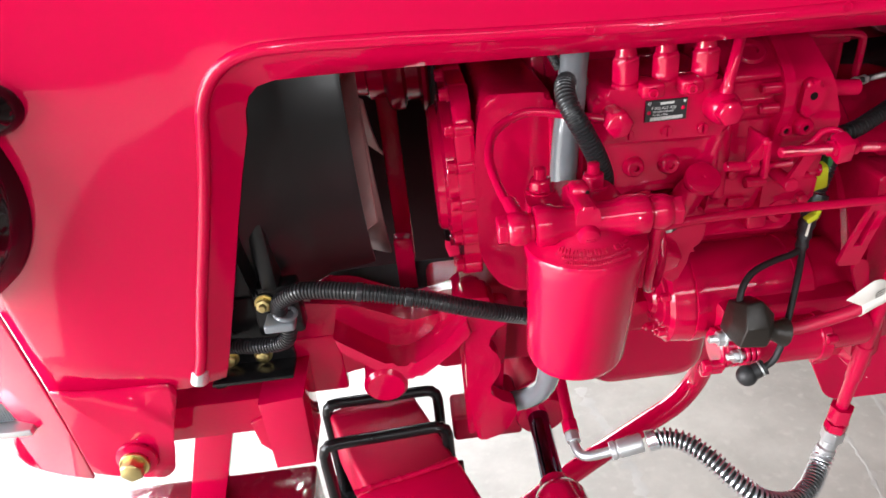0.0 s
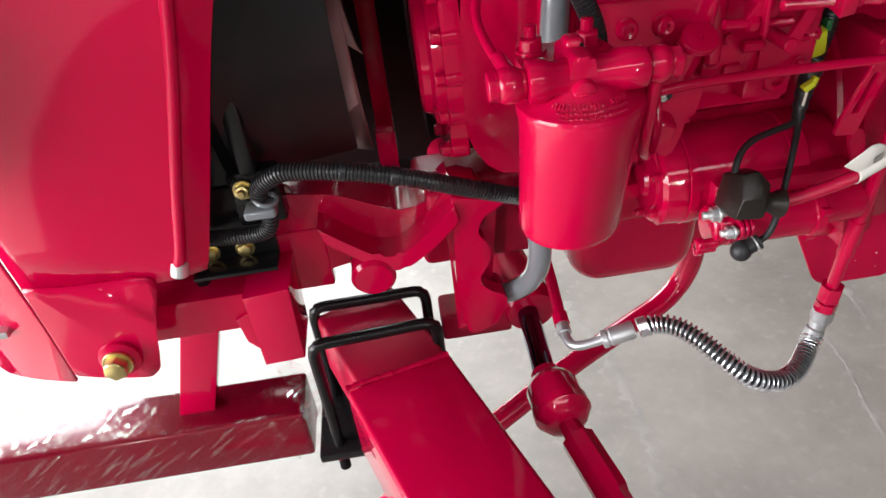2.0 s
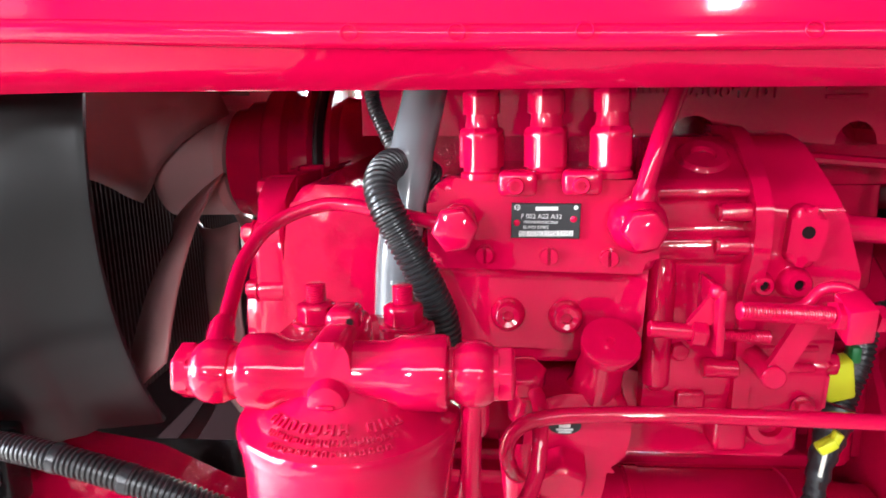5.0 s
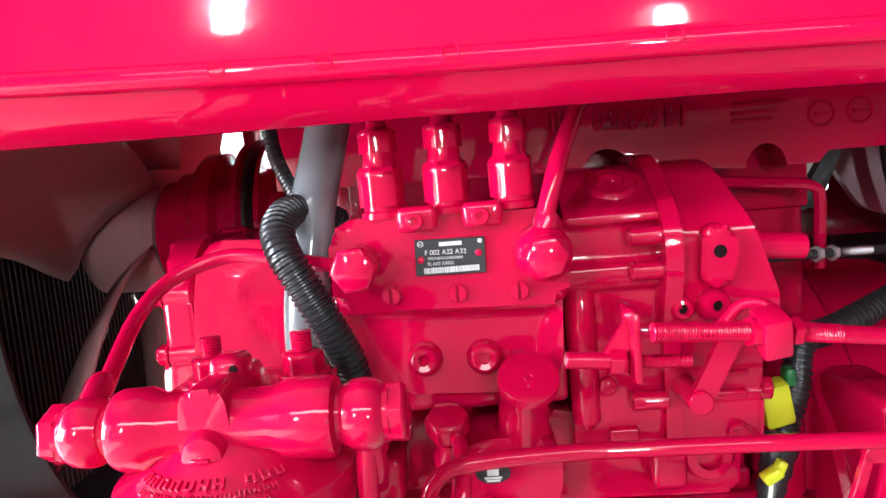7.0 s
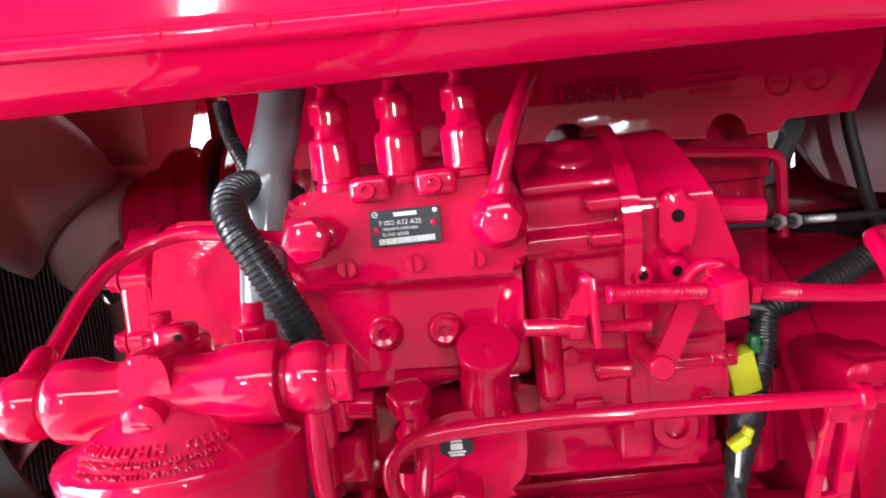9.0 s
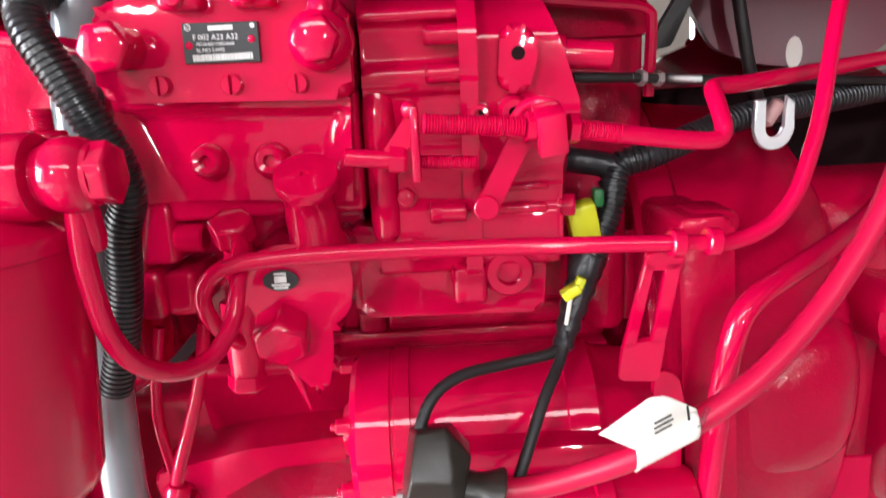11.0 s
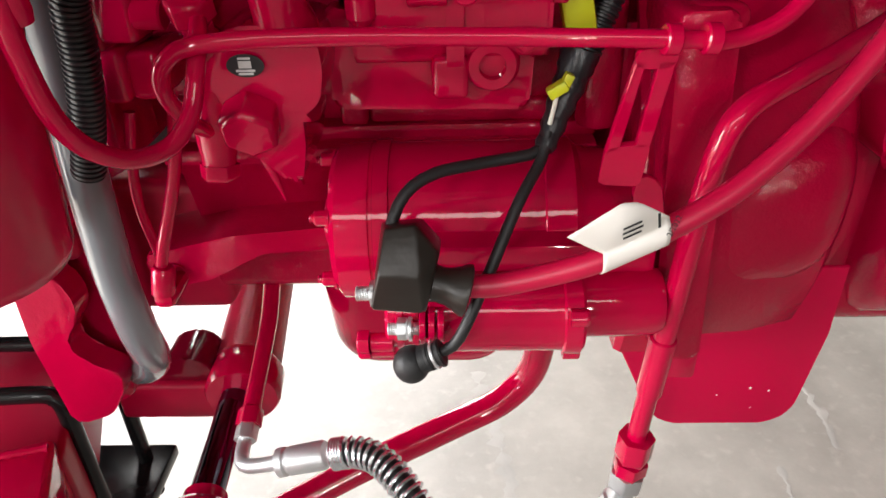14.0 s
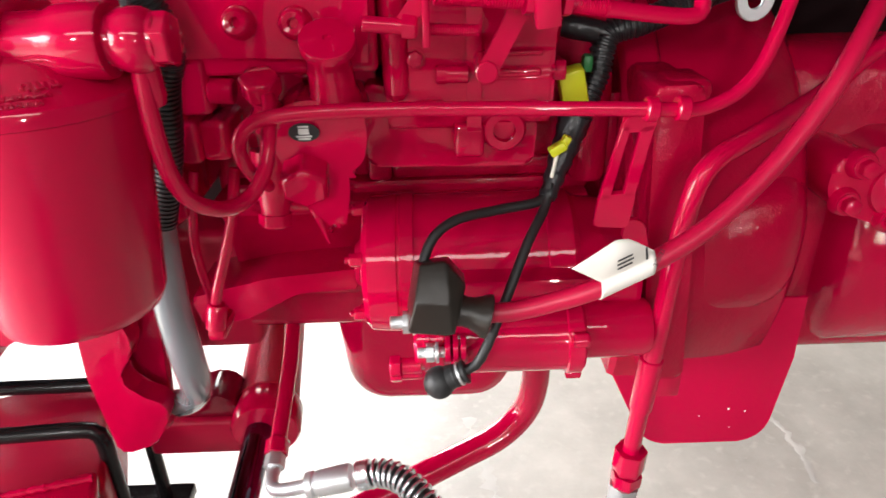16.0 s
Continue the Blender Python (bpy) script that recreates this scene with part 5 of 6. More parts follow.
for x0, x1, y, z0, z1 in ((0.2480, 0.2640, 0.5530, 0.9370, 0.9470), (0.2920, 0.3230, 0.5520, 0.9720, 0.9760), (0.2920, 0.3220, 0.5515, 0.9600, 0.9650)):
    part("casting_ridge", box(B(), x0, x1, y, 0.57, z0, z1, 0.0018, 3), gloss, gov)
b = box(B(), 0.2700, 0.2890, 0.5540, 0.60, 0.9100, 0.9320, 0.0035, 3)
part("joint_foot", b, gloss, gov)
b = lathe(B(), [(0, 0.0150), (0.010, 0.0140), (0.013, 0.0120), (0.0135, 0.0070), (0.009, 0.0065), (0.009, 0)], (0.3010, 0.5680, 0.9270), (0, -1, 0), 28)
part("drain_boss", b, gloss, gov)
for x, y, z in ((0.2480, 0.5555, 0.9720), (0.3170, 0.5530, 0.9400)):
    b = bolt(B(), (x, y, z), (0, -1, 0.05), 0.009, 0.005, 0.001)
    part("small_bolt", b, gloss, gov)
b = bolt(B(), (0.3270, 0.566, 0.9610), (1, -0.1, 0), 0.0120, 0.0085, 0.003)
part("side_bolt", b, gloss, gov)
b = prism(B(), rounded([(0.215, 0.900), (0.322, 0.898), (0.324, 0.932), (0.215, 0.955)], 0.006), 0.572, 0.65, "y", 0.006, 3)
part("lower_housing", b, gloss, gov)

link = thing("throttle_linkage", (0.31, 0.51, 0.96), "red painted throttle rod with threads, block and lever", "linkage")
b = B()
threads(b, (0.2595, 0.4985, 1.0130), (0.3040, 0.5045, 1.0088), 0.0046, 0.0013)
threads(b, (0.3270, 0.5075, 1.0065), (0.3480, 0.5105, 1.0030), 0.0046, 0.0013)
part("threaded_end", b, gloss, link)
b = tube(B(), [(0.346, 0.5103, 1.0032), (0.375, 0.5160, 0.9985), (0.392, 0.5196, 0.9965), (0.3985, 0.5215, 0.9975), (0.4005, 0.5235, 1.002), (0.4010, 0.533, 1.012), (0.4015, 0.541, 1.0185), (0.4060, 0.547, 1.0200), (0.425, 0.557, 1.0205), (0.48, 0.588, 1.024), (0.56, 0.63, 1.030), (0.75, 0.72, 1.04)], 0.0044, 14, 0.003)
part("rod", b, gloss, link)
b = B()
m = Matrix.Translation((0.3155, 0.506, 1.0075)) @ Matrix.Rotation(radians(-8), 4, "Y") @ Matrix.Rotation(radians(18), 4, "X")
box(b, -0.0066, 0.0066, -0.0080, 0.009, -0.0105, 0.0095, 0.0015, 2, m)
part("swivel_block", b, gloss, link)
for p in (0.3045, 0.3235):
    b = hexa(B(), (p, 0.5045 if p < 0.31 else 0.507, 1.0088 if p < 0.31 else 1.0068), (1, 0.12, -0.1), 0.0125, 0.005)
    part("lock_nut", b, gloss, link)
b = prism(B(), rounded([(0.2860, 0.9775), (0.2815, 0.9715), (0.2835, 0.9640), (0.2915, 0.9640), (0.2955, 0.9725), (0.3130, 1.0060), (0.3040, 1.0120)], 0.003), 0.5235, 0.5280, "y", 0.0008, 1)
part("lever", b, gloss, link)
b = tube(B(), [(0.2920, 0.5235, 1.0055), (0.2985, 0.5230, 1.0075), (0.3030, 0.5225, 1.0120), (0.3065, 0.5220, 1.0165), (0.3130, 0.5200, 1.0185), (0.3190, 0.5180, 1.0165), (0.3220, 0.5150, 1.0110)], 0.0030, 12, 0.002)
part("return_strap", b, gloss, link)
b = rod(B(), (0.2875, 0.56, 0.970), (0.2875, 0.5205, 0.970), 0.0062, 20)
part("lever_pivot", b, gloss, link)
b = B()
rod(b, (0.2225, 0.5145, 0.9985), (0.2460, 0.5160, 0.9960), 0.0042, 16)
hexa(b, (0.2430, 0.5158, 0.9962), (1, 0.05, -0.1), 0.0120, 0.008)
prism(b, rounded([(0.240, 1.000), (0.253, 1.000), (0.258, 1.0165), (0.254, 1.020), (0.249, 1.012)], 0.002), 0.514, 0.518, "y", 0.0006, 1)
box(b, 0.2535, 0.2575, 0.508, 0.545, 0.986, 1.020, 0.0012)
threads(b, (0.2570, 0.517, 0.9945), (0.2830, 0.520, 0.9925), 0.0033, 0.0012)
ball(b, (0.2535, 0.512, 1.0185), 0.0038)
part("idle_stop", b, gloss, link)

# ---- lift pump ----
lift = thing("fuel_lift_pump", (0.19, 0.55, 0.86), "red fuel lift pump with a round hand primer knob", "fuel pump")
b = lathe(B(), [(0, 0.0138), (0.001, 0.0148), (0.0060, 0.0150), (0.0068, 0.0147), (0.0071, 0.0140), (0.0072, 0.0022), (0.0060, 0.0018), (0.0060, 0)], (0.2040, 0.5175, 0.9865), (0.03, -0.57, 0.82), 40)
part("primer_knob", b, gloss, lift)
b = lathe(B(), [(0, 0.0160), (0.006, 0.0146), (0.012, 0.0134), (0.028, 0.0126), (0.031, 0.0118), (0.041, 0.0116)], (0.2010, 0.5465, 0.9515), (0.03, -0.60, 0.80), 32)
part("primer_barrel", b, gloss, lift)
b = prism(B(), rounded([(0.163, 0.948), (0.182, 0.956), (0.217, 0.953), (0.2200, 0.936), (0.2165, 0.918), (0.207, 0.911), (0.206, 0.895), (0.2005, 0.872), (0.1930, 0.871), (0.1790, 0.889), (0.168, 0.893), (0.160, 0.914)], [0.008, 0.008, 0.008, 0.010, 0.008, 0.004, 0.006, 0.003, 0.003, 0.008, 0.006, 0.010], 5), 0.531, 0.60, "y", 0.0075, 4)
for v in b.verts:
    if v.co.y < 0.545 and v.co.z < 0.91:
        v.co.y += 0.25 * (0.91 - v.co.z)
part("body", b, gloss, lift)
b = hexa(B(), (0.1815, 0.536, 0.9115), (0.0, -0.84, -0.36), 0.0265, 0.0165, 0.5)
part("valve_plug", b, gloss, lift)
b = hexa(B(), (0.1620, 0.5345, 0.9600), (0.02, -0.44, 0.90), 0.0200, 0.0115, 0.1)
lathe(b, [(0, 0.0105), (0.010, 0.0105), (0.016, 0.0072), (0.022, 0.0080)], (0.1630, 0.5430, 0.9390), (0.02, -0.50, 0.87), 24)
part("inlet_bolt", b, gloss, lift)
b = lathe(B(), [(0, 0.0135), (0.012, 0.0128), (0.020, 0.0112), (0.030, 0.0100), (0.036, 0.0088), (0.039, 0.0088)], (0.1610, 0.5440, 0.9230), (-0.06, -0.16, -1), 28)
part("outlet_fitting", b, gloss, lift)
b = hexa(B(), (0.1586, 0.5378, 0.8845), (-0.06, -0.16, -1), 0.0180, 0.0085, 0.2)
part("outlet_nut", b, gloss, lift)
b = tube(B(), [(0.1800, 0.5430, 0.8960), (0.1825, 0.5410, 0.8860), (0.1860, 0.5400, 0.8740), (0.1895, 0.5400, 0.8610)], 0.0042, 14)
for v in b.verts:
    t = min(1.0, max(0.0, (0.893 - v.co.z) / 0.032))
    c = Vector((0.1800 + 0.0095 * t, 0.5410, v.co.z))
    v.co = c + (v.co - c) * (1.0 - 0.85 * t)
part("paint_run", b, gloss, lift, "hanging run of red paint")
b = lathe(B(), [(0, 0.0078), (0.0006, 0.0078)], (0.1835, 0.5308, 0.9372), (0, -1, -0.06), 28)
bmesh.ops.transform(b, matrix=Matrix.Translation((0.1835, 0, 0.9372)) @ Matrix.Diagonal((1.15, 1, 0.72, 1)) @ Matrix.Translation((-0.1835, 0, -0.9372)), verts=b.verts)
badge = part("type_plate", b, ink, lift, "small black oval type plate")
b = B()
for k, (w, z) in enumerate(((0.006, 0.9408), (0.009, 0.9350), (0.007, 0.9335))):
    box(b, 0.1835 - w / 2, 0.1835 + w / 2, 0.5296, 0.5301, z - 0.0005, z + 0.0005, 0)
box(b, 0.1805, 0.1865, 0.5296, 0.5301, 0.9362, 0.9396, 0)
part("print_bars", b, silver_ink, badge)

# ---- starter ----
SX, SY, SZ = 0.205, 0.605, 0.812
start = thing("starter_motor", (0.28, 0.6, 0.76), "glossy red starter motor with solenoid beneath", "starter motor")
b = lathe(B(), [(0, 0.02), (0, 0.046), (0.004, 0.0505), (0.024, 0.0520), (0.0245, 0.0512), (0.0265, 0.0512), (0.027, 0.0528), (0.036, 0.0528), (0.0365, 0.0516), (0.128, 0.0516), (0.129, 0.0528), (0.146, 0.0528), (0.150, 0.0495), (0.150, 0.02)], (SX, SY, SZ), (1, 0, 0), 64)
part("motor_case", b, gloss, start)
b = lathe(B(), [(0, 0.0), (0.002, 0.016), (0.006, 0.019), (0.008, 0.032), (0.012, 0.034)], (SX - 0.010, SY, SZ), (1, 0, 0), 40)
part("end_cap", b, gloss, start)
for a in (0.35, 1.5, 2.6, 3.7, 4.75, 5.8):
    b = bolt(B(), (SX + 0.001, SY + 0.042 * math.cos(a), SZ + 0.042 * math.sin(a)), (-1, 0, 0), 0.009, 0.008, 0.0015, 0.2, 0.003)
    part("through_bolt", b, gloss, start)
b = lathe(B(), [(0, 0.0495), (0.006, 0.047), (0.03, 0.044), (0.055, 0.046)], (0.354, SY, SZ), (1, 0, 0), 40)
part("drive_housing", b, cast, start)
LY, LZ = 0.533, 0.791
b = lathe(B(), [(0, 0.015), (0.0, 0.0215), (0.002, 0.0235), (0.076, 0.0235), (0.077, 0.0255), (0.086, 0.0258), (0.088, 0.0235)], (0.2640, LY, LZ), (1, 0, 0), 44)
part("solenoid", b, gloss, start)
b = lathe(B(), [(0, 0.018), (0.002, 0.0205), (0.006, 0.0205), (0.0065, 0.0218), (0.010, 0.0218), (0.0105, 0.0205), (0.015, 0.0205), (0.0155, 0.0218), (0.019, 0.0218), (0.0195, 0.020), (0.024, 0.020)], (0.2405, LY, LZ), (1, 0, 0), 40)
part("contact_cap", b, gloss, start)
b = lathe(B(), [(0, 0.0212), (0.042, 0.0208), (0.047, 0.0185), (0.048, 0.010)], (0.3515, LY + 0.008, LZ), (1, 0, 0), 36)
part("fork_housing", b, gloss, start)
b = box(B(), 0.25, 0.395, 0.54, 0.60, 0.785, 0.83, 0.006)
part("bridge", b, gloss, start)
for y, z in ((LY - 0.024, LZ + 0.012), (LY - 0.006, LZ - 0.026), (LY + 0.02, LZ - 0.018)):
    b = bolt(B(), (0.3425, y, z), (1, 0, 0), 0.009, 0.010)
    part("flange_screw", b, gloss, start)
for y, z in ((0.5165, 0.7815), (0.520, 0.7745)):
    b = rod(B(), (0.2315, y, z), (0.245, y, z), 0.0055, 18)
    hexa(b, (0.231, y, z), (-1, 0, 0), 0.013, 0.007)
    part("cap_bolt", b, gloss, start)
b = tube(B(), [(0.2856, 0.5534, 0.8150), (0.2862, 0.5537, 0.8178), (0.2880, 0.5540, 0.8196), (0.2896, 0.5540, 0.8194)], 0.0004, 6)
tube(b, [(0.2896, 0.5540, 0.8194), (0.2906, 0.5535, 0.8160), (0.2912, 0.5533, 0.8138)], 0.0004, 6)
tube(b, [(0.2890, 0.5534, 0.8152), (0.2930, 0.5536, 0.8166)], 0.0004, 6)
part("pen_mark", b, ink, start, "small black pen mark")
# terminal studs
b = threads(B(), (0.2265, 0.5150, 0.8165), (0.250, 0.5150, 0.8165), 0.0042)
part("terminal_stud", b, zinc, start, "bare threaded terminal stud")
b = hexa(B(), (0.2345, 0.5150, 0.8165), (1, 0, 0), 0.0130, 0.0065)
rod(b, (0.2405, 0.515, 0.8165), (0.2425, 0.515, 0.8165), 0.0085, 20)
part("terminal_nut", b, zinc, start, "zinc terminal nut")
b = threads(B(), (0.2430, 0.5080, 0.7975), (0.264, 0.5080, 0.7975), 0.0036)
hexa(b, (0.2485, 0.5080, 0.7975), (1, 0, 0), 0.0110, 0.0055, 0.4)
rod(b, (0.2545, 0.508, 0.7975), (0.2565, 0.508, 0.7975), 0.0068, 18)
part("small_terminal", b, zinc, start, "small zinc terminal with nut")
for x in (0.2605, 0.2655, 0.2705):
    b = rod(B(), (x, 0.511, 0.798), (x + 0.0035, 0.511, 0.798), 0.0098, 22)
    part("insulator_ring", b, gloss, start)

# ---- wiring ----
boot = thing("terminal_boot", (0.26, 0.497, 0.845), "black rubber boot over the starter cable terminal", "rubber boot")
# a squared cap with a ridge across it, from which the top falls away
b = B()
for p in ((0.2390, 0.4800, 0.8310), (0.2660, 0.4800, 0.8280), (0.2440, 0.4795, 0.8510), (0.2640, 0.4790, 0.8500), (0.2475, 0.4930, 0.8690), (0.2620, 0.4930, 0.8710), (0.2735, 0.4900, 0.8570), (0.2700, 0.4830, 0.8420),
          (0.2375, 0.5200, 0.8260), (0.2660, 0.5200, 0.8230), (0.2430, 0.5200, 0.8580), (0.2640, 0.5200, 0.8600), (0.2740, 0.5180, 0.8480), (0.2400, 0.4980, 0.8260)):
    b.verts.new(p)
bmesh.ops.convex_hull(b, input=b.verts[:])
bmesh.ops.dissolve_limit(b, angle_limit=radians(9), verts=b.verts[:], edges=b.edges[:])
bmesh.ops.bevel(b, geom=b.edges[:], offset=0.0038, segments=4, profile=0.5, affect="EDGES", clamp_overlap=True)
part("cap", b, boot_rubber, boot)
b = lathe(B(), [(0, 0.0105), (0.006, 0.0100), (0.011, 0.0090), (0.015, 0.0094), (0.020, 0.0112), (0.0235, 0.0132), (0.0255, 0.0134), (0.0262, 0.0120), (0.0262, 0.0080)], (0.2620, 0.493, 0.8400), (1, -0.05, -0.26), 30)
part("sleeve", b, boot_rubber, boot)
cable = thing("battery_cable", (0.35, 0.49, 0.83), "thick red battery cable running up from the starter", "cable")
b = tube(B(), [(0.280, 0.4955, 0.8340), (0.300, 0.4940, 0.8350), (0.325, 0.4920, 0.8420), (0.349, 0.4890, 0.8520), (0.381, 0.4940, 0.8655), (0.416, 0.5040, 0.8830), (0.452, 0.5200, 0.9100), (0.481, 0.5350, 0.9400), (0.500, 0.5480, 0.9640), (0.527, 0.575, 0.994), (0.565, 0.62, 1.02)], 0.0060, 18)
redcable = material("red_cable_sheath", (0.47, 0.0025, 0.042), 0.34, vary=0.08, bump=0.08, scale=200)
part("sheath", b, redcable, cable)

tag = thing("cable_tag", (0.365, 0.484, 0.86), "white paper tag folded round the red cable, printed code block", "tag")


def tag_sheet():
    """A strip bent round the cable whose loose flap stands up and curls."""
    b = B()
    along = Vector((0.030, 0.004, 0.0128)).normalized()
    c0 = Vector((0.3500, 0.4890, 0.8530))
    nu, nv = 14, 18
    rows = []
    for i in range(nu + 1):
        f = i / nu
        row = []
        for j in range(nv + 1):
            t = j / nv
            if t < 0.5:
                a = -1.3 + t / 0.5 * 2.2
                p = c0 + along * (0.0335 * f) + Vector((0, -math.cos(a), math.sin(a))) * 0.0072
            else:
                g = (t - 0.5) / 0.5
                a = 0.9
                e = c0 + along * (0.0335 * f) + Vector((0, -math.cos(a), math.sin(a))) * 0.0072
                lift_ = 0.0285 - 0.0185 * abs(f - 0.38) - 0.012 * max(0, f - 0.6) / 0.4
                p = e + Vector((-0.30 + 0.1 * f, -0.05, 0.95)) * lift_ * g * 0.8 - along * (0.014 * g * max(0, 1 - f / 0.35)) + Vector((0, -0.0030 * math.sin(g * 3.0) * math.sin(f * 4.0), 0))
            row.append(b.verts.new(p))
        rows.append(row)
    for r0, r1 in zip(rows, rows[1:]):
        for j in range(nv):
            b.faces.new((r0[j], r1[j], r1[j + 1], r0[j + 1]))
    return b


ob = part("paper", tag_sheet(), tagwhite, tag, sharp=70)
ob.modifiers.new("thickness", "SOLIDIFY").thickness = 0.0003

for k, (u0, u1, v) in enumerate(((0.010, 0.019, 0.0060), (0.010, 0.020, 0.0085), (0.0105, 0.0195, 0.0110), (0.027, 0.0283, 0.004))):
    o = Vector((0.3490, 0.4815, 0.8590))
    al = Vector((0.030, 0.004, 0.0128)).normalized()
    upv = Vector((-0.16, -0.06, 0.95)).normalized()
    b = B()
    h = 0.0012 if k < 3 else 0.008
    vs = [b.verts.new(o + al * a_ + upv * (v + c_) + Vector((0, -0.0026, 0))) for a_, c_ in ((u0, 0), (u1, 0), (u1, h), (u0, h))]
    b.faces.new(vs)
    part("print_bar", b, ink, tag)

date = bpy.data.curves.new("date_print", "FONT")
date.body, date.size, date.extrude = "2/2022", 0.0040, 0.00005
tmp = bpy.data.objects.new("tmp", date)
date_mesh = bpy.data.meshes.new_from_object(tmp)
bpy.data.objects.remove(tmp)
date_mesh.transform(Matrix.Translation(Vector((0.3785, 0.4790, 0.8705)) - Vector(tag.location)) @ Matrix.Rotation(radians(-72), 4, "Y") @ Matrix.Rotation(radians(90), 4, "X"))
date_mesh.materials.append(ink)
date_ob = new("date_print", date_mesh)
date_ob.parent = tag

wires = thing("starter_wiring", (0.33, 0.54, 0.86), "black taped wire pair running down to the starter", "wire")
b = tube(B(), [(0.329, 0.5580, 0.8830), (0.322, 0.5530, 0.8795), (0.296, 0.5440, 0.8790), (0.271, 0.5300, 0.8800), (0.256, 0.5190, 0.8740), (0.2485, 0.5090, 0.8600), (0.249, 0.502, 0.850)], 0.0032, 12)
part("long_wire", b, rubber, wires)
b = tube(B(), [(0.331, 0.5590, 0.8900), (0.327, 0.5500, 0.8770), (0.314, 0.5300, 0.8620), (0.298, 0.5080, 0.8330), (0.286, 0.4940, 0.8110), (0.279, 0.4915, 0.7990), (0.270, 0.4910, 0.7945)], 0.0032, 12)
part("short_wire", b, rubber, wires)
b = B()
path = smooth_path([(0.3490, 0.5780, 0.9280), (0.3440, 0.5740, 0.9130), (0.3380, 0.5690, 0.8990), (0.3330, 0.5620, 0.8880), (0.3290, 0.5560, 0.8810)], 0.003)
sweep(b, path, [0.0105, 0.011] + [0.0100 - 0.0056 * k / len(path) + 0.0007 * math.sin(k * 1.9) for k in range(len(path) - 2)], 14)
part("tape_wrap", b, tape, wires, "crinkled black tape")
b = B()
ball(b, (0.2565, 0.4910, 0.7870), 0.0100, (1, 1, 1.05), 24, 18)
lathe(b, [(0, 0.0085), (0.010, 0.0068), (0.016, 0.0062)], (0.2590, 0.4910, 0.7885), (0.9, 0, 0.45), 20)
part("ball_boot", b, rubber, wires, "round black rubber boot")
for k in range(3):
    b = rod(B(), Vector((0.2655 + 0.0030 * k, 0.491, 0.7915 + 0.0013 * k)), Vector((0.2670 + 0.0030 * k, 0.491, 0.7922 + 0.0013 * k)), 0.0076, 18)
    part("clip_ring", b, rubber if k != 1 else zinc, wires)
harness = thing("wiring_harness", (0.37, 0.6, 0.95), "black corrugated wiring harness with a yellow connector", "wiring harness")
b = ribbed(B(), [(0.3535, 0.586, 0.925), (0.359, 0.590, 0.938), (0.365, 0.594, 0.952), (0.3685, 0.598, 0.968), (0.374, 0.601, 0.976), (0.393, 0.603, 0.981), (0.425, 0.615, 0.990), (0.459, 0.63, 0.998), (0.522, 0.66, 1.002), (0.62, 0.70, 1.01)], 0.0085, 0.0036, 0.0012)
part("conduit", b, conduit_mat, harness)
b = tube(B(), [(0.372, 0.600, 0.974), (0.36, 0.603, 0.977), (0.344, 0.606, 0.980), (0.32, 0.62, 0.985)], 0.0075, 14)
part("branch", b, tape, harness)
b = B()
m = Matrix.Translation((0.347, 0.579, 0.9465)) @ Matrix.Rotation(radians(-14), 4, "Y") @ Matrix.Rotation(radians(12), 4, "X")
box(b, -0.0095, 0.0075, -0.006, 0.006, -0.0135, 0.0135, 0.0025, 2, m)
part("connector", b, yellow, harness, "yellow plastic connector")
b = box(B(), 0.3515, 0.3575, 0.575, 0.585, 0.956, 0.9665, 0.002)
part("connector_lock", b, green, harness, "green locking tab")
b = B()
m = Matrix.Translation((0.3350, 0.5595, 0.9130)) @ Matrix.Rotation(radians(-32), 4, "Y")
box(b, -0.0055, 0.0055, -0.004, 0.004, -0.0030, 0.0030, 0.0012, 2, m)
m = Matrix.Translation((0.3395, 0.5595, 0.9170)) @ Matrix.Rotation(radians(25), 4, "Y")
box(b, -0.0025, 0.0025, -0.003, 0.003, -0.0050, 0.0045, 0.0010, 2, m)
part("connector_tail", b, yellow, harness, "yellow connector tail")
b = tube(B(), [(0.3350, 0.5590, 0.912), (0.3335, 0.5575, 0.904), (0.3315, 0.5560, 0.895)], 0.0013, 8)
part("pale_wire", b, wirewhite, harness, "pale bare wire")

# ---- pipes and hoses ----
pipe1 = thing("fuel_pipe", (0.07, 0.47, 1.01), "thin red fuel pipe arching from filter to pump", "pipe", "fuel pipes")
b = tube(B(), [(0.0345, 0.4385, 1.0110), (0.0310, 0.4520, 1.0160), (0.0255, 0.4780, 1.0255), (0.0235, 0.5030, 1.0380), (0.0320, 0.5220, 1.0510), (0.0580, 0.5330, 1.0595), (0.0900, 0.5290, 1.0560), (0.1090, 0.5220, 1.0530), (0.1240, 0.5160, 1.0515)], 0.0038, 14)
part("tube", b, gloss, pipe1)
pipe2 = thing("fuel_pipe", (0.15, 0.47, 0.92), "thin red fuel pipe looping down from the filter", "pipe", "fuel pipes")
b = tube(B(), [(0.1385, 0.4365, 0.9980), (0.1375, 0.4370, 0.9850), (0.1370, 0.4385, 0.9700), (0.1370, 0.4450, 0.9460), (0.1405, 0.4550, 0.9285), (0.1490, 0.4700, 0.9170), (0.1590, 0.4850, 0.9160), (0.1665, 0.4970, 0.9265), (0.1690, 0.5060, 0.9420), (0.1690, 0.5180, 0.9560), (0.1650, 0.5320, 0.9600)], 0.0042, 14)
part("tube", b, gloss, pipe2)
pipe3 = thing("fuel_pipe", (0.3, 0.51, 0.93), "long red fuel pipe clipped across the engine side", "pipe", "fuel pipes")
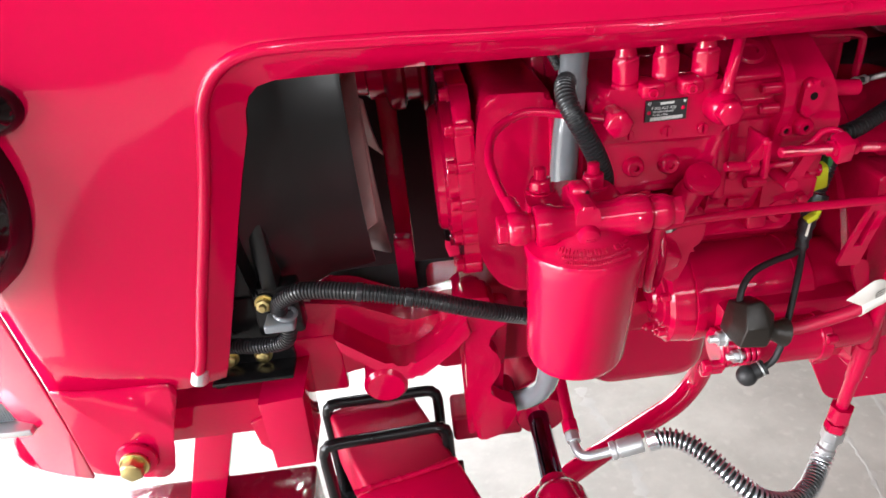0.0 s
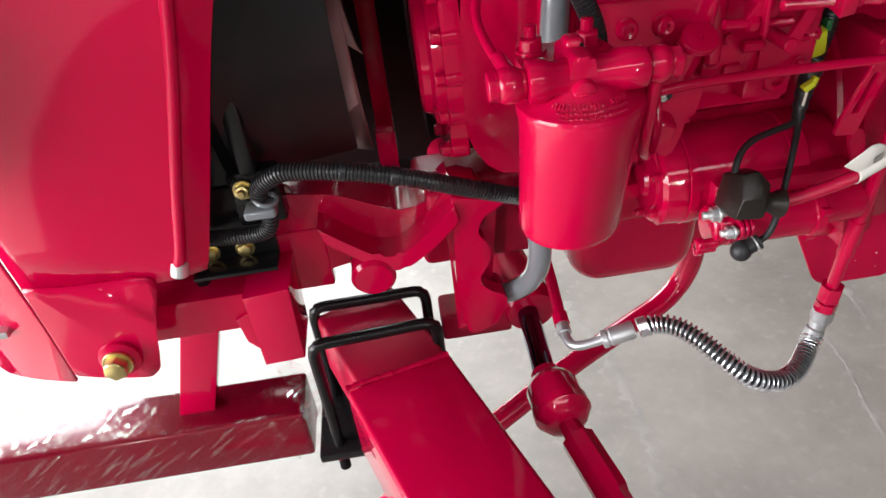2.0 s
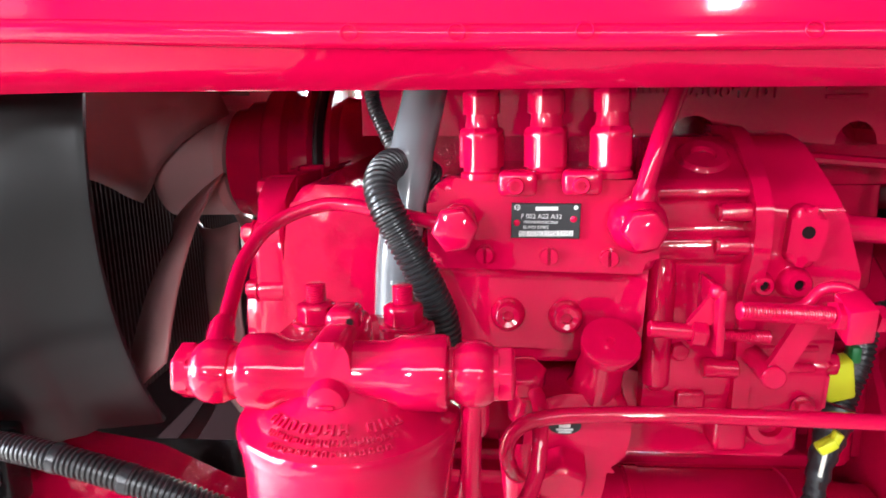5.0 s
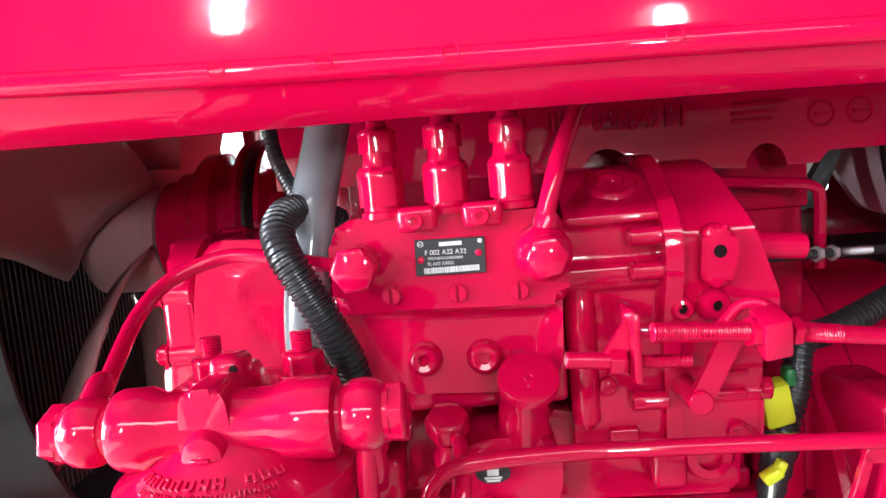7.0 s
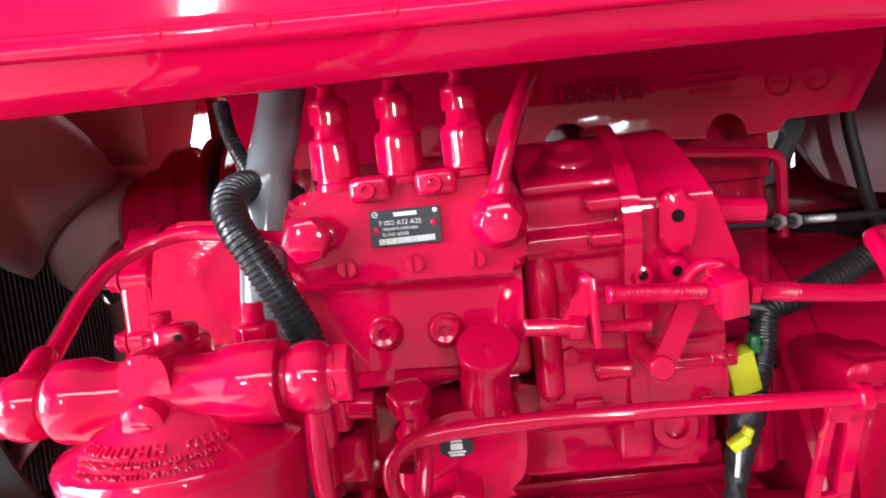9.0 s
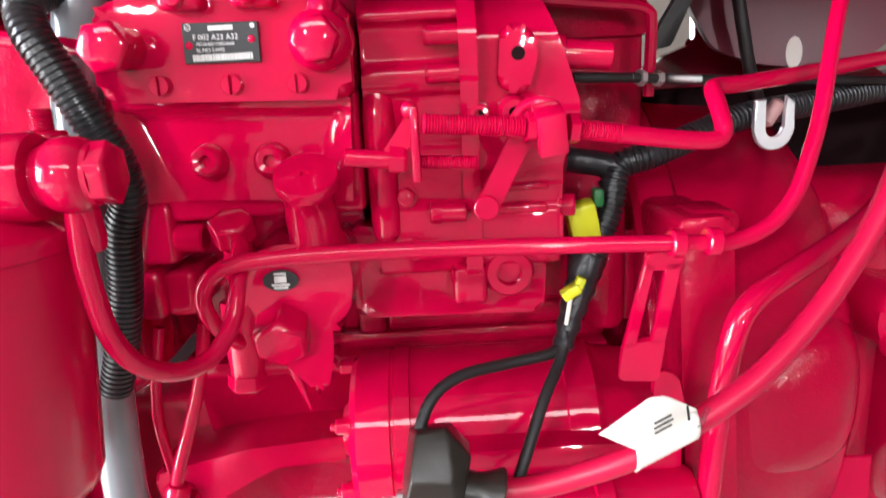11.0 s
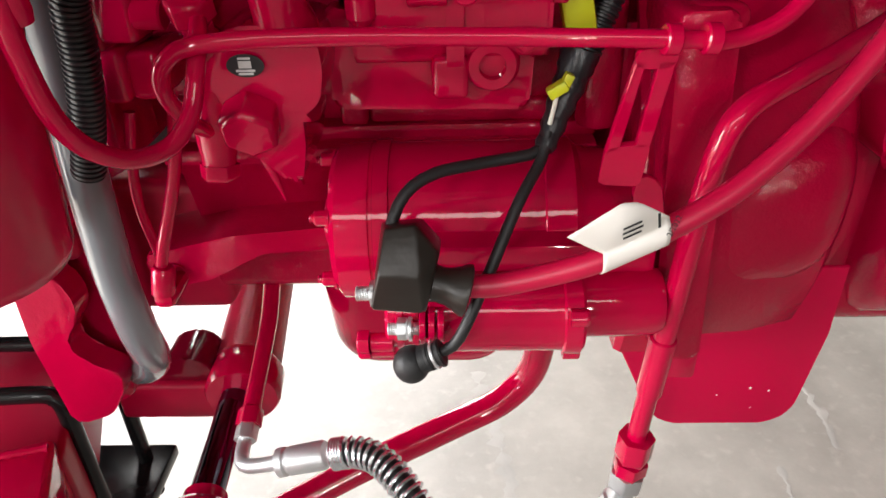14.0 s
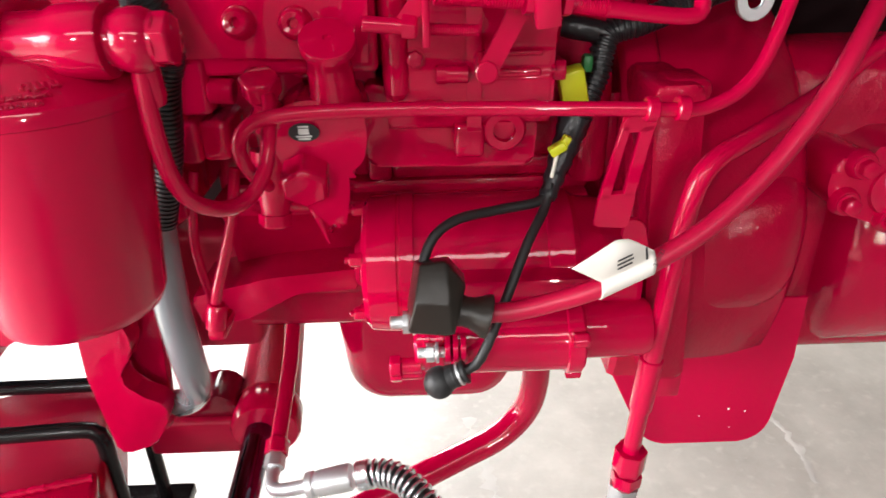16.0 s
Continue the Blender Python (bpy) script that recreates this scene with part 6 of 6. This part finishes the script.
b = tube(B(), [(0.1600, 0.5360, 0.9020), (0.1555, 0.5200, 0.9140), (0.1520, 0.5090, 0.9300), (0.1530, 0.5060, 0.9410), (0.1590, 0.5055, 0.9490), (0.1730, 0.5060, 0.9538), (0.2170, 0.5080, 0.9553), (0.2960, 0.5100, 0.9533), (0.3770, 0.5120, 0.9500), (0.4020, 0.5150, 0.9482), (0.4230, 0.5205, 0.9535), (0.4380, 0.5275, 0.9650), (0.4470, 0.5340, 0.9800), (0.4580, 0.5450, 1.0030), (0.4680, 0.5580, 1.0320), (0.4780, 0.5700, 1.0600), (0.495, 0.585, 1.10), (0.52, 0.60, 1.16)], 0.0041, 14)
part("tube", b, gloss, pipe3)
b = B()
for x0, x1 in ((0.3725, 0.3795), (0.3895, 0.3965)):
    rod(b, (x0, 0.5123, 0.9500), (x1, 0.5128, 0.9495), 0.0068, 20)
part("saddle_clip", b, gloss, pipe3)
brk = thing("pipe_bracket", (0.375, 0.54, 0.85), "red slotted flat bracket holding the fuel pipe", "bracket")
b = B()
prism(b, [(0.3640, 0.938), (0.3690, 0.938), (0.3640, 0.888), (0.3570, 0.886)], 0.5200, 0.5240, "y", 0.0006, 1)
prism(b, [(0.3745, 0.938), (0.3825, 0.938), (0.3790, 0.890), (0.3715, 0.888)], 0.5200, 0.5240, "y", 0.0006, 1)
prism(b, rounded([(0.3640, 0.944), (0.3825, 0.944), (0.3825, 0.934), (0.3636, 0.934)], 0.004), 0.5200, 0.5240, "y", 0.0006, 1)
prism(b, rounded([(0.3572, 0.8895), (0.3791, 0.8920), (0.3780, 0.8640), (0.3560, 0.8660)], 0.003), 0.5200, 0.5240, "y", 0.0006, 1)
bmesh.ops.transform(b, matrix=Matrix.Translation((0, 0.52, 0.94)) @ Matrix.Rotation(radians(14), 4, "X") @ Matrix.Translation((0, -0.52, -0.94)), verts=b.verts)
part("slotted_strap", b, gloss, brk)
b = prism(B(), rounded([(0.378, 0.872), (0.390, 0.868), (0.397, 0.835), (0.388, 0.825), (0.376, 0.858)], 0.004), 0.541, 0.546, "y", 0.001, 1)
part("foot", b, gloss, brk)

hydp = thing("hydraulic_pipe", (0.41, 0.53, 0.64), "red steel hydraulic pipe with a hex union", "pipe")
b = tube(B(), [(0.62, 0.66, 0.975), (0.56, 0.63, 0.948), (0.521, 0.60, 0.934), (0.482, 0.57, 0.926), (0.45, 0.55, 0.918), (0.430, 0.538, 0.913), (0.4175, 0.531, 0.904), (0.4130, 0.5300, 0.890), (0.4100, 0.5300, 0.870), (0.4070, 0.5310, 0.836), (0.4048, 0.5330, 0.788), (0.4022, 0.5360, 0.743), (0.4000, 0.5390, 0.696), (0.3990, 0.540, 0.672)], 0.0066, 18)
part("tube", b, gloss, hydp)
b = rod(B(), (0.4035, 0.5345, 0.768), (0.4012, 0.5372, 0.722), 0.0082, 20)
part("sleeve", b, gloss, hydp)
b = hexa(B(), (0.3995, 0.5395, 0.680), (-0.05, 0.03, -1), 0.022, 0.022, 0.2)
hexa(b, (0.3985, 0.5402, 0.657), (-0.05, 0.03, -1), 0.021, 0.013, 0.5)
part("union_nut", b, gloss, hydp)

hose = thing("hydraulic_hose", (0.27, 0.5, 0.6), "black hydraulic hose in a bright steel spring guard", "hose")
b = hexa(B(), (0.3975, 0.5405, 0.645), (-0.10, -0.02, -1), 0.0215, 0.016, 0.2)
lathe(b, [(0, 0.0095), (0.010, 0.0088), (0.012, 0.0105), (0.032, 0.0105), (0.034, 0.009)], (0.3958, 0.5400, 0.630), (-0.32, -0.12, -1), 22)
part("end_fitting", b, zinc, hose, "bright zinc hose end")
HOSE = [(0.3900, 0.5370, 0.609), (0.3780, 0.5260, 0.599), (0.3560, 0.5040, 0.598), (0.3260, 0.4840, 0.605), (0.2910, 0.4800, 0.619), (0.2650, 0.4970, 0.635), (0.2450, 0.5220, 0.648), (0.2260, 0.5430, 0.6525), (0.2100, 0.5535, 0.6505), (0.1940, 0.5565, 0.6465)]
b = tube(B(), HOSE, 0.0080, 16)
part("rubber_core", b, rubber, hose)
b = coil(B(), HOSE, 0.0104, 0.0015, 0.0058)
part("spring_guard", b, steel, hose, "bright steel spring guard")
run = Vector((0.965, -0.03, 0.26))
b = lathe(B(), [(0, 0.008), (0.001, 0.0113), (0.010, 0.0113), (0.011, 0.0100)], (0.1885, 0.5570, 0.6450), run, 24)
for k in range(5):
    torus(b, Vector((0.1895, 0.5569, 0.6453)) + run * 0.0021 * k, run, 0.0110, 0.0010, 22, 6)
part("guard_collar", b, steel, hose)
b = lathe(B(), [(0, 0.0095), (0.001, 0.0108), (0.006, 0.0108), (0.007, 0.0092), (0.0085, 0.0092), (0.010, 0.0106), (0.036, 0.0110), (0.038, 0.0098)], (0.1470, 0.5583, 0.6350), run, 26)
part("crimp", b, zinc, hose, "bright crimped ferrule")
b = tube(B(), [(0.1120, 0.5960, 0.6260), (0.1120, 0.5840, 0.6235), (0.1135, 0.5740, 0.6235), (0.1175, 0.5660, 0.6250), (0.1250, 0.5620, 0.6275), (0.1380, 0.5600, 0.6315), (0.1500, 0.5582, 0.6360)], 0.0057, 16)
part("elbow", b, zinc, hose, "bright zinc elbow")
b = hexa(B(), (0.1120, 0.5900, 0.6245), (0.0, 0.95, 0.30), 0.0160, 0.013, 0.2)
part("swivel_nut", b, zinc, hose)
stub = thing("hydraulic_stub_pipe", (0.12, 0.61, 0.69), "short red hydraulic pipe with a hex nut", "pipe")
b = tube(B(), [(0.1120, 0.604, 0.6285), (0.1125, 0.632, 0.640), (0.1130, 0.665, 0.653), (0.1130, 0.700, 0.668), (0.112, 0.73, 0.695), (0.11, 0.74, 0.74)], 0.0074, 16)
part("tube", b, gloss, stub)
b = hexa(B(), (0.1120, 0.6025, 0.6280), (0.0, 0.93, 0.36), 0.0185, 0.015, 0.3)
part("union_nut", b, gloss, stub)

front = thing("ribbed_conduit", (-0.08, 0.52, 0.88), "black corrugated conduit running along the frame", "conduit", "corrugated conduits")
b = ribbed(B(), [(-0.1780, 0.5370, 0.8950), (-0.1740, 0.5330, 0.9070), (-0.1600, 0.5260, 0.9180), (-0.1430, 0.5210, 0.9235), (-0.0970, 0.5115, 0.9210), (-0.0440, 0.5080, 0.9080), (-0.0100, 0.5085, 0.8950), (0.0300, 0.5160, 0.8760), (0.0600, 0.5300, 0.8580)], 0.0082, 0.0032, 0.0013)
part("corrugated_tube", b, conduit_mat, front)
for p in ((-0.0980, 0.5117, 0.9212), (-0.0560, 0.5086, 0.9112)):
    part("tape_band", rod(B(), Vector(p) - Vector((0.003, 0, -0.0008)), Vector(p) + Vector((0.003, 0, -0.0008)), 0.0086, 20), tape, front)
b = ribbed(B(), [(-0.1725, 0.5350, 0.8850), (-0.1735, 0.5350, 0.8700), (-0.1800, 0.5370, 0.8600), (-0.1950, 0.5410, 0.8550), (-0.2150, 0.5460, 0.8530), (-0.245, 0.555, 0.850)], 0.0078, 0.0032, 0.0013)
part("lower_tube", b, conduit_mat, front)
clampt = thing("hose_clamp", (-0.18, 0.53, 0.89), "grey plastic clamp with a yellow zinc bolt", "clamp")
b = box(B(), -0.193, -0.164, 0.523, 0.548, 0.8790, 0.8885, 0.003, 3)
torus(b, (-0.1720, 0.5345, 0.8930), (0.2, -0.1, 1), 0.0095, 0.0022, 24, 8)
part("saddle", b, grey, clampt)
b = bolt(B(), (-0.1915, 0.545, 0.9010), (0.0, -1, 0.1), 0.0125, 0.007, 0.002, 0.3, 0.005)
rod(b, (-0.1915, 0.570, 0.900), (-0.1915, 0.540, 0.9010), 0.006, 16)
part("bolt", b, brass, clampt, "yellow zinc-plated bolt")
b = B()
box(b, -0.205, -0.160, 0.548, 0.570, 0.86, 0.915, 0.004)
part("mounting_block", b, blackpaint, clampt)

sheath = thing("ribbed_conduit", (0.1, 0.52, 0.9), "black corrugated conduit looping round the grey hose", "conduit", "corrugated conduits")
b = ribbed(B(), [(0.1100, 0.5620, 1.0700), (0.1010, 0.5500, 1.0780), (0.0920, 0.5340, 1.0790), (0.0895, 0.5190, 1.0715), (0.0940, 0.5110, 1.0595), (0.1015, 0.5095, 1.0455), (0.1120, 0.5105, 1.0235), (0.1192, 0.5150, 1.0030), (0.1200, 0.5190, 0.9850), (0.1130, 0.5230, 0.9680), (0.1070, 0.5290, 0.9400), (0.0990, 0.5330, 0.9100), (0.0880, 0.5370, 0.8780)], 0.0086, 0.0030, 0.0010)
part("corrugated_tube", b, conduit_mat, sheath)
b = ribbed(B(), [(0.0780, 0.562, 1.125), (0.0810, 0.558, 1.110), (0.0850, 0.555, 1.100), (0.0920, 0.551, 1.086)], 0.0042, 0.0022, 0.0006)
part("thin_conduit", b, conduit_mat, sheath)
greyh = thing("breather_hose", (0.08, 0.55, 0.72), "grey plastic breather hose with a bent open end", "hose")
b = tube(B(), [(0.118, 0.590, 1.180), (0.113, 0.570, 1.140), (0.1075, 0.559, 1.110), (0.1020, 0.549, 1.085), (0.0985, 0.543, 1.058), (0.0940, 0.541, 1.030), (0.0910, 0.542, 0.990), (0.0870, 0.545, 0.940), (0.0810, 0.549, 0.890), (0.0770, 0.552, 0.850), (0.0760, 0.552, 0.810), (0.0770, 0.552, 0.787), (0.0765, 0.556, 0.762), (0.0735, 0.566, 0.738), (0.0660, 0.580, 0.716), (0.0545, 0.592, 0.700), (0.0430, 0.601, 0.690)], 0.0120, 24, 0.004)
part("tube", b, grey, greyh)
b = lathe(B(), [(0, 0.0095), (0.0004, 0.0095)], (0.0427, 0.6013, 0.6897), (-0.66, 0.50, -0.56), 20)
part("open_end", b, shade_mat, greyh)
stays = thing("dipstick_tube", (0.11, 0.55, 0.8), "thin red dipstick tube in front of the crankcase", "tube")
b = tube(B(), [(0.130, 0.565, 0.905), (0.1240, 0.560, 0.871), (0.1140, 0.556, 0.840), (0.1075, 0.552, 0.820), (0.1040, 0.548, 0.800)], 0.0038, 12)
lathe(b, [(0, 0.0070), (0.016, 0.0070), (0.018, 0.0055)], (0.1040, 0.548, 0.796), (0.2, 0.1, 1), 16)
part("tube", b, gloss, stays)
b = box(B(), 0.0975, 0.1105, 0.544, 0.575, 0.786, 0.796, 0.004)
part("foot", b, cast, stays)
b = tube(B(), [(0.100, 0.575, 0.90), (0.0945, 0.572, 0.868), (0.0920, 0.572, 0.840), (0.095, 0.575, 0.80)], 0.0032, 12)
single("overflow_tube", b, gloss, "thin red overflow tube beside the breather hose", "tube")

# ---- behind the engine, at its rear ----
tank = thing("fuel_tank_bracket", (0.54, 0.72, 1.0), "glossy maroon sheet panel with a cream oval patch", "panel")
b = prism(B(), rounded([(0.440, 1.18), (0.455, 1.075), (0.475, 1.040), (0.507, 1.027), (0.556, 1.022), (0.584, 1.030), (0.62, 1.06), (0.66, 1.18)], [0, 0.01, 0.008, 0.01, 0.01, 0.01, 0.01, 0]), 0.716, 0.724, "y", 0.003)
for v in b.verts:
    # the sheet leans away towards its top
    v.co.y += 0.041 * (v.co.z - 1.03) - 0.153 * (v.co.x - 0.53)
part("panel", b, tankmat, tank)
b = lathe(B(), [(0, 0.0115), (0.0008, 0.0113)], (0.531, 0.7165, 1.0345), (0, -1, 0), 28)
bmesh.ops.transform(b, matrix=Matrix.Translation((0.531, 0, 1.0345)) @ Matrix.Diagonal((0.5, 1, 1, 1)) @ Matrix.Translation((-0.531, 0, -1.0345)), verts=b.verts)
for v in b.verts:
    v.co.y += 0.041 * (v.co.z - 1.03) - 0.153 * (v.co.x - 0.53)
part("oval_plate", b, tagwhite, tank, "cream oval patch")
b = prism(B(), rounded([(0.440, 1.12), (0.452, 1.12), (0.460, 1.082), (0.443, 1.044), (0.425, 1.040), (0.434, 1.058), (0.446, 1.078)], 0.003), 0.722, 0.732, "y", 0.002)
part("edge_strap", b, rubber, tank, "black rubber strap")
# added plate; its darkened red stands for the shade behind the engine
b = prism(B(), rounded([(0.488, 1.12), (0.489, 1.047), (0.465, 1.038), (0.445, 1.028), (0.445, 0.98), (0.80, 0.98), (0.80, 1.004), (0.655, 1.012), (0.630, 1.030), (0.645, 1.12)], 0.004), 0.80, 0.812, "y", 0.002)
part("back_plate", b, shaded_red, tank, "added back plate in red darkened as shade")
hook = thing("stop_hook", (0.49, 0.65, 0.99), "pale zinc hook ring on the throttle cross-shaft", "hook")
b = B()
u_out = [(0.4730, 1.0045), (0.4728, 0.9900)] + [(0.4848 - 0.0120 * math.cos(a), 0.9870 - 0.0125 * math.sin(a)) for a in [math.pi * k / 10 for k in range(11)]] + [(0.4965, 1.0025), (0.4915, 1.0065)]
u_in = [(0.4912, 1.0010), (0.4910, 0.9880)] + [(0.4848 + 0.0062 * math.cos(a), 0.9875 - 0.0062 * math.sin(a)) for a in [math.pi * k / 8 for k in range(9)]] + [(0.4790, 0.9985), (0.4795, 1.0050)]
prism(b, u_out + u_in, 0.645, 0.649, "y", 0.0008, 1)
bmesh.ops.translate(b, vec=(-0.0172, -0.035, 0.0035), verts=b.verts)
part("ring", b, zinc, hook)
b = rod(B(), (0.4735, 0.617, 1.0068), (0.4640, 0.617, 0.9930), 0.0046, 18, 0.002)
part("pin", b, cream, hook)
cbl = thing("stop_cable", (0.42, 0.62, 1.03), "black stop cable with a bright threaded end", "cable")
b = tube(B(), [(0.345, 0.600, 1.027), (0.382, 0.610, 1.025), (0.436, 0.635, 1.021), (0.50, 0.655, 1.017), (0.62, 0.68, 1.01)], 0.0030, 12)
part("sheath", b, rubber, cbl)
b = B()
threads(b, (0.380, 0.609, 1.0252), (0.430, 0.632, 1.0215), 0.0028)
hexa(b, (0.3860, 0.6115, 1.0248), (1, 0.45, -0.07), 0.0085, 0.004)
hexa(b, (0.3980, 0.6172, 1.0239), (1, 0.45, -0.07), 0.0085, 0.004)
part("threaded_end", b, zinc, cbl, "bright threaded cable end")
b = tube(B(), [(0.330, 0.625, 1.073), (0.365, 0.627, 1.069), (0.388, 0.628, 1.0665), (0.3965, 0.629, 1.063), (0.3985, 0.629, 1.055), (0.3975, 0.630, 1.013)], 0.0036, 8)
part("bracket_wire", b, gloss, cbl)
b = tube(B(), [(0.478, 0.70, 1.15), (0.480, 0.70, 1.085), (0.486, 0.70, 1.05), (0.496, 0.705, 1.018), (0.512, 0.72, 0.995)], 0.0046, 14)
single("speedometer_cable", b, rubber, "black cable hanging down behind the engine", "cable")
b = B()
rod(b, (0.60, 0.68, 1.0), (0.70, 0.68, 1.0), 0.014, 20)
hexa(b, (0.602, 0.68, 1.0), (-1, 0, 0), 0.02, 0.012)
single("shaft_end", b, zinc, "pale zinc shaft end with a hex nut", "shaft")
